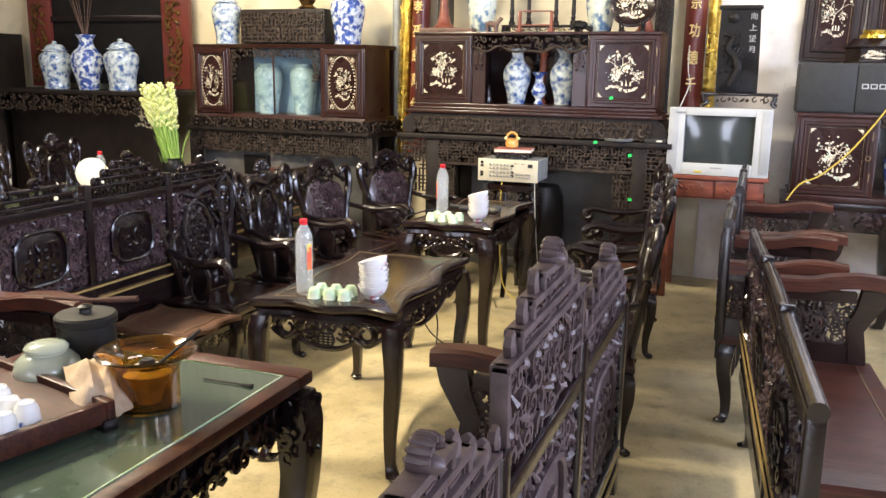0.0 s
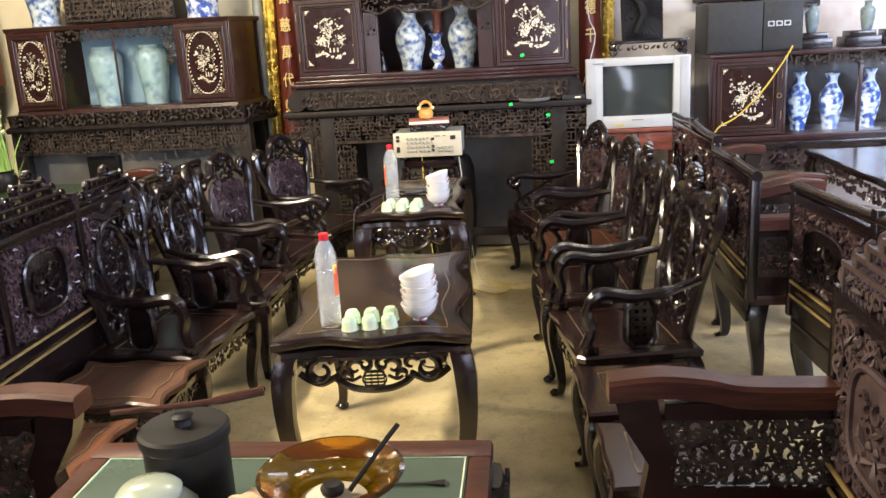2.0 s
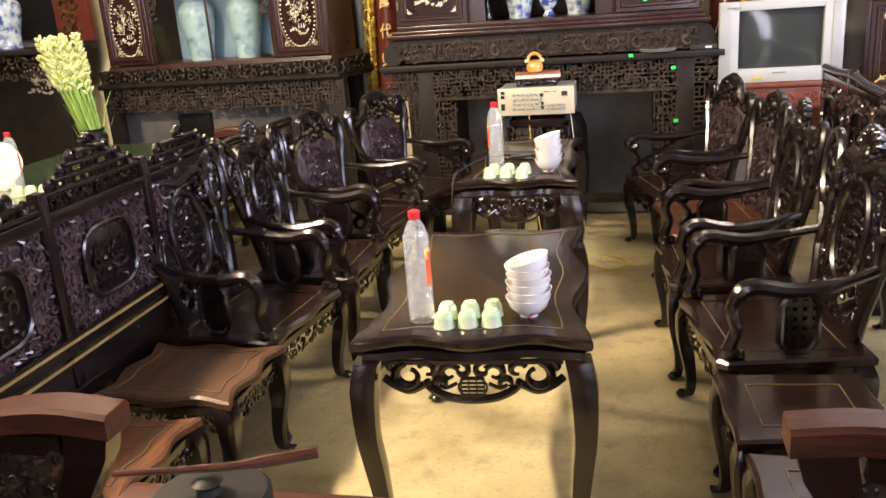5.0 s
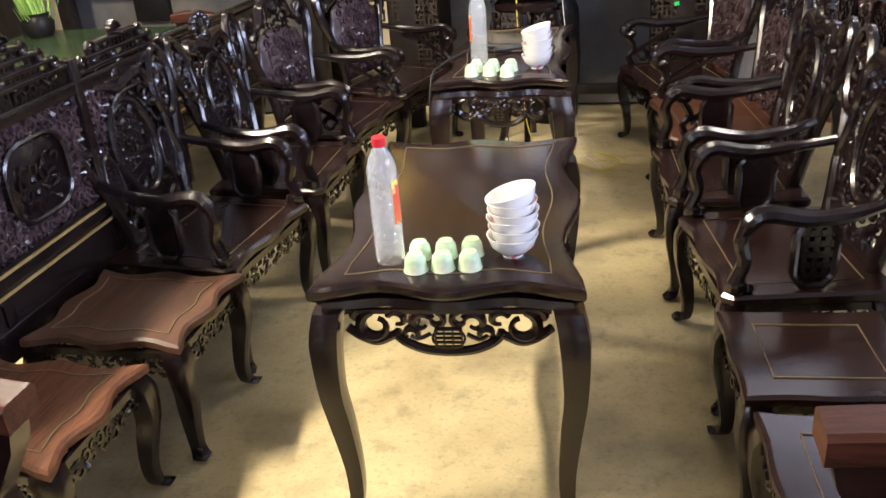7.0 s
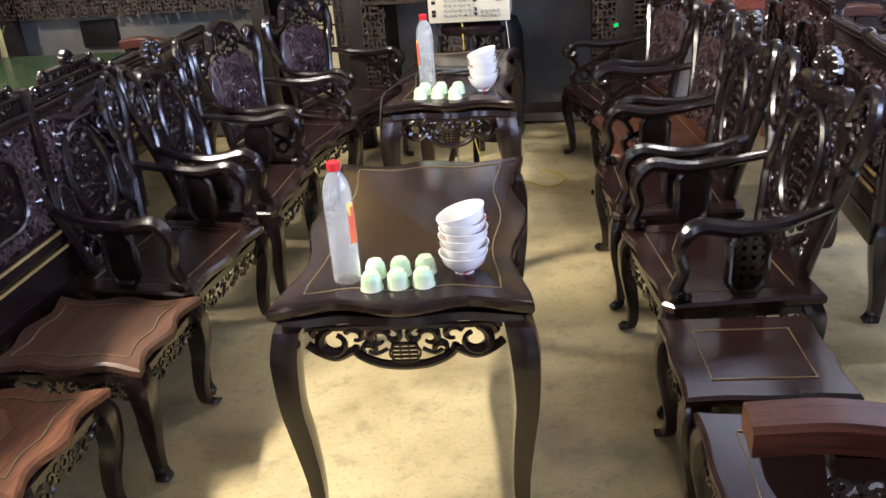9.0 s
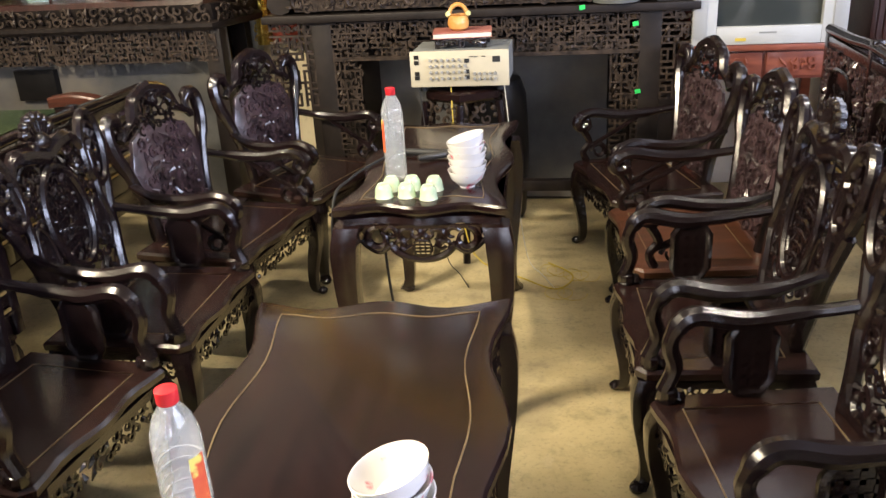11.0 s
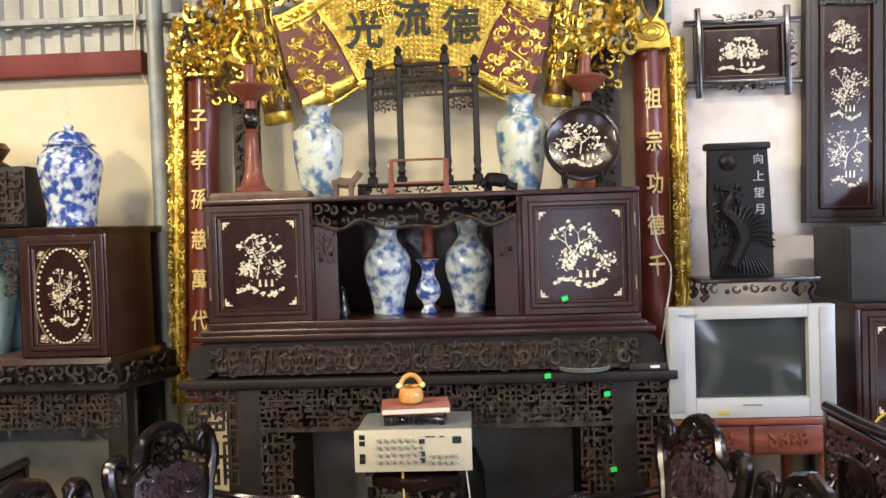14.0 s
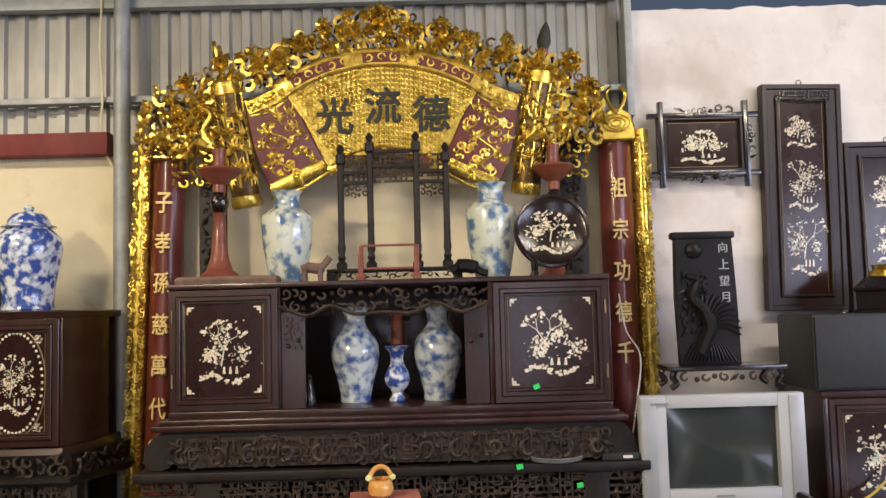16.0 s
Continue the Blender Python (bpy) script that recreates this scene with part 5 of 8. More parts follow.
def tall_candlestick(x, y, z, h, label):
    t = thing("candlestick", label, "candlestick", "pair of tall red candlesticks")
    b = nb()
    lathe(b, [(0.085, 0), (0.088, 0.012), (0.060, 0.035), (0.040, 0.10), (0.030, h * 0.36), (0.026, h * 0.48), (0.034, h * 0.50)], 18)
    part("foot", b, red_wood, t, "bell-shaped red foot")
    b = nb()
    lathe(b, [(0.020, h * 0.50), (0.036, h * 0.53), (0.045, h * 0.58), (0.036, h * 0.63), (0.020, h * 0.66)], 16)
    part("knop", b, ebony, t, "round dark knop")
    b = nb()
    lathe(b, [(0.030, h * 0.66), (0.030, h * 0.72), (0.09, h * 0.80), (0.105, h * 0.83), (0.10, h * 0.845), (0.03, h * 0.845), (0.028, h * 0.95), (0.034, h)], 18)
    part("dish", b, red_wood, t)
    put(t, x, y, z)


b = nb()
slab(b, [(-1.06, 6.50), (-0.80, 6.48), (-0.60, 6.50), (-0.60, 6.72), (-0.85, 6.75), (-1.05, 6.72)], [(TOPZ, 0.006), (TOPZ + 0.02, 0.0), (TOPZ + 0.035, 0.012)])
tagged(part("stone_slab", b, stone), "rough reddish-brown slab lying on the cabinet top", "slab")
tall_candlestick(-0.885, 6.62, TOPZ + 0.035, 0.60, "tall turned red candlestick on a rough slab")
tall_candlestick(0.71, 6.84, TOPZ, 0.66, "tall turned red candlestick behind an inlaid plate")
vase("porcelain_vase", "pale blue and white rouleau vase with landscape painting", scaled(ROULEAU, 0.122, 0.44), china_pale, -0.585, 6.70, TOPZ, "pair of rouleau vases")
vase("porcelain_vase", "pale blue and white rouleau vase with landscape painting", scaled(ROULEAU, 0.122, 0.455), china_pale, 0.385, 6.70, TOPZ, "pair of rouleau vases")

rack = thing("wooden_rack", "dark carved wooden rack with four turned posts", "rack")
RY = 6.68
for x, h in ((-0.325, 0.60), (-0.185, 0.655), (0.035, 0.655), (0.175, 0.60)):
    b = nb()
    lathe(b, [(0.024, 0), (0.026, 0.03), (0.014, 0.045), (0.020, 0.06), (0.014, 0.075), (0.020, 0.10), (0.016, 0.13), (0.015, h - 0.10), (0.024, h - 0.09), (0.022, h - 0.05), (0.012, h - 0.04), (0.020, h - 0.02), (0.006, h)], 10)
    p = part("post", b, ebony_dusty, rack)
    p.location = (x, RY, TOPZ + 0.055)
b = nb()
for x0, x1, z in ((-0.325, -0.185, 0.46), (0.035, 0.175, 0.46), (-0.185, 0.035, 0.54), (-0.185, 0.035, 0.61), (-0.325, -0.185, 0.51), (0.035, 0.175, 0.51)):
    box(b, x0, x1, RY - 0.010, RY + 0.010, TOPZ + z, TOPZ + z + 0.018, 0.003)
part("crosspiece", b, ebony_dusty, rack)
b = nb()
fret(b, plane((-0.175, RY + 0.004, TOPZ + 0.55), (1, 0, 0), (0, 0, 1)), 0.20, 0.06, 0.022, 0.007, 0.008, 2)
for x0 in (-0.315, 0.045):
    carve(b, plane((x0, RY + 0.004, TOPZ + 0.40), (1, 0, 0), (0, 0, 1)), 0.12, 0.06, 0.03, 0.008, 6)
fret(b, plane((-0.315, RY + 0.014, TOPZ + 0.475), (1, 0, 0), (0, 0, 1)), 0.48, 0.125, 0.025, 0.010, 0.010, 12, 0, 0, 0.75)
part("openwork", b, carved, rack, "fret openwork between the posts")
b = nb()
box(b, -0.39, 0.24, RY - 0.07, RY + 0.07, TOPZ + 0.045, TOPZ + 0.06, 0.004)
carve(b, plane((-0.37, RY - 0.066, TOPZ + 0.004), (1, 0, 0), (0, 0, 1)), 0.60, 0.042, 0.030, 0.010, 9)
for x in (-0.37, 0.22):
    box(b, x - 0.02, x + 0.02, RY - 0.07, RY + 0.07, TOPZ, TOPZ + 0.045, 0.006)
part("foot", b, ebony_dusty, rack)
t = thing("small_stand", "small reddish wooden frame stand before the rack", "stand")
b = nb()
for x in (-0.225, 0.03):
    box(b, x - 0.012, x + 0.012, 6.545, 6.575, TOPZ, TOPZ + 0.16, 0.004)
    box(b, x - 0.02, x + 0.02, 6.52, 6.60, TOPZ, TOPZ + 0.03, 0.004)
part("post", b, red_wood, t)
b = nb()
for z in (0.05, 0.155):
    box(b, -0.225, 0.03, 6.552, 6.568, TOPZ + z, TOPZ + z + 0.010, 0.002)
part("rail", b, red_wood, t)
t = thing("inlaid_plate", "round dark wooden plate inlaid with pearl birds and blossom", "plate")
PM = plane((0.652, 6.56, TOPZ + 0.205), (1, 0, 0), (0, 0.16, 1))
b = nb()
lathe(b, [(0.17, 0.0), (0.176, 0.010), (0.172, 0.020), (0.160, 0.022), (0.150, 0.014), (0.02, 0.012)], 40, PM)
part("disc", b, rosewood, t)
b = nb()
inlay(b, PM @ Matrix.Translation((-0.12, -0.13, 0.0135)), 0.24, 0.26, 88)
part("inlay", b, pearl, t, "mother-of-pearl birds and blossom")
b = nb()
for x in (0.57, 0.73):
    tube(b, smooth_path([(x, 6.50, TOPZ + 0.075), (x, 6.52, TOPZ + 0.03), (x * 0.98 + 0.013, 6.62, TOPZ + 0.02), (x, 6.66, TOPZ + 0.12)], 4), 0.010, 6)
    tube(b, [(x, 6.50, TOPZ + 0.012), (x, 6.68, TOPZ + 0.012)], 0.012, 6)
part("stand", b, black_lacquer, t, "black bent stand under the plate")
t = thing("carved_figure", "small dark carved animal figure on the cabinet top", "figurine")
b = nb()
tube(b, smooth_path([(-0.03, 0, 0.06), (0.0, 0, 0.065), (0.05, 0, 0.06), (0.08, 0, 0.085), (0.10, 0, 0.11)], 4), [0.018] * 4 + [0.026] * 6 + [0.016] * 7, 8)
for x in (-0.015, 0.055):
    for y in (-0.018, 0.018):
        tube(b, [(x, y, 0), (x, y, 0.06)], [0.010, 0.013], 6)
part("body", b, stone, t)
put(t, -0.46, 6.52, TOPZ)
t = thing("carved_figure", "dark glossy carved animal beside the rack", "figurine")
b = nb()
tube(b, smooth_path([(-0.06, 0, 0.03), (-0.02, 0, 0.055), (0.04, 0, 0.05), (0.08, 0, 0.025), (0.11, 0, 0.02)], 4), [0.020] * 4 + [0.034] * 6 + [0.018] * 7, 8)
part("body", b, black_lacquer, t)
put(t, 0.245, 6.55, TOPZ)
for x, z1 in ((-1.02, 2.60), (0.83, 2.72)):
    t = thing("wooden_screen", "narrow dark carved wooden screen behind the altar cabinet", "screen")
    b = nb()
    box(b, x - 0.07, x + 0.07, 7.0, 7.03, 1.2, z1, 0.006)
    part("panel", b, ebony_dusty, t)
    b = nb()
    carve(b, plane((x - 0.06, 7.0, 2.0), (1, 0, 0), (0, 0, 1)) @ Matrix.Diagonal((1, 1, 1, 1)), 0.12, z1 - 2.05, 0.05, 0.014, 44)
    part("carving", b, carved, t)

# ---- couplet boards ----


def couplet(x0, x1, xg0, xg1, z0, z1, words, zs, label):
    t = thing("couplet_board", label, "board", "pair of couplet boards")
    y = 7.09
    w, xc = x1 - x0, (x0 + x1) / 2
    b = nb()
    sect = [(x0 + w * i / 10, y - 0.075 * math.sin(math.pi * (0.08 + 0.84 * i / 10))) for i in range(11)] + [(x1, y + 0.01), (x0, y + 0.01)]
    slab(b, sect, [(z0, 0.0), (z1, 0.0)])
    part("board", b, lacquer, t)
    b = nb()
    g = xg1 - xg0
    sect = [(xg0 + g * i / 8, y - 0.012 - 0.040 * math.sin(math.pi * i / 8)) for i in range(9)] + [(xg1, y + 0.012), (xg0, y + 0.012)]
    slab(b, sect, [(z0 - 0.02, 0), (z1 + 0.02, 0)])
    m = plane((xg0, y - 0.046, z0), (1, 0, 0), (0, 0, 1))
    carve(b, m, g, z1 - z0, 0.026, 0.010, 3)
    part("border", b, gold, t, "gilt scale-patterned border strip")
    b = nb()
    out = [(x0 - 0.01, z1 - 0.05), (x1 + 0.01, z1 - 0.05), (x1 + 0.015, z1 + 0.02), (x1 - 0.01, z1 + 0.09), (xc + 0.03, z1 + 0.12), (xc - 0.03, z1 + 0.12), (x0 + 0.01, z1 + 0.09), (x0 - 0.015, z1 + 0.02)]
    slab(b, out, [(0, 0.006), (0.012, 0), (0.09, 0), (0.10, 0.01)], plane((0, y - 0.0, 0), (1, 0, 0), (0, 0, 1)))
    mm = plane((xc, y - 0.10, z1 + 0.04), (1, 0, 0), (0, 0, 1))
    for r in (0.025, 0.045, 0.065):
        tube(b, [(r * math.cos(a) * 1.1, r * 0.7 * math.sin(a), 0) for a in [i * math.pi / 9 for i in range(18)]], 0.006, 5, mm, True)
    for s in (-1, 1):
        tube(b, smooth_path([(0, 0.05, 0), (s * 0.035, 0.10, 0), (s * 0.05, 0.16, 0), (s * 0.02, 0.19, 0)], 3), 0.010, 6, mm)
    part("cap", b, gold, t, "gilt carved cap")
    for ch, z in zip(words, zs):
        lettering("character", ch, 0.108, char_gold, t, plane((xc, y - 0.0765, z), (1, 0, 0), (0, 0, 1)) @ Matrix.Diagonal((0.74, 1, 1, 1)), 0.012, 0.012)
    return t


left_board = couplet(-1.325, -1.165, -1.425, -1.335, 0.95, 2.70, "子孝孫慈萬代榮", (2.43, 2.225, 2.02, 1.81, 1.60, 1.385, 1.18), "red lacquered couplet board with gilt characters and border")
left_board.matrix_basis = Matrix.Translation((-1.266, 0, 2.7)) @ Matrix.Rotation(radians(2.0), 4, "Y") @ Matrix.Translation((1.25, 0, -2.7))
couplet(0.985, 1.150, 1.160, 1.250, 0.95, 2.74, "祖宗功德千", (2.45, 2.235, 2.02, 1.81, 1.605), "red lacquered couplet board with gilt characters and border")

# ---- fan-shaped gilt board over the altar ----
fan = thing("altar_board", "fan-shaped gilt and red lacquered board with black characters", "board")
FX, FZ, FY = -0.13, 2.22, 6.99
FM = plane((FX, FY, FZ), (1, 0, 0), (0, -0.12, 1))


def polar(r, deg):
    return (r * math.sin(radians(deg)), r * math.cos(radians(deg)))


def sector(r0, r1, a0, a1, n=16):
    return [polar(r1, a1 + (a0 - a1) * i / n) for i in range(n + 1)] + [polar(r0, a0 + (a1 - a0) * i / n) for i in range(n + 1)]


b = nb()
slab(b, sector(0.44, 0.88, -39, 39), [(-0.012, 0), (0.008, 0)], FM)
slab(b, sector(0.46, 0.86, -33, 33), [(0, 0), (0.02, 0)], FM)
rnd = random.Random(4)
k = 0
for i in range(17):
    r = 0.475 + i * 0.0235
    nn = int(r * radians(64) / 0.024)
    for j in range(nn):
        a = -32 + 64 * (j + 0.5 * (i % 2)) / nn
        x, y = polar(r, a)
        if abs(a) < 32:
            lathe(b, [(0.0125, 0.018), (0.0105, 0.030), (0.004, 0.026)], 6, FM @ Matrix.Translation((x, y, 0)))
part("field", b, gold, fan, "gilt field carved with a scale pattern")
b = nb()
slab(b, sector(0.86, 0.955, -35, 35), [(0, 0), (0.028, 0), (0.030, 0.004)], FM)
slab(b, sector(0.415, 0.46, -40, 40), [(0, 0), (0.028, 0), (0.030, 0.004)], FM)
for r in (0.865, 0.950, 0.418, 0.457):
    tube(b, [(*polar(r, a), 0.030) for a in range(-36, 37, 3)], 0.006, 5, FM)
for a in range(-70, 71):
    lathe(b, [(0.006, 0.028), (0.004, 0.036)], 5, FM @ Matrix.Translation((*polar(0.874, a / 2), 0)))
    lathe(b, [(0.006, 0.028), (0.004, 0.036)], 5, FM @ Matrix.Translation((*polar(0.941, a / 2), 0)))
for s in (-1, 1):
    slab(b, sector(0.46, 0.86, 33 * s - 0.5, 33 * s + 0.5, 2), [(0, 0), (0.034, 0)], FM)
part("border", b, gold, fan)
b = nb()
for a0, a1 in ((-30, -12), (-6, 6), (12, 30)):
    slab(b, sector(0.882, 0.932, a0, a1, 8), [(0.02, 0), (0.032, 0)], FM)
for a0, a1 in ((-34, -20), (-9, 9), (20, 34)):
    slab(b, sector(0.425, 0.452, a0, a1, 6), [(0.02, 0), (0.032, 0)], FM)
part("border_panel", b, lacquer, fan, "red panels in the border")
b = nb()
for a in range(-28, 29, 4):
    x, y = polar(0.907, a)
    curl(b, FM, x, y, 0.022, a * 30, a * 30 + 300, 0.005, 8, 0.034, 0.5, 4)
for a in range(-32, 33, 8):
    x, y = polar(0.438, a)
    curl(b, FM, x, y, 0.014, a * 30, a * 30 + 300, 0.004, 8, 0.034, 0.5, 4)
part("border_scroll", b, gold, fan)
for ch, a in (("光", -21.5), ("流", 0), ("德", 21.5)):
    x, y = polar(0.665, a)
    lettering("character", ch, 0.185, ink, fan, FM @ Matrix.Translation((x, y, 0.027)), 0.010, 0.018)
for s in (-1, 1):
    b = nb()
    q = [(-0.49 * s, 0.79), (-0.70 * s, 0.70), (-0.655 * s, 0.45), (-0.57 * s, 0.22), (-0.42 * s, 0.28), (-0.28 * s, 0.35)]
    if s < 0:
        q = q[::-1]
    slab(b, q, [(-0.01, 0), (0.012, 0), (0.018, 0.006)], FM)
    wing = part("side_panel", b, lacquer, fan, "red lacquered side panel with gilt flowers")
    b = nb()
    for p0, p1, wd in (((-0.49, 0.79), (-0.70, 0.70), 0.008), ((-0.58, 0.21), (-0.28, 0.34), 0.008), ((-0.48, 0.71), (-0.67, 0.63), 0.006), ((-0.58, 0.28), (-0.31, 0.40), 0.006)):
        mid = ((p0[0] + p1[0]) / 2 * s, (p0[1] + p1[1]) / 2 - 0.02)
        tube(b, smooth_path([(p0[0] * s, p0[1], 0.016), (*mid, 0.018), (p1[0] * s, p1[1], 0.016)], 4), wd, 6, FM, False, 0.5)
    r2 = random.Random(9)
    for qd in ([(-0.495, 0.785), (-0.695, 0.698), (-0.672, 0.632), (-0.475, 0.712)], [(-0.58, 0.285), (-0.575, 0.215), (-0.285, 0.345), (-0.315, 0.405)]):
        qd = [(x * s, y) for x, y in qd]
        slab(b, qd if s > 0 else qd[::-1], [(0.010, 0), (0.022, 0), (0.025, 0.004)], FM)
        for k in range(5):
            u = (k + 0.5) / 5
            ex = (qd[0][0] + qd[3][0]) / 2 * (1 - u) + (qd[1][0] + qd[2][0]) / 2 * u
            ey = (qd[0][1] + qd[3][1]) / 2 * (1 - u) + (qd[1][1] + qd[2][1]) / 2 * u
            curl(b, FM, ex, ey, 0.020, k * 70, k * 70 + 330, 0.006, 9, 0.026, 0.5, 5)
    tube(b, smooth_path([(-0.47 * s, 0.36, 0.02), (-0.56 * s, 0.42, 0.02), (-0.48 * s, 0.50, 0.02), (-0.60 * s, 0.56, 0.02), (-0.52 * s, 0.62, 0.02), (-0.60 * s, 0.66, 0.02)], 4), 0.006, 5, FM)
    for x, y in ((-0.47, 0.37), (-0.57, 0.43), (-0.47, 0.50), (-0.61, 0.56), (-0.52, 0.63), (-0.52, 0.42), (-0.56, 0.51), (-0.44, 0.44), (-0.61, 0.65), (-0.40, 0.46), (-0.42, 0.54), (-0.62, 0.49), (-0.46, 0.58), (-0.56, 0.58), (-0.60, 0.38), (-0.53, 0.34), (-0.47, 0.65), (-0.37, 0.41), (-0.56, 0.66)):
        for kk in range(5):
            a = kk * 72 + r2.uniform(0, 60)
            leaf(b, FM, x * s, y, 0.018, a, r2.uniform(0.018, 0.030), 0.009, 0.2)
        for kk in range(2):
            a = r2.uniform(0, 360)
            curl(b, FM, x * s + r2.uniform(-0.03, 0.03), y + r2.uniform(-0.03, 0.03), r2.uniform(0.018, 0.030), a, a + r2.choice((-1, 1)) * r2.uniform(220, 380), 0.0042, 10, 0.018, 0.55, 5)
    part("gilding", b, gold, wing, "gilt flower sprays and edges")
    ends = ((-0.80, 0.80), (-0.70, 0.17)) if s > 0 else ((-0.80, 0.82), (-0.71, 0.20))
    mc = FM @ plane((ends[1][0] * s, ends[1][1], 0.0), (0, 0, 1), (1, 0, 0))
    ax = Vector(((ends[0][0] - ends[1][0]) * s, ends[0][1] - ends[1][1], 0))
    L = ax.length
    rot = FM @ Matrix.Translation((ends[1][0] * s, ends[1][1], 0)) @ ax.to_track_quat("Z", "Y").to_matrix().to_4x4()
    b = nb()
    lathe(b, [(0.068, 0), (0.072, L * 0.1), (0.064, L * 0.5), (0.070, L * 0.9), (0.070, L)], 18, rot)
    pot = part("scroll_roll", b, gold_dark, fan, "slanting dark roll carved with gilt bamboo")
    b = nb()
    lathe(b, [(0.072, 0), (0.077, 0.01), (0.076, 0.055), (0.071, 0.06)], 18, rot)
    lathe(b, [(0.071, L * 0.89), (0.076, L * 0.90), (0.074, L * 0.99), (0.05, L * 1.03), (0.02, L * 1.05)], 18, rot)
    r3 = random.Random(15)
    for i in range(64):
        a, z = 6.283 * i / 16 + r3.uniform(-0.15, 0.15), 0.13 + (L * 0.82 - 0.15) * (i // 16 + r3.uniform(0.2, 0.8)) / 4
        mr = rot @ plane((0.071 * math.cos(a), 0.071 * math.sin(a), z), (-math.sin(a), math.cos(a), 0), (0, 0, 1))
        up = r3.choice((0, 180))
        for q in (30, 62, 90, 118, 150):
            leaf(b, mr, 0, 0, 0, q + up, r3.uniform(0.045, 0.070), 0.0075, 0.14)
    for i in range(8):
        a = 6.283 * i / 8
        tube(b, [((0.071 + 0.003 * (k % 2)) * math.cos(a + 0.1 * math.sin(k)), (0.071 + 0.003 * (k % 2)) * math.sin(a + 0.1 * math.sin(k)), 0.1 + (L * 0.74) * k / 7) for k in range(8)], 0.006, 5, rot)
    part("gilding", b, gold, pot, "gilt bands and bamboo leaves")
    if s > 0:
        b = nb()
        lathe(b, [(0.018, L), (0.016, L * 1.10), (0.030, L * 1.13), (0.022, L * 1.18)], 10, rot)
        for q in (-1, 1):
            tube(b, smooth_path([(0, 0, L * 1.15), (0.0, q * 0.05, L * 1.18), (0.0, q * 0.06, L * 1.27), (0.0, q * 0.045, L * 1.31)], 3), 0.012, 6, rot)
        part("finial", b, gold, pot, "gilt horned finial")
    else:
        b = nb()
        lathe(b, [(0.026, L), (0.026, L * 1.18)], 10, rot)
        part("brush_handle", b, red_wood, pot, "red brush handle")
        b = nb()
        lathe(b, [(0.026, L * 1.18), (0.036, L * 1.24), (0.026, L * 1.33), (0.004, L * 1.40)], 10, rot)
        part("brush_tip", b, ink, pot, "dark brush tip")


def crest_top(x):
    return 1.13 * math.sqrt(max(0.02, 1 - (x / 1.10) ** 2)) if abs(x) < 0.62 else max(0.60, 1.08 - 0.46 * (abs(x) - 0.45))


def crest_low(x):
    return math.sqrt(max(0.0, 0.95 ** 2 - x * x)) if abs(x) < 0.56 else (0.80 - 0.30 * (abs(x) - 0.56) if abs(x) < 0.82 else 0.46)


def leaf_cloud(name, seed, lo, hi, cell, dep, mat, label, zoff):
    b = nb()
    if mat != gold_dark and zoff > 0.01:
        carve(b, FM @ Matrix.Translation((0, 0, -0.01)), hi - lo, 1.3, 0.075, 0.05, seed + 5, lo, 0.3, lambda x, y: crest_low(x) < y < crest_top(x) - 0.02, 0.75, 0.8)
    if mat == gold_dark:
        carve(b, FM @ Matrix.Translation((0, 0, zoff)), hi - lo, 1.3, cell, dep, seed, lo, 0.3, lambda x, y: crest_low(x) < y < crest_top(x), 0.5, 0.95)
    r = random.Random(seed)
    x = lo if mat != gold_dark else hi
    while x < hi:
        y = 0.3
        while y < 1.3:
            px, py = x + r.uniform(0, cell), y + r.uniform(0, cell)
            if crest_low(px) < py < crest_top(px) and r.random() < (0.50 if zoff > 0.01 else 0.46):
                a0, nn = r.uniform(0, 360), r.choice((3, 4, 5))
                for q in range(nn):
                    ang = a0 + q * (70 if nn < 5 else 72) + r.uniform(-14, 14)
                    leaf(b, FM, px, py, zoff + r.uniform(0, dep), ang, cell * r.uniform(0.45, 0.80), cell * r.uniform(0.22, 0.36), r.uniform(0.25, 0.7))
            y += cell
        x += cell
    part(name, b, mat, fan, label)


rb = random.Random(31)
for lo, hi in ((-1.24, -0.62), (-0.62, 0.0), (0.0, 0.62), (0.62, 1.12)):
    leaf_cloud("foliage", rb.randint(0, 99), lo, hi, 0.056, 0.045, gold, "gilt openwork flowers and leaves", 0.0)
    leaf_cloud("foliage_upper", rb.randint(0, 99), lo, hi, 0.066, 0.05, gold, "gilt openwork flowers and leaves", 0.015)
    # dark-toned copy of the openwork puts shade into the gaps behind the leaves
    leaf_cloud("foliage_back", rb.randint(0, 99), lo, hi, 0.046, 0.035, gold_dark, "dark openwork layer giving shade to the gaps behind gilt leaves", -0.045)


def blossom(bm, M, r, seed):
    rr = random.Random(seed)
    for ring, (q, nn, h) in enumerate(((1.0, 8, 0.2), (0.66, 7, 0.45), (0.34, 5, 0.65))):
        for k in range(nn):
            a = 6.283 * (k + 0.5 * ring) / nn
            tube(bm, [(r * 0.15 * math.cos(a), r * 0.15 * math.sin(a), r * h), (r * q * 0.65 * math.cos(a), r * q * 0.65 * math.sin(a), r * (h + 0.25)), (r * q * math.cos(a), r * q * math.sin(a), r * h)], [r * 0.06, r * 0.24, r * 0.05], 5, M, False, 0.6)


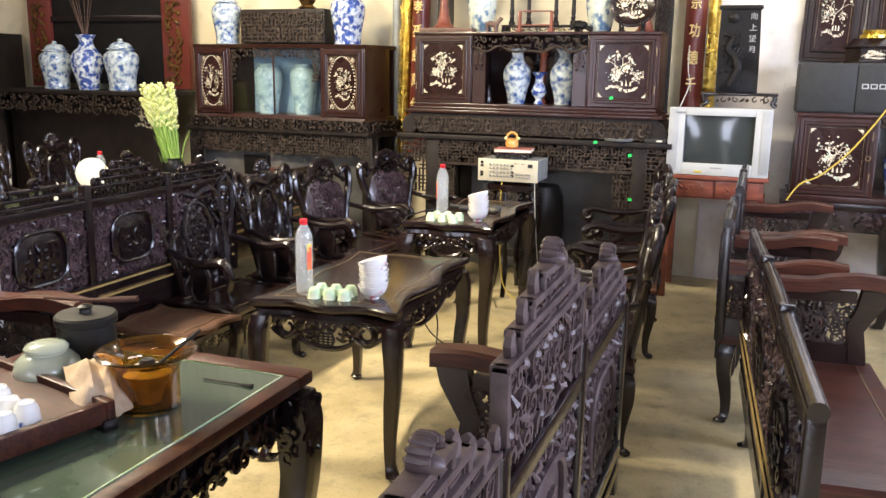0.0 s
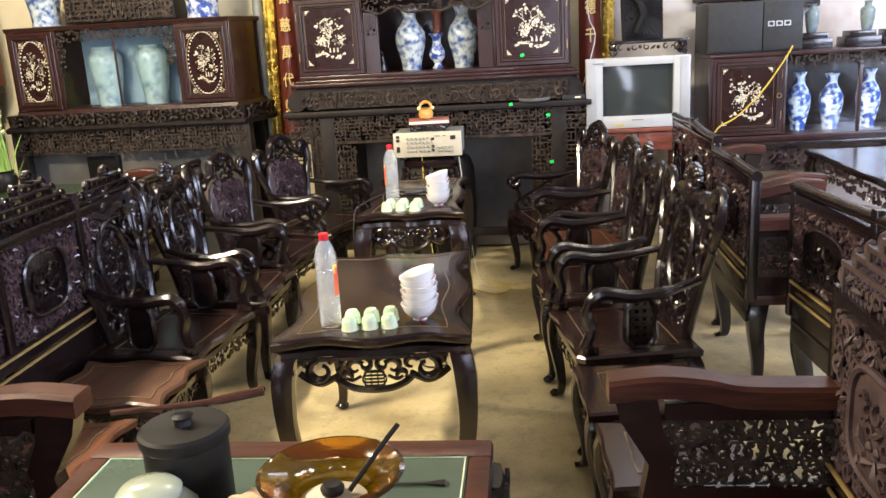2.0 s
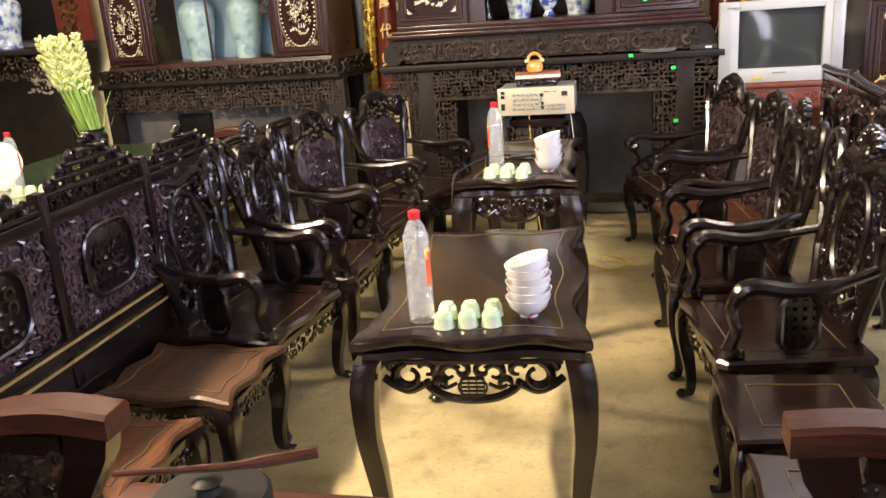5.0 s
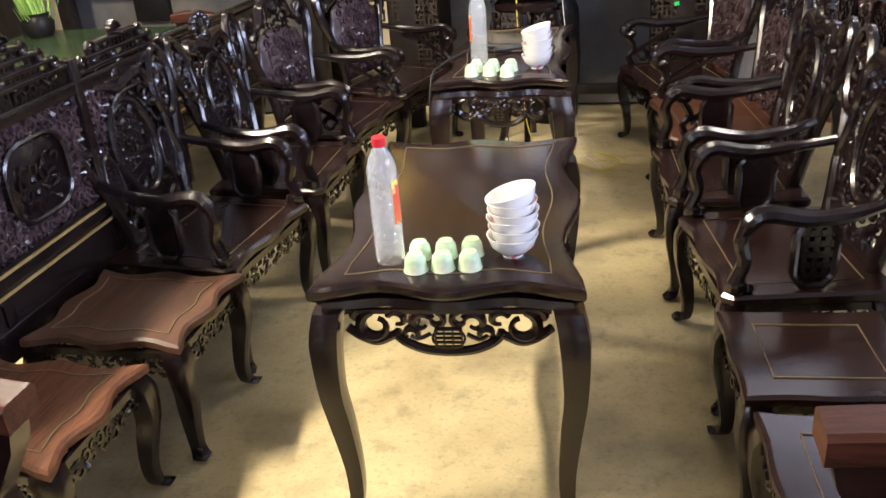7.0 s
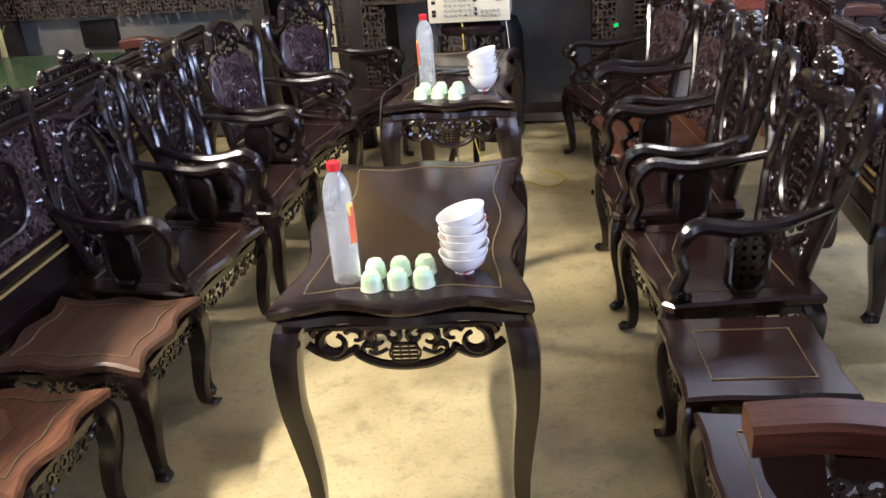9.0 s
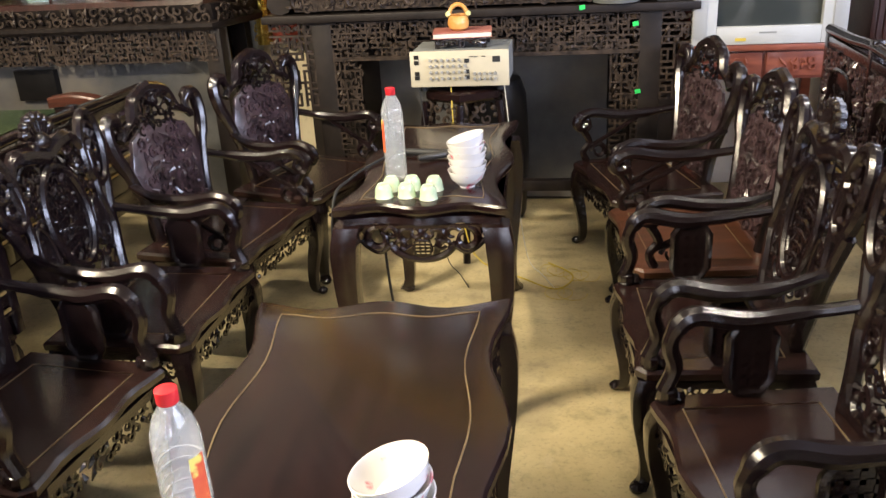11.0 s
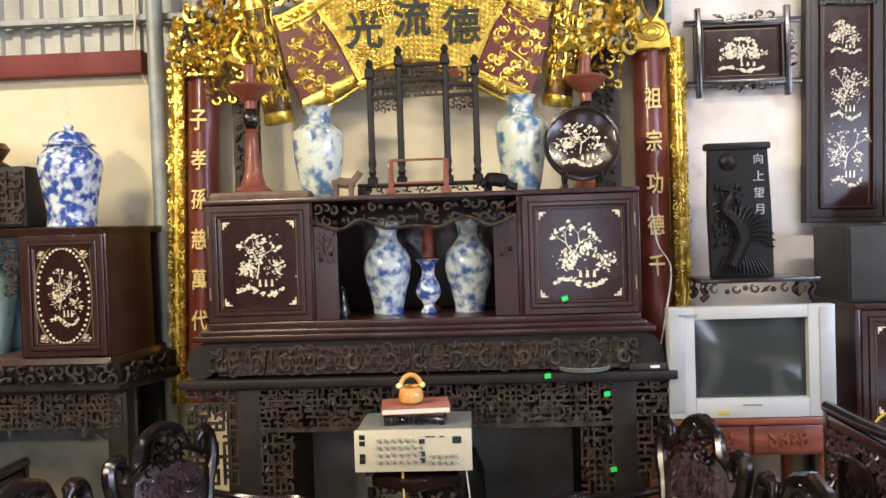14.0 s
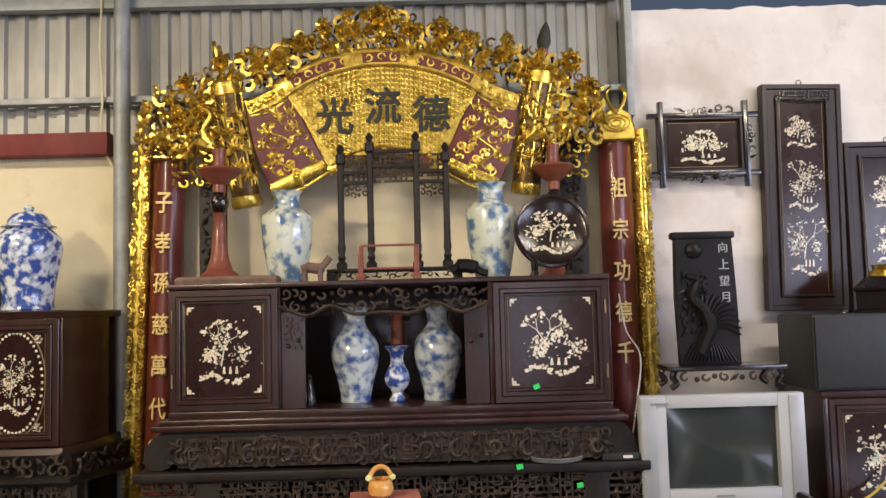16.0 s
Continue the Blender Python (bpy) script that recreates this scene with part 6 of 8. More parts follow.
b = nb()
for x, y, r in ((0.0, 1.10, 0.085), (-0.28, 1.05, 0.05), (0.30, 1.05, 0.055), (0.95, 0.86, 0.07), (-0.52, 0.92, 0.05), (0.60, 0.90, 0.05), (-0.98, 0.80, 0.055), (1.0, 0.62, 0.05), (-1.02, 0.62, 0.06), (-1.1, 0.52, 0.05), (-0.62, 0.86, 0.05), (-0.14, 1.04, 0.06), (0.15, 1.03, 0.06), (-0.40, 0.98, 0.06), (0.43, 0.98, 0.06), (0.78, 0.84, 0.06), (-0.80, 0.90, 0.06), (1.04, 0.74, 0.05), (-0.90, 0.66, 0.05), (0.30, 0.97, 0.045), (-0.27, 0.96, 0.045)):
    blossom(b, FM @ Matrix.Translation((x, y, 0.02)), r, 3)
part("blossom", b, gold, fan, "gilt peony blossoms")
for x0, sg in ((-1.0, 1), (0.86, -1)):
    b = nb()
    carve(b, FM, 0.26, 0.40, 0.046, 0.045, 61, x0 - 0.08, 0.28, None, 0.25, 0.88)
    tube(b, smooth_path([(x0, 0.42, 0.04), (x0 + 0.06 * sg, 0.50, 0.06), (x0 + 0.13 * sg, 0.48, 0.05), (x0 + 0.10 * sg, 0.56, 0.05), (x0 + 0.14 * sg, 0.64, 0.05), (x0 + 0.08 * sg, 0.67, 0.05)], 4), [0.012] * 5 + [0.034] * 6 + [0.016] * 10, 7, FM)
    part("bird_spray", b, gold, fan, "gilt bird among leaves")

# ---- television corner ----
t = thing("tv_stand", "reddish wooden cabinet with carved drawers under the television", "cabinet")
part("top", box(nb(), 0.97, 1.71, 6.40, 6.98, 0.925, 0.955, 0.006), red_wood, t)
part("frame", box(nb(), 1.00, 1.68, 6.44, 6.96, 0.78, 0.925, 0.006), red_wood, t)
for x in (1.01, 1.67):
    for y in (6.46, 6.94):
        part("leg", box(nb(), x - 0.025, x + 0.025, y - 0.025, y + 0.025, 0.0, 0.78, 0.005), red_wood, t)
for x0, x1 in ((1.03, 1.33), (1.35, 1.65)):
    d = part("drawer", box(nb(), x0, x1, 6.424, 6.44, 0.795, 0.915, 0.004), red_wood, t)
    b = nb()
    carve(b, plane((x0 + 0.06, 6.422, 0.825), (1, 0, 0), (0, 0, 1)), x1 - x0 - 0.12, 0.06, 0.04, 0.008, 71)
    part("carving", b, red_wood, d)

tv = thing("television", "silver tube television with dark grey screen", "television")
b = nb()
TX0, TX1, TZ0, TZ1, TY = 0.985, 1.70, 0.957, 1.445, 6.40
for a in ((TX0, TX0 + 0.115, TZ0, TZ1), (TX1 - 0.115, TX1, TZ0, TZ1), (TX0 + 0.115, TX1 - 0.115, TZ1 - 0.055, TZ1), (TX0 + 0.115, TX1 - 0.115, TZ0, TZ0 + 0.085)):
    box(b, a[0], a[1], TY, TY + 0.06, a[2], a[3], 0.005)
part("bezel", b, tv_white, tv)
for x0, x1 in ((TX0 + 0.004, TX0 + 0.068), (TX1 - 0.068, TX1 - 0.004)):
    b = nb()
    box(b, x0, x1, TY - 0.006, TY + 0.004, TZ0 + 0.03, TZ1 - 0.01, 0.003)
    part("speaker_grille", b, tv_silver, tv, "grey speaker strip")
b = nb()
n = 14
g = [[b.verts.new((TX0 + 0.10 + (TX1 - TX0 - 0.20) * i / n, TY + 0.040 - 0.022 * (1 - (2 * i / n - 1) ** 2) * (1 - 0.5 * (2 * j / n - 1) ** 2), TZ0 + 0.075 + (TZ1 - TZ0 - 0.125) * j / n)) for i in range(n + 1)] for j in range(n + 1)]
for j in range(n):
    for i in range(n):
        b.faces.new((g[j][i], g[j][i + 1], g[j + 1][i + 1], g[j + 1][i]))
part("screen", b, tv_glass, tv, "bulging dark glass screen")
b = nb()
o = [(TX0 + 0.02, TZ0), (TX1 - 0.02, TZ0), (TX1 - 0.02, TZ1 - 0.01), (TX0 + 0.02, TZ1 - 0.01)]
slab(b, o, [(-0.06, 0), (-0.20, 0.02), (-0.42, 0.12), (-0.46, 0.13)], plane((0, TY, 0), (1, 0, 0), (0, 0, 1)))
part("housing", b, tv_silver, tv)
b = nb()
bar(b, 1.30, 1.38, TY - 0.002, TY, TZ0 + 0.052, TZ0 + 0.060)
bar(b, 1.03, 1.11, TY - 0.008, TY - 0.006, TZ1 - 0.04, TZ1 - 0.03)
part("badge", b, amp_grey, tv)
b = nb()
bar(b, 1.19, 1.24, TY - 0.004, TY, TZ0 + 0.018, TZ0 + 0.032)
part("sticker", b, yellow_cord, tv, "small yellow sticker")

t = thing("display_stand", "small black carved wooden stand on the television", "stand")
b = nb()
box(b, 1.18, 1.72, 6.60, 6.86, TZ1 + 0.085, TZ1 + 0.108, 0.006)
part("top", b, ebony, t)
b = nb()
carve(b, plane((1.23, 6.61, TZ1 + 0.025), (1, 0, 0), (0, 0, 1)), 0.44, 0.06, 0.045, 0.014, 18)
part("apron", b, carved, t, "carved apron of the stand")
for x in (1.21, 1.69):
    for y in (6.63, 6.83):
        b = nb()
        s = 1 if x > 1.4 else -1
        tube(b, smooth_path([(x, y, TZ1 + 0.09), (x + 0.012 * s, y, TZ1 + 0.06), (x - 0.006 * s, y, TZ1 + 0.03), (x + 0.022 * s, y, TZ1 + 0.008)], 4), 0.015, 7)
        part("leg", b, ebony, t)
pl = thing("carved_plaque", "black carved plaque with a carp, moon and silver characters", "plaque")
b = nb()
PZ = TZ1 + 0.108
o = [(1.275, PZ), (1.570, PZ), (1.563, PZ + 0.33), (1.550, PZ + 0.61), (1.272, PZ + 0.61), (1.265, PZ + 0.33)]
slab(b, o, [(0, 0.0), (0.03, 0), (0.034, 0.004)], plane((0, 6.80, 0), (1, 0, 0), (0, 0, 1)))
box(b, 1.255, 1.565, 6.755, 6.815, PZ + 0.60, PZ + 0.635, 0.012)
part("board", b, black_lacquer, pl)
b = nb()
mp = plane((1.27, 6.766, PZ), (1, 0, 0), (0, 0, 1))
lathe(b, [(0.042, -0.01), (0.040, 0.012), (0.022, 0.026), (0.003, 0.030)], 18, mp @ Matrix.Translation((0.095, 0.545, 0)))
tube(b, smooth_path([(0.05, 0.42, 0.01), (0.10, 0.40, 0.014), (0.07, 0.32, 0.016), (0.12, 0.26, 0.018), (0.15, 0.18, 0.018), (0.13, 0.12, 0.016), (0.10, 0.05, 0.014)], 4), [0.014] * 6 + [0.026] * 8 + [0.034] * 11, 8, mp)
for k in range(11):
    a = radians(8 + 11 * k)
    tube(b, smooth_path([(0.15, 0.16, 0.012), (0.15 + 0.08 * math.cos(a), 0.16 + 0.09 * math.sin(a), 0.02), (0.15 + 0.15 * math.cos(a - 0.3), 0.16 + 0.17 * math.sin(a - 0.3), 0.01)], 4), 0.005, 5, mp)
for k in range(14):
    x = 0.02 + 0.25 * k / 13
    tube(b, smooth_path([(x, 0.01, 0.008), (0.14 + (x - 0.14) * 0.8, 0.05, 0.014), (0.14 + (x - 0.14) * 0.55, 0.10, 0.008)], 3), 0.005, 5, mp)
carve(b, mp, 0.14, 0.30, 0.04, 0.014, 91, 0.02, 0.14)
part("carp", b, black_lacquer, pl, "carved leaping carp and round moon")
for ch, z in (("向", 0.555), ("上", 0.475), ("望", 0.395), ("月", 0.315)):
    lettering("character", ch, 0.048, silver_text, pl, mp @ Matrix.Translation((0.235, z, 0.002)), 0.003, 0.0)

t = thing("set_top_box", "small black set-top box lying beside the altar", "set-top box")
b = nb()
box(b, 0.0, 0.16, 0.0, 0.12, 0.0, 0.03, 0.004)
part("case", b, black_plastic, t)
b = nb()
bar(b, 0.09, 0.13, -0.002, 0.0, 0.008, 0.02)
part("label", b, paper, t, "pale label")
put(t, 0.815, 6.40, 1.177)
b = nb()
tube(b, smooth_path([(1.04, 6.98, 1.9), (1.05, 6.9, 1.72), (1.08, 6.75, 1.60), (1.02, 6.6, 1.40), (0.95, 6.46, 1.21)], 5), 0.004, 5)
tagged(part("cable", b, white_cord), "thin white cable hanging beside the cabinet", "cable")
t = thing("metal_tray", "flat dark metal tray lying on the altar table", "tray")
b = nb()
lathe(b, [(0.10, 0), (0.115, 0.004), (0.125, 0.022), (0.12, 0.024), (0.105, 0.01)], 26)
part("dish", b, amp_grey, t)
put(t, 0.62, 6.46, 1.176)
for x, y, z in ((0.545, 1.497, None), (0.455, 1.165, 6.379), (0.715, 1.075, 6.409), (0.735, 0.74, 6.409)):
    b = nb()
    yy = 6.440 if z is None else z
    q = y
    r = 0.35 if z is None else 0.15
    slab(b, [(-0.014, -0.011), (0.014, -0.011), (0.014, 0.011), (-0.014, 0.011)], [(0, 0), (0.002, 0)], plane((x, yy - 0.004, q), (1, 0, r), (-r, 0, 1)))
    tagged(part("price_tag", b, green_tag), "small bright green sticker on dark wood", "sticker", "green stickers")

# ---- pictures on the white wall ----


def inlaid_picture(name, label, x0, x1, z0, z1, seed, rows, border=0.07, y=7.13, mat_field=doorwood):
    t = thing(name, label, "picture", "inlaid wall panels")
    b = nb()
    for e, w0, d in ((0.0, 0.026, 0.0), (0.026, border - 0.04, -0.010), (border - 0.014, 0.014, 0.006)):
        ring_frame(b, x0 + e, x1 - e, z0 + e, z1 - e, w0, y - 0.03 - d, y + 0.03)
    part("frame", b, frame_wood, t)
    b = nb()
    bar(b, x0 + border, x1 - border, y - 0.012, y + 0.02, z0 + border, z1 - border)
    part("field", b, mat_field, t)
    b = nb()
    w, h = x1 - x0 - 2 * border, z1 - z0 - 2 * border
    m = plane((x0 + border, y - 0.0125, z0 + border), (1, 0, 0), (0, 0, 1))
    for a0, a1 in rows:
        inlay(b, m, w * 0.8, h * (a1 - a0), seed + int(a0 * 10), w * 0.1, h * a0)
    part("inlay", b, pearl, t, "mother-of-pearl flowers and vases")
    b = nb()
    tube(b, [(0.012, 0.012, 0), (w - 0.012, 0.012, 0), (w - 0.012, h - 0.012, 0), (0.012, h - 0.012, 0)], 0.002, 4, m, True)
    part("border_line", b, brass_line, t)
    b = nb()
    tube(b, [(0.5 * (x0 + x1) + 0.014 * math.cos(a), y, z1 + 0.014 + 0.014 * math.sin(a)) for a in [i * math.pi / 6 for i in range(12)]], 0.003, 5, I4, True)
    part("ring", b, black_plastic, t, "iron hanging ring")
    return t


tall = inlaid_picture("wall_picture", "tall dark framed panel inlaid with pearl flowers and vases", -0.21, 0.21, 0.0, 1.20, 202, ((0.74, 0.95), (0.40, 0.74), (0.06, 0.46)), 0.085, 0.0)
b = nb()
for z in (1.135,):
    fret(b, plane((-0.14, -0.035, z - 0.025), (1, 0, 0), (0, 0, 1)), 0.28, 0.05, 0.022, 0.005, 0.006, 4, 0, 0, 0.7)
part("fret", b, ebony, tall)
put(tall, 2.055, 7.13, 1.79, 0, 1.2, 0)
sec = inlaid_picture("wall_picture", "dark framed panel inlaid with a round pearl bouquet", -0.24, 0.24, 0.0, 0.95, 230, ((0.62, 0.92), (0.25, 0.6)), 0.085, 0.0)
put(sec, 2.53, 7.13, 1.72, 0, 0, 0)
pic = inlaid_picture("wall_picture", "dark landscape panel with pearl branches and carved crossing frame", 1.33, 1.80, 2.52, 2.86, 260, ((0.05, 0.95),), 0.04)
b = nb()
for x in (1.34, 1.79):
    box(b, x - 0.014, x + 0.014, 7.085, 7.12, 2.46, 2.92, 0.005)
for z in (2.535, 2.845):
    box(b, 1.27, 1.86, 7.090, 7.125, z - 0.014, z + 0.014, 0.005)
carve(b, plane((1.42, 7.10, 2.845), (1, 0, 0), (0, 0, 1)), 0.30, 0.05, 0.045, 0.016, 5)
carve(b, plane((1.42, 7.10, 2.49), (1, 0, 0), (0, 0, 1)), 0.30, 0.045, 0.045, 0.016, 6)
carve(b, plane((1.80, 7.10, 2.60), (1, 0, 0), (0, 0, 1)), 0.035, 0.20, 0.04, 0.014, 7)
part("outer_frame", b, ebony, pic, "outer frame with crossing ends and carved twigs")
put(pic, -0.018, 0, -0.01)

# ---- cabinet and loudspeaker on the right ----
RC = thing("display_cabinet", "dark cabinet with pearl-inlaid door and glazed vase case", "cabinet")
RY0 = 6.58
part("top_board", box(nb(), 1.86, 4.2, RY0, 7.12, 1.395, 1.425, 0.006), cabwood, RC)
part("bottom_board", box(nb(), 1.84, 4.2, RY0 - 0.02, 7.14, 0.80, 0.84, 0.006), cabwood, RC)
part("back_board", box(nb(), 1.89, 4.17, 7.09, 7.12, 0.84, 1.395, 0.002), cabwood, RC)
for x in (1.86, 2.37, 4.17):
    part("upright", box(nb(), x, x + 0.03, RY0, 7.09, 0.84, 1.395, 0.004), cabwood, RC)
for x in (2.90, 3.40, 3.9):
    part("glazing_bar", box(nb(), x - 0.012, x + 0.012, RY0 + 0.002, RY0 + 0.03, 0.84, 1.395, 0.003), cabwood, RC)
panel_door(RC, 1.885, 2.375, RY0 + 0.004, 0.845, 1.392, 301, "square", "r")
b = nb()
carve(b, plane((2.40, RY0 + 0.0, 1.32), (1, 0, 0), (0, 0, 1)), 1.76, 0.07, 0.045, 0.014, 14)
part("valance", b, carved, RC, "carved valance over the case")
b = nb()
tube(b, [(2.345 + 0.016 * math.cos(a), RY0 - 0.02, 1.12 + 0.016 * math.sin(a)) for a in [i * math.pi / 6 for i in range(12)]], 0.004, 5, I4, True)
part("ring_handle", b, brass_line, RC, "brass ring handle")
for x0, x1 in ((2.40, 2.885), (2.915, 3.385)):
    b = nb()
    bar(b, x0, x1, RY0 + 0.012, RY0 + 0.016, 0.84, 1.395)
    g = part("pane", b, pane_glass, RC, "clear glass pane")
    g.visible_shadow = False
for x, h in ((2.56, 0.42), (2.79, 0.40), (3.05, 0.42), (3.28, 0.40)):
    vase("porcelain_vase", "blue and white vase behind the cabinet's glass", scaled(BALUSTER, 0.085, h), china_dense, x, 6.82, 0.84, "vases in the glazed case", 18)
t = thing("altar_table", "long dark carved table under the glazed cabinet", "table")
b = nb()
box(b, 1.80, 4.3, 6.50, 7.16, 0.745, 0.80, 0.008)
part("tabletop", b, ebony, t)
b = nb()
carve(b, plane((1.84, 6.53, 0.60), (1, 0, 0), (0, 0, 1)), 2.4, 0.14, 0.06, 0.02, 15)
bar(b, 1.84, 4.24, 6.545, 6.56, 0.585, 0.745)
part("apron", b, carved_glint, t, "carved apron")
for x in (1.85, 4.2):
    for y in (6.55, 7.08):
        b = nb()
        box(b, x - 0.04, x + 0.04, y - 0.04, y + 0.04, 0, 0.745, 0.008)
        part("leg", b, ebony, t)
spk = thing("loudspeaker", "black loudspeaker box standing on the cabinet", "loudspeaker")
b = nb()
box(b, 1.84, 2.50, 6.60, 7.0, 1.425, 1.775, 0.012)
part("case", b, black_plastic, spk)
b = nb()
box(b, 1.85, 2.22, 6.588, 6.60, 1.437, 1.763, 0.004)
box(b, 2.226, 2.49, 6.584, 6.60, 1.437, 1.763, 0.004)
part("grille", b, black_plastic, spk)
b = nb()
for i in range(3):
    x = 2.255 + i * 0.055
    bar(b, x, x + 0.044, 6.580, 6.584, 1.598, 1.606)
    bar(b, x, x + 0.044, 6.580, 6.584, 1.626, 1.634)
    bar(b, x, x + 0.008, 6.580, 6.584, 1.606, 1.626)
    bar(b, x + 0.036, x + 0.044, 6.580, 6.584, 1.606, 1.626)
part("badge", b, silver_text, spk, "silver badge of plain bars")
box_t = thing("inlaid_casket", "dark tiered wooden casket with pearl inlay and gilt collar", "casket")
b = nb()
hexa = [(0.19 * math.cos(radians(60 * k)), 0.15 * math.sin(radians(60 * k))) for k in range(6)]
slab(b, hexa, [(0, 0.0), (0.015, 0), (0.02, 0.012), (0.10, 0.012), (0.11, 0.0), (0.12, 0.0), (0.17, 0.06)])
part("body", b, ebony, box_t)
b = nb()
lathe(b, [(0.085, 0.165), (0.10, 0.175), (0.10, 0.195), (0.08, 0.205), (0.085, 0.23)], 18)
part("collar", b, gold, box_t, "gilt collar")
b = nb()
inlay(b, plane((-0.08, -0.121, 0.025), (1, 0, 0), (0, 0, 1)), 0.16, 0.07, 7)
part("inlay", b, pearl, box_t)
put(box_t, 2.32, 6.78, 1.775)
for x in (2.62, 2.95, 3.2):
    t = thing("carved_box", "low stepped dark wooden stand on the cabinet", "stand", "stands on the display cabinet")
    b = nb()
    box(b, -0.12, 0.12, -0.1, 0.1, 0.0, 0.07, 0.006)
    box(b, -0.09, 0.09, -0.08, 0.08, 0.07, 0.11, 0.006)
    part("body", b, ebony, t)
    put(t, x, 6.80, 1.425)
vase("porcelain_vase", "small white porcelain vase with red marks on a stand", scaled(ROULEAU, 0.05, 0.2), celadon, 2.62, 6.80, 1.535, "", 16)
vase("porcelain_vase", "small white porcelain vase with red marks on a stand", scaled(ROULEAU, 0.05, 0.2), celadon, 3.0, 6.80, 1.535, "", 16)
b = nb()
tube(b, smooth_path([(2.42, 6.55, 1.46), (2.36, 6.54, 1.36), (2.22, 6.53, 1.16), (2.05, 6.52, 0.99), (1.92, 6.50, 0.92), (1.84, 6.48, 0.80)], 5), 0.006, 6)
tagged(part("yellow_cable", b, yellow_cord), "yellow cable hanging across the inlaid cabinet", "cable")
t = thing("tea_table", "dark glossy tea table in the far set", "table")
b = nb()
slab(b, serpentine(0.9, 1.5, 0.01, 0.01, 12), [(0.74, 0.02), (0.75, 0), (0.775, 0), (0.785, 0.012)])
part("tabletop", b, ebony, t)
for sx in (-1, 1):
    for sy in (-1, 1):
        b = nb()
        square_tube(b, *cabriole(sx, sy, sx * 0.38, sy * 0.68, 0.74, 0.05))
        part("leg", b, ebony, t)
b = nb()
for s in (-1, 1):
    carve(b, plane((s * 0.41, -0.6, 0.62), (0, 1, 0), (0, 0, 1)), 1.2, 0.11, 0.05, 0.016, 81)
    carve(b, plane((-0.33, s * 0.70, 0.62), (1, 0, 0), (0, 0, 1)), 0.66, 0.11, 0.05, 0.016, 82)
part("apron", b, carved_glint, t)
put(t, 2.87, 5.45, 0)

# ---- cabinet on the left ----
LC = thing("display_cabinet", "dark glazed cabinet with oval pearl-inlaid doors", "cabinet")
LY = 6.60
b = nb()
plan = [(-3.36, LY), (-1.60, LY), (-1.52, 6.98), (-1.52, 7.1), (-3.44, 7.1), (-3.44, 6.98)]
part("top_board", slab(b, plan, [(1.855, 0), (1.885, -0.01), (1.89, 0.0)]), cabwood, LC)
part("bottom_board", slab(nb(), plan, [(1.235, -0.01), (1.262, 0.0), (1.268, 0.012)]), cabwood, LC)
for x in (-3.355, -2.985, -2.035, -1.625):
    part("upright", box(nb(), x, x + 0.022, LY + 0.004, LY + 0.03, 1.268, 1.855, 0.004), cabwood, LC)
part("side_board", slab(nb(), [(-1.615, LY + 0.01), (-1.605, LY + 0.005), (-1.535, 6.97), (-1.55, 6.98)], [(1.268, 0), (1.855, 0)]), cabwood, LC)
part("back_board", box(nb(), -3.42, -1.54, 7.06, 7.08, 1.268, 1.855, 0.002), cabwood, LC)
part("side_board", box(nb(), -3.42, -3.40, LY + 0.2, 7.06, 1.268, 1.855, 0.002), cabwood, LC)
part("glazing_bar", box(nb(), -2.52, -2.505, LY + 0.004, LY + 0.02, 1.268, 1.80, 0.003), cabwood, LC)
b = nb()
bar(b, -2.96, -2.035, 6.98, 6.99, 1.27, 1.85)
part("lining", b, dusty_blue, LC, "bluish back lining behind the glass")
panel_door(LC, -3.345, -2.985, LY, 1.272, 1.852, 401, "oval", False)
panel_door(LC, -2.02, -1.615, LY, 1.272, 1.852, 417, "oval", False)
b = nb()
carve(b, plane((-2.96, LY + 0.0, 1.77), (1, 0, 0), (0, 0, 1)), 0.925, 0.075, 0.04, 0.014, 17)
carve(b, plane((-2.96, LY + 0.0, 1.56), (1, 0, 0), (0, 0, 1)), 0.06, 0.21, 0.04, 0.014, 18)
carve(b, plane((-2.10, LY + 0.0, 1.56), (1, 0, 0), (0, 0, 1)), 0.06, 0.21, 0.04, 0.014, 19)
part("valance", b, carved, LC, "carved valance over the glass")
for x0, x1 in ((-2.955, -2.52), (-2.505, -2.04)):
    b = nb()
    bar(b, x0, x1, LY + 0.012, LY + 0.016, 1.27, 1.80)
    g = part("pane", b, pane_glass, LC, "dusty glass pane")
    g.visible_shadow = False
for x in (-2.70, -2.32):
    vase("porcelain_vase", "pale celadon vase standing behind the cabinet's glass", [(0.085, 0), (0.09, 0.02), (0.10, 0.12), (0.125, 0.28), (0.13, 0.36), (0.11, 0.40), (0.09, 0.42), (0.095, 0.45), (0.07, 0.45)], celadon, x, 6.82, 1.268, "pair of celadon vases", 22)
LB = thing("altar_table", "dusty black carved table under the glazed cabinet", "altar table")
b = nb()
slab(b, [(-3.46, LY - 0.03), (-1.55, LY - 0.03), (-1.44, 6.95), (-1.44, 7.12), (-3.5, 7.12), (-3.5, 6.95)], [(1.10, 0.0), (1.115, -0.012), (1.135, -0.012), (1.14, 0.0), (1.15, 0.04), (1.235, 0.02)])
part("tabletop", b, ebony_dusty, LB)
b = nb()
carve(b, plane((-3.42, LY - 0.012, 1.145), (1, 0, 0), (0, 0, 1)), 1.86, 0.085, 0.05, 0.022, 24)
carve(b, plane((-1.545, LY + 0.0, 1.145), (0.1, 0.32, 0), (0, 0, 1)), 0.34, 0.085, 0.05, 0.018, 25)
part("upper_carving", b, carved, LB, "carved leaf frieze")
b = nb()
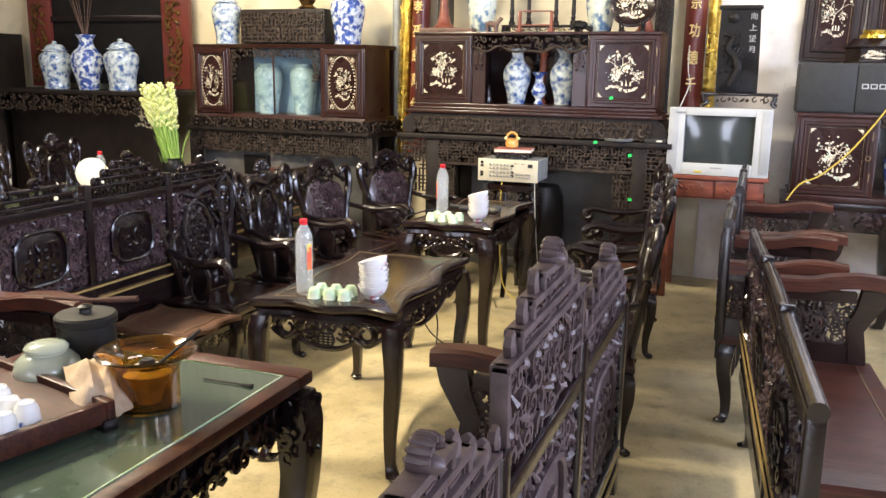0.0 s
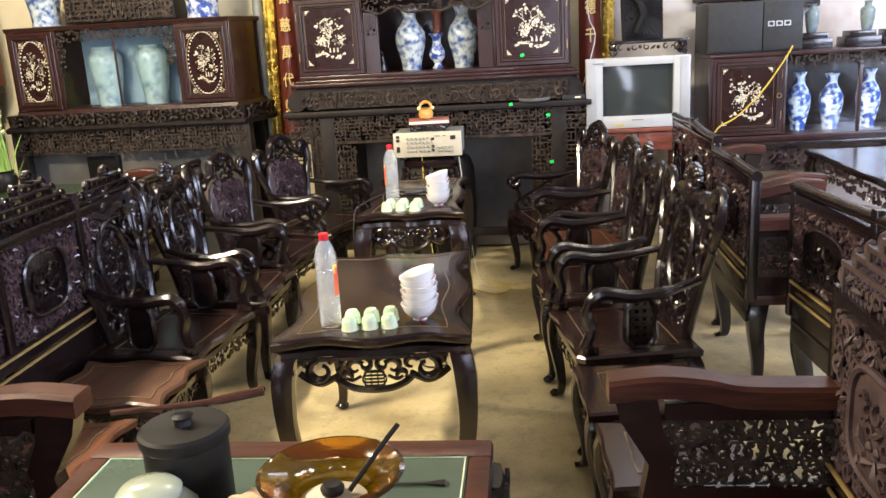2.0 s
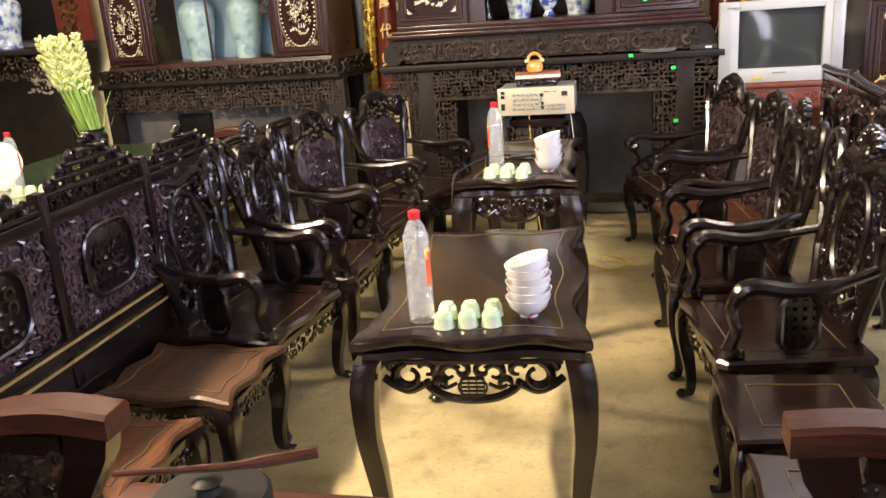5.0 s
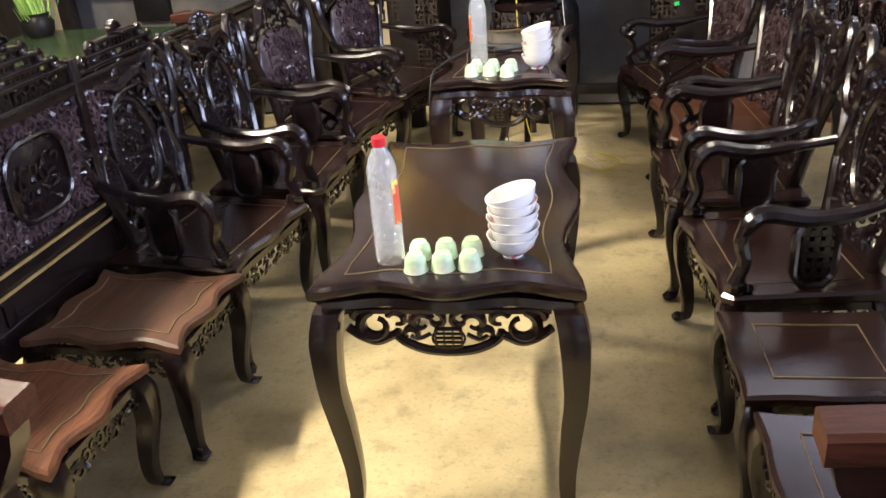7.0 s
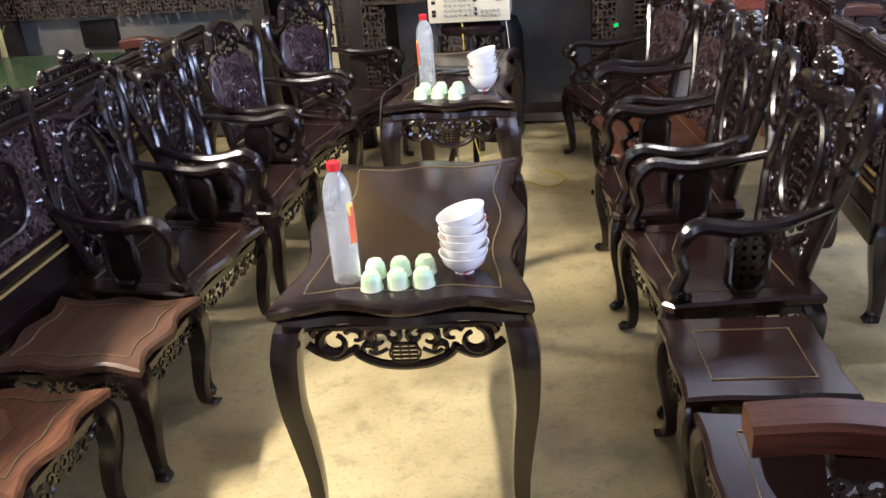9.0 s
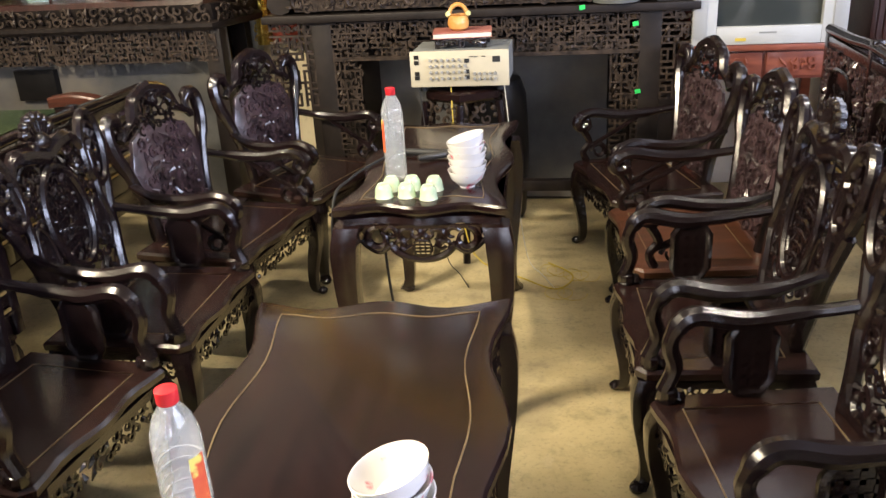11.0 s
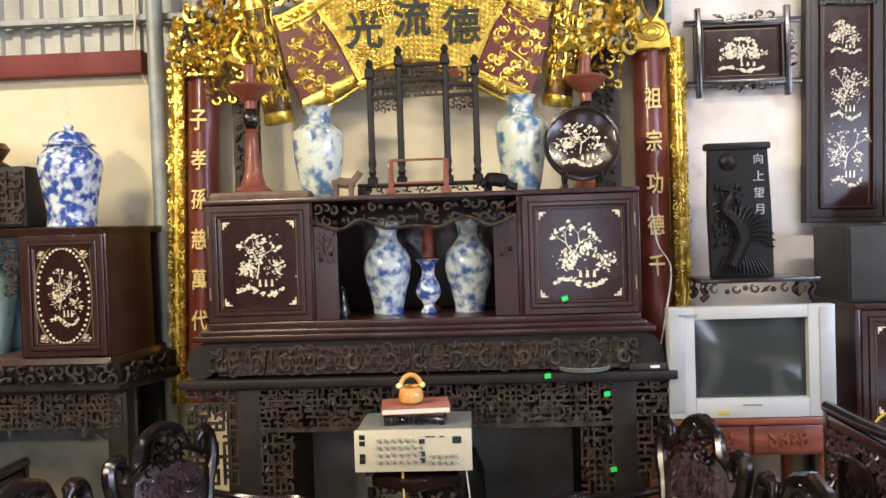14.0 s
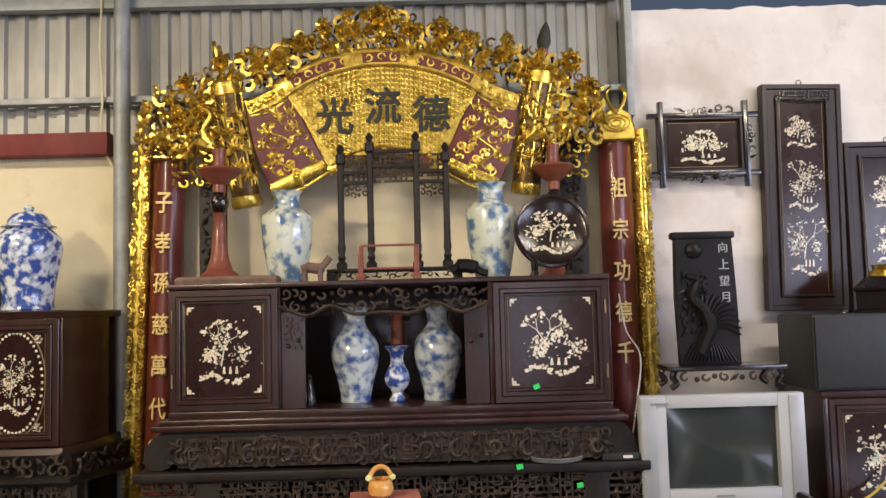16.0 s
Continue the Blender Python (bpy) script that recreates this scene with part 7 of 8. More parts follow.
m = plane((-3.42, LY + 0.005, 0.93), (1, 0, 0), (0, 0, 1))
fret(b, m, 1.86, 0.165, 0.028, 0.010, 0.02, 26, 0, 0, 0.66)
carve(b, m, 1.86, 0.165, 0.055, 0.022, 27)
part("apron", b, carved, LB, "dusty key-fret apron")
b = nb()
box(b, -3.40, -1.56, 6.75, 6.78, 0.02, 1.09, 0.004)
part("back_board", b, grey_board, LB)
for x in (-3.40, -1.58):
    for y in (LY + 0.04, 7.02):
        b = nb()
        box(b, x - 0.05, x + 0.05, y - 0.045, y + 0.045, 0, 1.10, 0.008)
        part("leg", b, ebony_dusty, LB)
# solid black block on the board, its colour standing for a hollow's shade
b = nb()
box(b, -2.92, -2.66, 6.70, 6.75, 0.70, 0.88, 0.004)
part("recess_shade", b, black_lacquer, LB)
vase("temple_jar", "large blue and white lidded temple jar with deer painting", scaled(TEMPLE, 0.155, 0.45), china_dense, -1.86, 6.80, 1.89, "temple jars on the cabinet", 28, scaled(TEMPLE_LID, 0.155, 0.45))
vase("temple_jar", "large blue and white lidded temple jar beside a carved box", scaled(TEMPLE, 0.14, 0.42), china, -3.12, 6.80, 1.89, "temple jars on the cabinet", 28, scaled(TEMPLE_LID, 0.14, 0.42))
t = thing("carved_chest", "dark carved wooden chest with fret panels on the cabinet", "chest")
b = nb()
box(b, -2.92, -2.05, 6.72, 7.0, 1.90, 2.20, 0.008)
part("body", b, ebony_dusty, t)
b = nb()
m = plane((-2.90, 6.72, 1.92), (1, 0, 0), (0, 0, 1))
fret(b, m, 0.83, 0.25, 0.036, 0.012, 0.016, 28, 0, 0, 0.75)
carve(b, m, 0.83, 0.25, 0.06, 0.016, 29)
part("front", b, carved, t, "fret-carved front")
b = nb()
lathe(b, [(0.05, 2.20), (0.09, 2.215), (0.05, 2.24), (0.09, 2.30), (0.07, 2.33)], 16, Matrix.Translation((-2.30, 6.86, 0)))
tagged(part("bronze_censer", b, gold_dark), "small dull bronze censer on the carved chest", "censer")

# ---- far left shelf with jars and frame ----
t = thing("altar_table", "dark carved altar table carrying three blue and white jars", "altar table")
b = nb()
box(b, -5.9, -3.72, 6.50, 7.05, 1.40, 1.44, 0.008)
part("tabletop", b, ebony_dusty, t)
b = nb()
box(b, -5.85, -3.78, 6.75, 6.78, 0.1, 1.40, 0.004)
part("back_board", b, ebony_dusty, t)
b = nb()
m = plane((-5.85, 6.53, 1.22), (1, 0, 0), (0, 0, 1))
carve(b, m, 2.05, 0.18, 0.06, 0.022, 52)
part("apron", b, carved, t)
b = nb()
inlay(b, plane((-4.25, 6.742, 1.06), (1, 0, 0), (0, 0, 1)), 0.34, 0.30, 15)
part("inlay", b, pearl, t, "patch of pearl inlay")
for x in (-5.84, -3.78):
    b = nb()
    box(b, x - 0.05, x + 0.05, 6.53, 6.62, 0, 1.40, 0.008)
    part("leg", b, ebony_dusty, t)
vase("temple_jar", "blue and white lidded jar on the dark altar table", scaled(TEMPLE, 0.16, 0.42), china, -5.17, 6.74, 1.44, "jars on the far altar table", 24, scaled(TEMPLE_LID, 0.16, 0.42))
vase("porcelain_vase", "blue and white vase holding dry incense twigs", scaled(BALUSTER, 0.16, 0.54), china_dense, -4.76, 6.74, 1.44, "jars on the far altar table", 24)
vase("temple_jar", "blue and white lidded jar on the dark altar table", scaled(TEMPLE, 0.17, 0.44), china, -4.33, 6.74, 1.44, "jars on the far altar table", 24, scaled(TEMPLE_LID, 0.17, 0.44))
t = thing("incense_twigs", "bundle of thin dry brown incense twigs", "twigs")
rr = random.Random(5)
for k in range(9):
    b = nb()
    a, l = rr.uniform(0, 6.28), rr.uniform(0.05, 0.16)
    tube(b, [(-4.76, 6.74, 1.9), (-4.76 + l * math.cos(a), 6.74 + l * math.sin(a), 2.35)], [0.004, 0.002], 4)
    part("twig", b, stone, t)
t = thing("picture_frame", "large red and gilt carved frame round a dark picture", "frame")
for x0, x1, z0, z1 in ((-5.75, -5.45, 1.46, 2.6), (-4.02, -3.70, 1.46, 2.6)):
    b = nb()
    box(b, x0, x1, 6.98, 7.05, z0, z1, 0.01)
    p = part("side_board", b, lacquer, t)
    b = nb()
    carve(b, plane((x0 + 0.05, 6.978, z0 + 0.05), (1, 0, 0), (0, 0, 1)), 0.2, 1.0, 0.09, 0.016, 66)
    part("gilding", b, gold_dark, p, "worn gilt dragons")
b = nb()
bar(b, -5.45, -4.02, 7.02, 7.06, 1.5, 2.55)
part("picture", b, black_lacquer, t)
b = nb()
for a in ((-5.45, -4.02, 2.12, 2.18), (-5.45, -4.02, 2.5, 2.56)):
    box(b, a[0], a[1], 6.99, 7.02, a[2], a[3], 0.006)
part("rail", b, ebony, t)
t = thing("tall_cabinet", "tall dark wooden cabinet in the far corner", "cabinet")
b = nb()
box(b, -6.9, -5.98, 6.3, 7.1, 0.0, 2.0, 0.01)
part("body", b, ebony_dusty, t)

# ---- things on the tea tables ----
cup_green = material("cup_green", (0.38, 0.58, 0.34), (0.66, 0.76, 0.54), 0.15, scale=9, coat=0.5, spots=((0.80, 0.82, 0.58), 9.0, 0.48, 0.66))
bowl_white = material("bowl_white", (0.80, 0.78, 0.76), (0.84, 0.82, 0.80), 0.12, scale=5, coat=0.5, spots=((0.66, 0.16, 0.20), 17.0, 0.60, 0.66))
cup_white = material("cup_white", (0.80, 0.80, 0.78), (0.84, 0.84, 0.82), 0.12, scale=5, coat=0.5, spots=((0.05, 0.12, 0.42), 16.0, 0.62, 0.66))
clear_plastic = material("clear_plastic", (0.90, 0.93, 0.93), (0.97, 0.98, 0.98), 0.03, trans=0.93, ior=1.3, rough2=0.08)
cap_red = material("cap_red", (0.62, 0.02, 0.03), (0.70, 0.03, 0.04), 0.35)
label_red = material("label_red", (0.62, 0.07, 0.04), (0.72, 0.16, 0.05), 0.4, scale=20, spots=((0.78, 0.66, 0.16), 26.0, 0.52, 0.58))
amber_glass = material("amber_glass", (0.58, 0.26, 0.014), (0.70, 0.36, 0.03), 0.03, trans=0.97, ior=1.5, rough2=0.08, coat=0.5)
ash = material("ash", (0.36, 0.32, 0.26), (0.62, 0.56, 0.46), 0.9, scale=20, bump=0.4)
grey_metal = material("grey_metal", (0.045, 0.044, 0.040), (0.09, 0.085, 0.078), 0.30, metal=0.5, scale=10)
dark_tin = material("dark_tin", (0.008, 0.007, 0.0065), (0.017, 0.0145, 0.013), 0.42, scale=10)
dark_tin.node_tree.nodes["Principled BSDF"].inputs["Specular IOR Level"].default_value = 0.3
jar_glaze = material("jar_glaze", (0.33, 0.37, 0.29), (0.42, 0.46, 0.37), 0.14, scale=5, coat=0.5)
rag_cloth = material("rag_cloth", (0.42, 0.31, 0.21), (0.60, 0.48, 0.36), 0.95, scale=20, bump=0.5)
table_glass = material("table_glass", (0.050, 0.078, 0.056), (0.080, 0.112, 0.080), 0.04, scale=3, coat=0.8, rough2=0.09)
green_cloth = material("green_cloth", (0.028, 0.050, 0.026), (0.05, 0.075, 0.035), 0.12, scale=4, coat=0.5, rough2=0.25)
stem_green = material("stem_green", (0.20, 0.36, 0.06), (0.36, 0.52, 0.13), 0.5, scale=12)
bud_yellow = material("bud_yellow", (0.58, 0.62, 0.20), (0.78, 0.80, 0.44), 0.6, scale=20)
led_green = material("led_green", (0.02, 0.6, 0.1), (0.02, 0.6, 0.1), 0.4)


def water_bottle(x, y, z, turn, h=0.325):
    t = thing("water_bottle", "clear ribbed plastic bottle with red cap and red label", "bottle", "water bottles")
    b = nb()
    r = 0.037
    prof = [(r * 0.8, 0), (r * 0.96, 0.006)]
    for i in range(11):
        z0 = 0.012 + i * 0.0195
        prof += [(r, z0), (r, z0 + 0.013), (r * 0.955, z0 + 0.0165)]
    prof += [(r, 0.232), (r * 0.97, 0.25), (r * 0.75, 0.278), (r * 0.42, 0.298), (r * 0.38, 0.305)]
    prof = [(a, c * h / 0.325) for a, c in prof]
    lathe(b, prof + [(a * 0.94, max(0.004, c - 0.001)) for a, c in reversed(prof)], 24, I4, False)
    part("bottle", b, clear_plastic, t, "ribbed clear plastic").visible_shadow = False
    b = nb()
    lathe(b, [(0.015, h - 0.024), (0.0165, h - 0.022), (0.0165, h - 0.002), (0.013, h)], 18)
    part("cap", b, cap_red, t, "red screw cap")
    b = nb()
    n = 10
    vs = [[b.verts.new((r * 1.015 * math.cos(radians(-20 + 40 * i / n)), r * 1.015 * math.sin(radians(-20 + 40 * i / n)), zz)) for i in range(n + 1)] for zz in (h * 0.34, h * 0.68)]
    for i in range(n):
        b.faces.new((vs[0][i], vs[0][i + 1], vs[1][i + 1], vs[1][i]))
    part("label", b, label_red, t, "red and yellow paper label")
    put(t, x, y, z, 0, 0, turn)


DOME = [(0.034, 0), (0.0355, 0.002), (0.0335, 0.008), (0.0320, 0.020), (0.0305, 0.034), (0.0275, 0.043), (0.0230, 0.0485), (0.0215, 0.0500), (0.0210, 0.0530), (0.0185, 0.0535), (0.0170, 0.0505), (0.002, 0.0495)]
CUP = [(0.018, 0), (0.019, 0.004), (0.026, 0.012), (0.031, 0.034), (0.0335, 0.052), (0.031, 0.052), (0.027, 0.03), (0.02, 0.014)]


def cups_down(places, z, mat, group, label, k=1.0, tiny=None):
    for i, (x, y) in enumerate(places):
        b = nb()
        lathe(b, [(a * k, c * k) for a, c in DOME], 22)
        c = tagged(part("tea_cup", b, mat), label, "cup", group)
        c.location = (x, y, z)


def bowl_stack(x, y, z, n, turn):
    t = thing("bowl_stack", "stack of white rice bowls with red flowers, the top one tilted", "bowls")
    prof = [(0.026, 0), (0.027, 0.007), (0.034, 0.010), (0.054, 0.030), (0.062, 0.052), (0.064, 0.058), (0.0615, 0.058), (0.056, 0.045), (0.035, 0.018), (0.01, 0.014)]
    for i in range(n):
        b = nb()
        m = Matrix.Translation((0.004 * (i % 2), 0.003 * (i % 3), 0.0225 * i))
        if i == n - 1:
            m = Matrix.Translation((0.014, 0, 0.0225 * i + 0.001)) @ Matrix.Rotation(radians(-16), 4, "Y")
        lathe(b, prof, 28, m)
        part("bowl", b, bowl_white, t)
    put(t, x, y, z, 0, 0, turn)


T1, T2 = 0.7355, 0.7955
water_bottle(-0.135, 3.035, T1, -22)
cups_down([(-0.060, 2.985), (0.005, 2.997), (0.070, 3.006), (-0.064, 3.055), (0.000, 3.066), (0.064, 3.078)], T1, cup_green, "green tea cups upside down", "small pale green tea cup turned upside down on the table", 0.86)
bowl_stack(0.165, 3.085, T1, 6, 0)
water_bottle(-0.175, 4.78, T2, -150)
cups_down([(-0.185, 4.615), (-0.110, 4.62), (-0.035, 4.60), (-0.175, 4.69), (-0.105, 4.695), (-0.03, 4.69)], T2, cup_green, "green tea cups upside down", "small pale green tea cup turned upside down on the table", 0.88)
bowl_stack(0.075, 4.73, T2, 6, 0)
for (x0, y0), (x1, y1), dark in (((-0.24, 5.10), (0.13, 5.02), True), ((-0.14, 5.00), (0.10, 5.14), False)):
    t = thing("microphone", "black and silver handheld microphone lying behind the bowls", "microphone", "microphones")
    d = Vector((x1 - x0, y1 - y0, 0))
    rot = Matrix.Translation((x0, y0, T2 + 0.018)) @ d.to_track_quat("Z", "Y").to_matrix().to_4x4()
    L = d.length
    b = nb()
    lathe(b, [(0.010, 0), (0.012, 0.01), (0.015, L * 0.55), (0.017, L * 0.78)], 14, rot)
    part("handle", b, black_plastic if dark else grey_metal, t)
    b = nb()
    lathe(b, [(0.018, L * 0.78), (0.018, L * 0.82), (0.024, L * 0.86), (0.024, L * 0.92), (0.016, L * 0.98), (0.004, L)], 14, rot)
    part("head", b, grey_metal, t, "silver mesh head")
b = nb()
tube(b, smooth_path([(-0.24, 5.10, T2 + 0.016), (-0.30, 4.98, T2 + 0.008), (-0.345, 4.80, T2 + 0.006), (-0.36, 4.62, T2 - 0.02), (-0.36, 4.60, 0.5), (-0.24, 4.66, 0.14), (-0.16, 4.72, 0.01), (-0.05, 4.64, 0.008), (0.06, 4.52, 0.008), (0.10, 4.42, 0.008), (0.0, 4.40, 0.008), (-0.06, 4.56, 0.008), (0.0, 4.72, 0.02)], 6), 0.005, 5)
tagged(part("microphone_cable", b, black_cord), "thin black cable looping down to the floor", "cable")
b = nb()
tube(b, smooth_path([(-0.20, 4.62, 0.66), (-0.19, 4.64, 0.4), (-0.15, 4.66, 0.15), (-0.13, 4.60, 0.01), (-0.04, 4.52, 0.008), (0.06, 4.60, 0.008), (0.02, 4.76, 0.012)], 6), 0.005, 5)
tagged(part("microphone_cable", b, black_cord), "thin black cable looping down to the floor", "cable")

# ---- amplifier on its stand ----
t = thing("plant_stand", "dark six-sided carved wooden stand behind the tea table", "stand")
SX, SY = -0.105, 6.10
b = nb()
hexa = [(SX + 0.20 * math.cos(radians(30 + 60 * k)), SY + 0.20 * math.sin(radians(30 + 60 * k))) for k in range(6)]
slab(b, hexa, [(0.80, 0.02), (0.815, 0.0), (0.845, 0.0), (0.855, 0.014)])
part("top", b, rosewood, t)
b = nb()
for k in range(6):
    p, q = Vector((*hexa[k], 0.70)), Vector((*hexa[(k + 1) % 6], 0.70))
    carve(b, plane(p, q - p, (0, 0, 1)), (q - p).length, 0.10, 0.045, 0.014, 60 + k)
part("apron", b, carved, t, "carved frieze under the top")
for k in range(6):
    b = nb()
    x, y = hexa[k]
    dx, dy = (x - SX) / 0.2, (y - SY) / 0.2
    tube(b, smooth_path([(x, y, 0.80), (x + dx * 0.02, y + dy * 0.02, 0.55), (x - dx * 0.05, y - dy * 0.05, 0.25), (x, y, 0.0)], 4), 0.020, 7)
    part("leg", b, ebony, t)
amp = thing("amplifier", "beige karaoke amplifier with rows of silver knobs", "amplifier")
AX0, AX1, AY0, AY1, AZ0, AZ1 = -0.335, 0.125, 5.94, 6.27, 0.885, 1.045
b = nb()
box(b, AX0 + 0.006, AX1 - 0.006, AY0 + 0.012, AY1, AZ0, AZ1 - 0.004, 0.004)
part("case", b, amp_grey, amp, "grey metal case")
b = nb()
box(b, AX0, AX1, AY0, AY0 + 0.014, AZ0 - 0.004, AZ1, 0.003)
part("front_panel", b, amp_beige, amp, "champagne-coloured front panel")
for x in (AX0 + 0.05, AX1 - 0.05):
    for y in (AY0 + 0.05, AY1 - 0.05):
        b = nb()
        lathe(b, [(0.018, 0.8555), (0.018, AZ0)], 10, Matrix.Translation((x, y, 0)))
        part("foot", b, black_plastic, amp)
knob = nb()
lathe(knob, [(0.0075, 0), (0.0075, 0.006), (0.0055, 0.014), (0.001, 0.014)], 10, plane((0, 0, 0), (1, 0, 0), (0, 0, 1)))
k0 = None
spots = [(0.095 + 0.027 * i, 0.120 - 0.028 * j) for j in range(4) for i in range(7 if j else 6)] + [(0.30 + 0.024 * i, 0.055 - 0.024 * j) for j in range(2) for i in range(5)]
for x, z in spots:
    if k0 is None:
        k0 = part("knob", knob, silver_text, amp, "silver turning knob")
        ob = k0
    else:
        ob = new("knob", k0.data)
        ob.parent = amp
    ob.location = (AX0 + x, AY0 - 0.0005, AZ0 + z)
b = nb()
bar(b, AX1 - 0.075, AX1 - 0.040, AY0 - 0.003, AY0, AZ1 - 0.055, AZ1 - 0.028)
part("display", b, black_plastic, amp, "small black display")
b = nb()
for x, z in ((0.255, 0.105), (0.255, 0.03), (0.255, 0.056)):
    bar(b, AX0 + x, AX0 + x + 0.022, AY0 - 0.003, AY0, AZ0 + z, AZ0 + z + 0.018)
for x in (0.28, 0.30, 0.335):
    bar(b, AX0 + x, AX0 + x + 0.018, AY0 - 0.002, AY0, AZ0 + 0.130, AZ0 + 0.134)
part("button", b, black_plastic, amp, "black buttons and print")
b = nb()
for z in (0.125, 0.10, 0.05, 0.03):
    bar(b, AX0 + 0.020, AX0 + 0.042, AY0 - 0.003, AY0, AZ0 + z, AZ0 + z + 0.018)
part("socket", b, dark_tin, amp, "dark socket")
t = thing("small_plinth", "small dark scalloped wooden plinth under a book", "plinth")
b = nb()
box(b, -0.23, 0.02, 6.02, 6.20, AZ1 + 0.03, AZ1 + 0.045, 0.004)
carve(b, plane((-0.22, 6.024, AZ1 + 0.005), (1, 0, 0), (0, 0, 1)), 0.23, 0.03, 0.03, 0.008, 2)
for x in (-0.215, 0.005):
    for y in (6.035, 6.185):
        box(b, x - 0.012, x + 0.012, y - 0.012, y + 0.012, AZ1 - 0.003, AZ1 + 0.03, 0.003)
part("body", b, ebony, t)
t = thing("book", "red-covered book lying flat under a small pot", "book")
b = nb()
box(b, -0.135, 0.135, -0.095, 0.095, 0.002, 0.022, 0.001)
part("page_block", b, paper, t, "pale page block")
b = nb()
box(b, -0.138, 0.138, -0.098, 0.098, 0.022, 0.026, 0.001)
box(b, -0.138, 0.138, -0.098, 0.098, 0.0, 0.002, 0.0)
part("cover", b, book_red, t)
put(t, -0.105, 6.11, AZ1 + 0.045, 0, 0, 6)
t = thing("clay_pot", "small glazed orange basket-shaped pot with arched handle", "pot")
b = nb()
lathe(b, [(0.030, 0), (0.046, 0.012), (0.052, 0.035), (0.046, 0.058), (0.036, 0.068), (0.040, 0.074), (0.034, 0.074), (0.03, 0.06)], 20)
part("body", b, amber_glaze, t)
b = nb()
tube(b, [(0.042 * math.cos(a), 0, 0.066 + 0.052 * math.sin(a)) for a in [i * math.pi / 12 for i in range(13)]], 0.010, 7)
part("handle", b, amber_glaze, t)
b = nb()
for s in (-1, 1):
    lathe(b, [(0.003, -0.014), (0.014, -0.006), (0.014, 0.006), (0.003, 0.014)], 8, Matrix.Translation((s * 0.046, 0, 0.075)))
part("flower", b, bud_yellow, t)
put(t, -0.12, 6.09, AZ1 + 0.071, 0, 0, 10)
b = nb()
tube(b, smooth_path([(-0.15, 5.96, 0.88), (-0.14, 5.90, 0.75), (-0.12, 5.84, 0.45), (-0.05, 5.78, 0.1), (0.2, 5.7, 0.008), (0.35, 5.6, 0.008), (0.42, 5.75, 0.008), (0.3, 5.9, 0.008)], 5), 0.004, 5)
tagged(part("yellow_cable", b, yellow_cord), "yellow cable hanging from the amplifier", "cable")
for x0, mt, nm in ((0.10, white_cord, "thin pale cable hanging from the amplifier to the floor"), (-0.30, black_cord, "thin black cable hanging from the amplifier")):
    b = nb()
    tube(b, smooth_path([(x0, 5.96, 0.88), (x0 + 0.02, 5.92, 0.7), (x0 + 0.05, 5.90, 0.4), (x0 + 0.10, 5.86, 0.06), (x0 + 0.18, 5.75, 0.008), (x0 + 0.24, 5.6, 0.008)], 5), 0.0025, 5)
    tagged(part("cable", b, mt), nm, "cable")
b = nb()
for k, (cx, cy) in enumerate(((0.33, 5.55), (0.40, 5.75), (0.28, 5.80))):
    rr = random.Random(k)
    tube(b, [(cx + (0.05 + 0.012 * math.sin(a * 0.7 + k)) * math.cos(a) + 0.008 * a, cy + (0.07 + 0.02 * math.cos(a * 0.45)) * math.sin(a), 0.005 + 0.0006 * a) for a in [i * 0.5 for i in range(26)]], 0.0013, 5)
tagged(part("cable_tangle", b, yellow_cord), "tangle of thin yellow cables on the floor", "cable")
t = thing("round_stool", "dark drum-shaped item standing behind the amplifier stand", "stool")
b = nb()
lathe(b, [(0.16, 0), (0.17, 0.03), (0.19, 0.4), (0.18, 0.70), (0.15, 0.78)], 24)
part("body", b, black_lacquer, t)
put(t, -0.02, 6.62, 0)

# ---- glass-topped tea table where the walk begins ----
nt = thing("tea_table", "carved tea table with a greenish glass top and tea things", "table")
NX0, NX1, NY0, NY1, NZ = -0.46, 0.45, 0.85, 2.08, 0.80
b = nb()
for a in ((NX0, NX1, NY0, NY0 + 0.075), (NX0, NX1, NY1 - 0.075, NY1), (NX0, NX0 + 0.05, NY0 + 0.075, NY1 - 0.075), (NX1 - 0.05, NX1, NY0 + 0.075, NY1 - 0.075)):
    box(b, a[0], a[1], a[2], a[3], NZ - 0.04, NZ, 0.010)
part("top_frame", b, armwood, nt, "reddish-brown frame round the glass")
b = nb()
bar(b, NX0 + 0.05, NX1 - 0.05, NY0 + 0.075, NY1 - 0.075, NZ - 0.03, NZ - 0.003)
part("glass_top", b, table_glass, nt, "greenish glossy glass top")
b = nb()
tube(b, [(NX0 + 0.056, NY0 + 0.081, NZ - 0.002), (NX1 - 0.056, NY0 + 0.081, NZ - 0.002), (NX1 - 0.056, NY1 - 0.081, NZ - 0.002), (NX0 + 0.056, NY1 - 0.081, NZ - 0.002)], 0.003, 4, I4, True)
part("glass_edge", b, cup_green, nt, "pale green polished glass edge")
for sx, x in ((-1, NX0 + 0.07), (1, NX1 - 0.035)):
    for sy, y in ((-1, NY0 + 0.07), (1, NY1 - 0.07)):
        b = nb()
        square_tube(b, *cabriole(sx, sy, x, y, NZ - 0.05, 0.050))
        carve(b, plane((x + 0.058, y - 0.05, NZ - 0.25), (0, 1, 0), (0, 0, 1)), 0.10, 0.20, 0.045, 0.018, 6)
        carve(b, plane((x - 0.05, y - 0.055, NZ - 0.25), (1, 0, 0), (0, 0, 1)), 0.10, 0.20, 0.045, 0.018, 7)
        part("leg", b, ebony, nt)
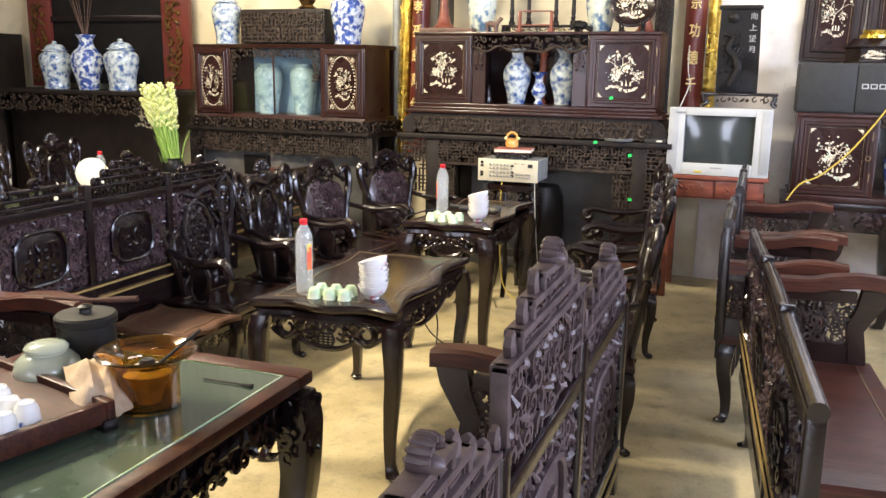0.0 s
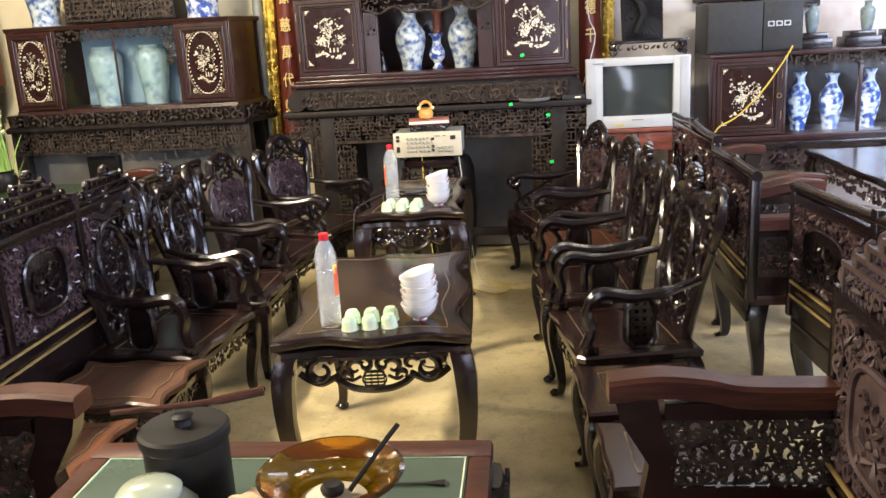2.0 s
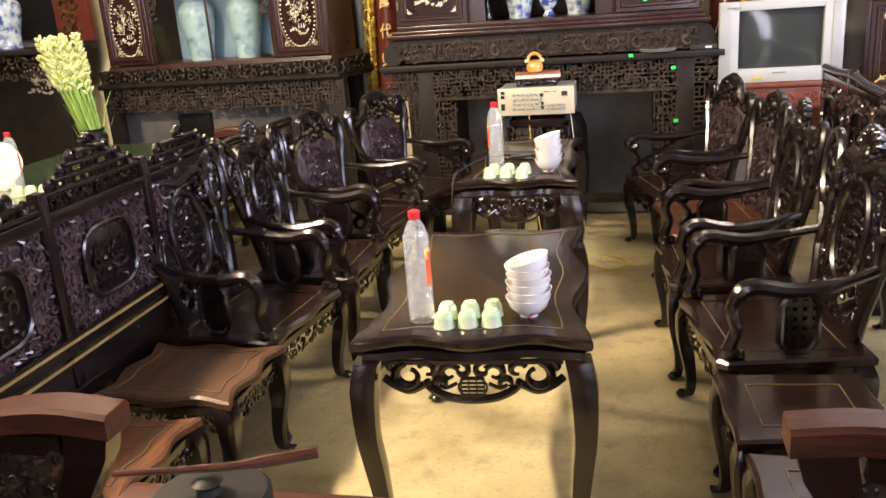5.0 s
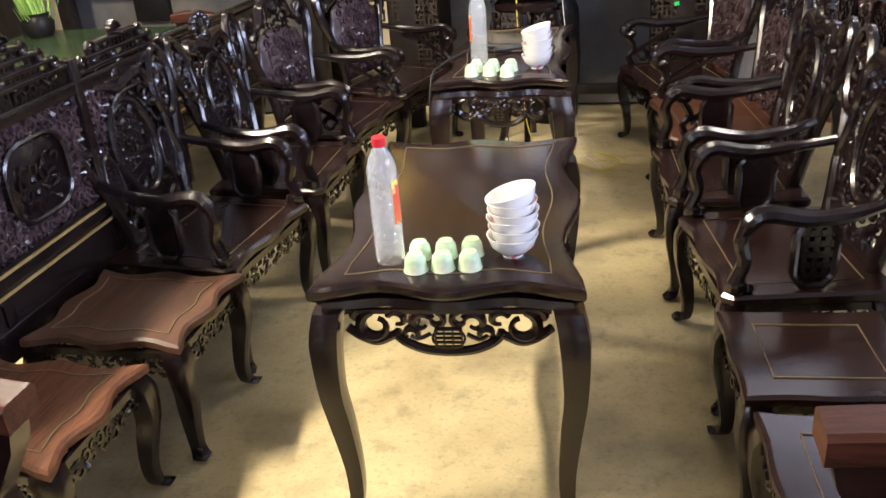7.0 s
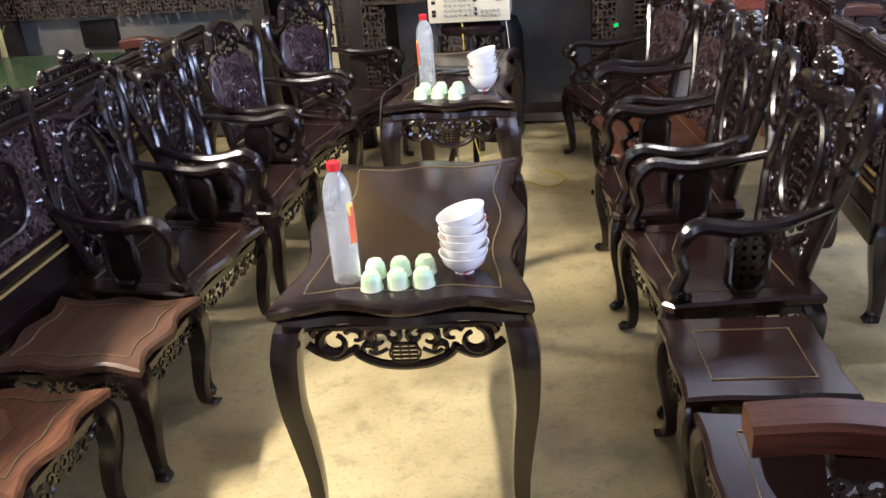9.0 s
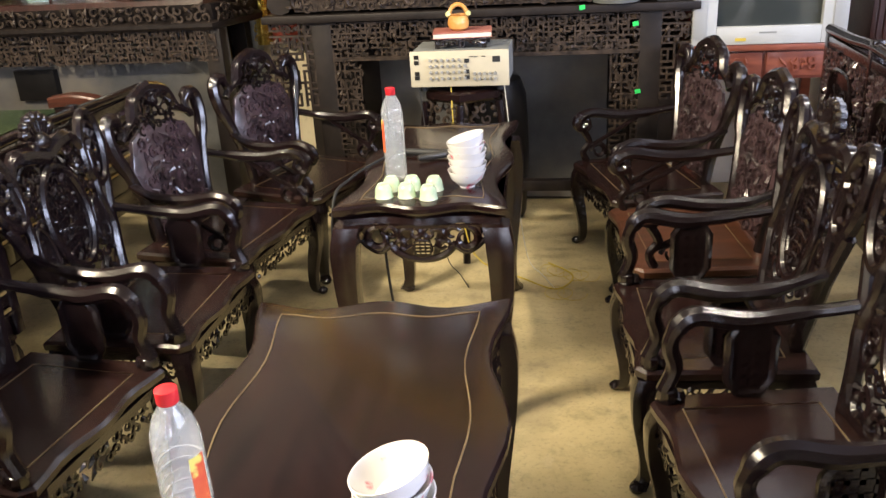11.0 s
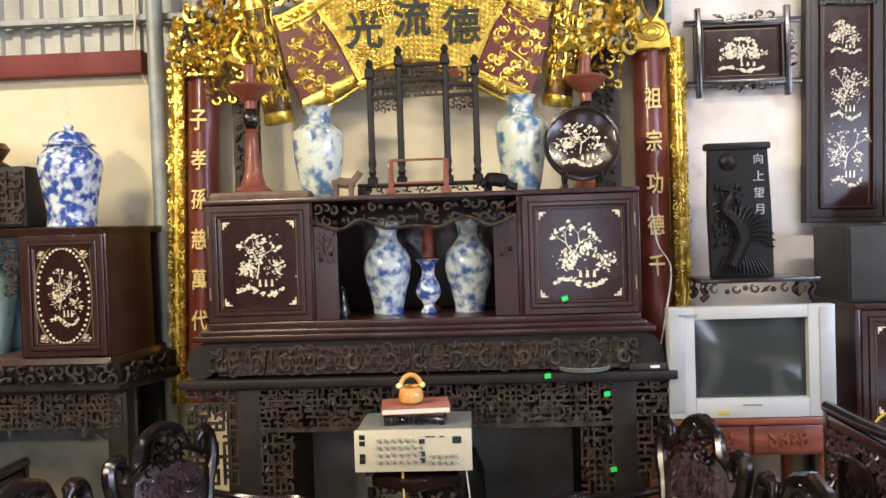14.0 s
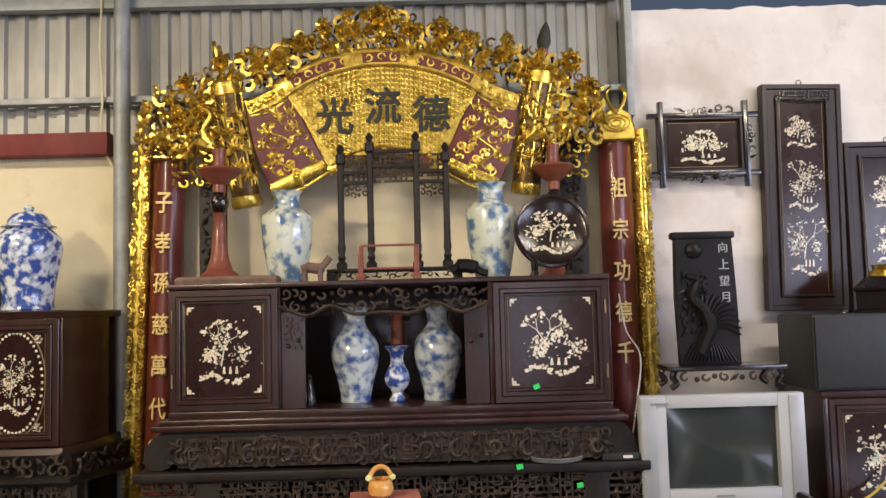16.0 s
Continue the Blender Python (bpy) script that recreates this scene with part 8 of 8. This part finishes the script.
for y in (NY0 + 0.05, NY1 - 0.05):
    b = nb()
    bar(b, NX0 + 0.1, NX1 - 0.1, y - 0.012, y + 0.012, NZ - 0.14, NZ - 0.04)
    carve(b, plane((NX0 + 0.1, y - 0.012, NZ - 0.16), (1, 0, 0), (0, 0, 1)), NX1 - NX0 - 0.2, 0.11, 0.05, 0.018, 8)
    part("end_apron", b, ebony, nt)
for x in (NX0 + 0.04, NX1 - 0.04):
    b = nb()
    bar(b, x - 0.012, x + 0.012, NY0 + 0.1, NY1 - 0.1, NZ - 0.15, NZ - 0.04)
    carve(b, plane((x + 0.012, NY0 + 0.1, NZ - 0.17), (0, 1, 0), (0, 0, 1)), NY1 - NY0 - 0.2, 0.12, 0.052, 0.018, 9)
    part("side_apron", b, ebony, nt, "carved apron under the glass top")
NG = NZ - 0.003
t = thing("ashtray_bowl", "amber glass bowl with a wide rim holding ash and a spoon", "bowl")
b = nb()
pr = [(0.075, 0), (0.080, 0.006), (0.082, 0.10), (0.088, 0.125), (0.105, 0.140), (0.128, 0.150), (0.130, 0.155), (0.122, 0.158), (0.098, 0.148), (0.078, 0.125), (0.073, 0.10), (0.070, 0.012), (0.02, 0.010)]
lathe(b, pr, 36)
part("bowl", b, amber_glass, t, "amber glass")
b = nb()
lathe(b, [(0.030, 0.014), (0.040, 0.050), (0.060, 0.085), (0.062, 0.098), (0.045, 0.108), (0.002, 0.114)], 20)
part("ash", b, ash, t, "heaped grey ash")
b = nb()
lathe(b, [(0.018, 0.107), (0.022, 0.122), (0.016, 0.130), (0.004, 0.128)], 12)
part("burner", b, dark_tin, t)
b = nb()
tube(b, [(0.03, 0.0, 0.115), (0.085, 0.06, 0.175), (0.11, 0.085, 0.20)], 0.005, 6)
part("spoon", b, dark_tin, t, "thin dark spoon handle")
put(t, 0.185, 1.675, NG)
t = thing("tea_jar", "squat celadon green lidded tea jar on the glass", "jar")
b = nb()
lathe(b, [(0.062, 0), (0.066, 0.006), (0.096, 0.028), (0.108, 0.062), (0.098, 0.098), (0.074, 0.118), (0.062, 0.122), (0.062, 0.130)], 30)
part("body", b, jar_glaze, t)
b = nb()
lathe(b, [(0.064, 0.128), (0.069, 0.131), (0.069, 0.139), (0.058, 0.149), (0.03, 0.155), (0.002, 0.157)], 28)
part("lid", b, jar_glaze, t)
put(t, -0.145, 1.66, NG)
t.scale = (0.84, 0.84, 0.9)
t = thing("tea_canister", "dark round canister with a metal lid under a pipe", "canister")
b = nb()
lathe(b, [(0.078, 0), (0.080, 0.004), (0.080, 0.165), (0.076, 0.168)], 28)
part("body", b, dark_tin, t)
b = nb()
lathe(b, [(0.084, 0.160), (0.086, 0.164), (0.086, 0.182), (0.080, 0.188), (0.018, 0.190), (0.016, 0.20), (0.022, 0.208), (0.012, 0.214)], 28)
part("lid", b, dark_tin, t, "dull dark metal lid")
put(t, -0.125, 1.79, NG)
t = thing("wooden_pipe", "thin brown wooden water pipe lying on the canister lid", "pipe")
b = nb()
tube(b, smooth_path([(-0.13, -0.02, 0.224), (-0.02, 0.0, 0.226), (0.05, 0.015, 0.228), (0.15, 0.045, 0.236)], 4), [0.005] * 5 + [0.006] * 4 + [0.009] * 4, 8)
part("stem", b, armwood, t)
put(t, -0.125, 1.79, NG)
t = thing("serving_tray", "reddish wooden serving tray holding white tea cups", "tray")
b = nb()
for a in ((-0.30, 0.30, -0.25, -0.225), (-0.30, 0.30, 0.225, 0.25), (-0.30, -0.275, -0.225, 0.225), (0.275, 0.30, -0.225, 0.225)):
    box(b, a[0], a[1], a[2], a[3], 0.02, 0.075, 0.006)
part("rim", b, armwood, t)
b = nb()
bar(b, -0.28, 0.28, -0.23, 0.23, 0.03, 0.055)
part("base", b, armwood, t)
b = nb()
for x in (-0.28, 0.28):
    for y in (-0.23, 0.23):
        box(b, x - 0.03, x + 0.03, y - 0.02, y + 0.02, 0.0, 0.03, 0.005)
part("foot", b, ebony, t)
put(t, -0.145, 1.36, NG, 0, 0, -14)
rr = random.Random(12)
TM = pose(-0.145, 1.36, NG + 0.055, 0, 0, -14)
for i in range(4):
    for j in range(4):
        p = TM @ Vector((0.010 + 0.074 * i + rr.uniform(-0.012, 0.012), -0.165 + 0.078 * j + rr.uniform(-0.012, 0.012), 0))
        c = [(a * 0.96, q * 1.04) for a, q in DOME]
        b = nb()
        lathe(b, c, 18)
        o = tagged(part("tea_cup", b, cup_white), "white blue-painted tea cup turned upside down on the tray", "cup", "white cups on the tray")
        o.location = p
        if (i + 2 * j) % 5 == 0:
            b = nb()
            lathe(b, c, 18)
            o = tagged(part("tea_cup", b, cup_white), "white blue-painted tea cup balanced on another cup", "cup", "white cups on the tray")
            o.location = p + Vector((0.006, 0.004, 0.0572))
t = thing("tea_pot", "small white porcelain teapot on the tray", "teapot")
b = nb()
lathe(b, [(0.045, 0), (0.065, 0.02), (0.072, 0.05), (0.055, 0.085), (0.03, 0.095), (0.012, 0.10), (0.014, 0.112), (0.004, 0.118)], 24)
part("body", b, cup_white, t)
b = nb()
tube(b, smooth_path([(0.06, 0, 0.03), (0.09, 0, 0.06), (0.11, 0, 0.10)], 4), [0.014] * 5 + [0.008] * 4, 8)
part("spout", b, cup_white, t)
put(t, -0.40, 1.24, NG + 0.055, 0, 0, 60)
b = nb()
n = 16
rag = [[b.verts.new((0.09 * (2 * i / n - 1) * (1 + 0.25 * noise.noise(Vector((j * 0.4, i * 0.3, 2)))), 0.05 * (2 * j / n - 1), 0.006 + 0.048 * max(0, (1 - (2 * i / n - 1) ** 2) * (1 - (2 * j / n - 1) ** 2)) * (1 + 0.75 * noise.noise(Vector((i * 0.28, j * 0.28, 1)))))) for i in range(n + 1)] for j in range(n + 1)]
for j in range(n):
    for i in range(n):
        b.faces.new((rag[j][i], rag[j][i + 1], rag[j + 1][i + 1], rag[j + 1][i]))
o = tagged(part("rag", b, rag_cloth), "crumpled beige cloth lying at the tray's corner", "cloth")
put(o, 0.085, 1.60, NG + 0.055, 0, 14, -40)
o.scale = (1.4, 1.4, 1.2)
t = thing("spoon", "thin dark metal spoon lying on the glass", "spoon")
b = nb()
tube(b, [(-0.06, 0, 0.004), (0.06, 0.004, 0.004), (0.10, 0.006, 0.004)], [0.004, 0.004, 0.012], 6, I4, False, 0.4)
part("body", b, dark_tin, t)
put(t, 0.26, 1.885, NG)

# ---- the set on the left ----
t = thing("tea_table", "low table with dark green glass top in another set", "table")
b = nb()
box(b, -3.45, -2.30, 3.55, 6.30, 0.70, 0.735, 0.008)
part("top_frame", b, ebony, t)
b = nb()
bar(b, -3.4, -2.35, 3.6, 6.25, 0.735, 0.745)
part("glass_top", b, green_cloth, t, "dark green glossy glass")
b = nb()
carve(b, plane((-2.32, 3.65, 0.58), (0, 1, 0), (0, 0, 1)), 2.55, 0.11, 0.06, 0.018, 73)
part("apron", b, carved, t)
for x in (-3.38, -2.37):
    for y in (3.63, 6.22):
        b = nb()
        box(b, x - 0.035, x + 0.035, y - 0.035, y + 0.035, 0, 0.70, 0.006)
        part("leg", b, ebony, t)
LT = 0.745
water_bottle(-2.86, 4.80, LT, 20)
t = thing("round_fan", "round cream woven hand fan standing upright on the table", "fan")
b = nb()
lathe(b, [(0.115, 0), (0.118, 0.006), (0.110, 0.012), (0.02, 0.016)], 28, plane((-2.98, 4.84, LT + 0.15), (0.85, 0.5, 0), (0, 0, 1)))
part("disc", b, paper, t)
b = nb()
box(b, -3.02, -2.94, 4.80, 4.88, LT, LT + 0.04, 0.004)
part("foot", b, paper, t)
cups_down([(-2.75, 4.66), (-2.68, 4.67), (-2.61, 4.69)], LT, cup_green, "green tea cups on the green-topped table", "small pale green tea cup turned upside down on green glass")
bl = nb()
lathe(bl, [(0.03, 0), (0.06, 0.03), (0.064, 0.058), (0.06, 0.058), (0.03, 0.012)], 22)
tagged(part("rice_bowl", bl, bowl_white), "white rice bowl standing on the green glass", "bowl").location = (-2.62, 4.86, LT)
t = thing("paper_card", "cream paper card propped on the green-topped table", "card")
b = nb()
box(b, -0.08, 0.08, -0.004, 0.004, 0, 0.12, 0.001)
part("sheet", b, paper, t)
put(t, -2.72, 4.22, LT, 0, 0, 10)

fl = thing("flower_bunch", "tall bunch of green tuberose stems with yellow-white buds", "flowers")
rr = random.Random(77)
FB = Vector((-3.22, 6.05, 0.745))
for k in range(64):
    a, q = rr.uniform(0, 6.28), math.sqrt(rr.random())
    bx, by = FB.x + 0.07 * q * math.cos(a), FB.y + 0.05 * q * math.sin(a)
    tx, ty = FB.x - 0.15 + 0.15 * q * math.cos(a), FB.y + 0.12 * q * math.sin(a)
    tz = rr.uniform(1.36, 1.52)
    b = nb()
    path = smooth_path([(bx, by, 0.80), ((bx * 0.6 + tx * 0.4), (by + ty) / 2, 1.08), (tx, ty, tz)], 4)
    tube(b, path, [0.0075] * 6 + [0.0055] * 3, 5)
    for q2 in range(1 if k % 3 == 0 else 0):
        s = rr.uniform(0.8, 1.1)
        tube(b, [(bx, by, 0.82), (bx + 0.05 * math.cos(a + q2), by + 0.05 * math.sin(a + q2), s), (bx + 0.11 * math.cos(a + q2), by + 0.11 * math.sin(a + q2), s + 0.12)], [0.006, 0.007, 0.001], 4, I4, False, 0.3)
    st = part("stem", b, stem_green, fl)
    b = nb()
    d = (Vector(path[-1]) - Vector(path[-3])).normalized()
    for i in range(16):
        p = Vector(path[-1]) - d * 0.26 * i / 16
        an = i * 2.4 + k
        o = Vector((math.cos(an), math.sin(an), 0.9)) * (0.019 + 0.006 * i / 16)
        tube(b, [p, p + o, p + o * 1.7], [0.005, 0.014, 0.005], 5)
    part("bud_spike", b, bud_yellow, fl, "yellow-white buds")
t = thing("flower_vase", "dark glazed flower vase holding tall tuberoses", "vase")
b = nb()
lathe(b, [(0.07, 0), (0.09, 0.03), (0.10, 0.09), (0.08, 0.13), (0.085, 0.15), (0.07, 0.14)], 20)
part("body", b, black_lacquer, t)
put(t, FB.x, FB.y, LT)
b = nb()
tube(b, [(-1.275, 2.46, 0.0), (-1.275, 2.46, 2.2), (-1.275, 2.46, 4.4)], 0.030, 16)
structure("steel_post", b, tv_white, "pale painted round steel post between the benches")
for x, y, r in ((-3.75, 5.55, 65), (-3.65, 4.85, 80)):
    copy_thing(first, pose(x, y, 0, 0, 0, r - 60))
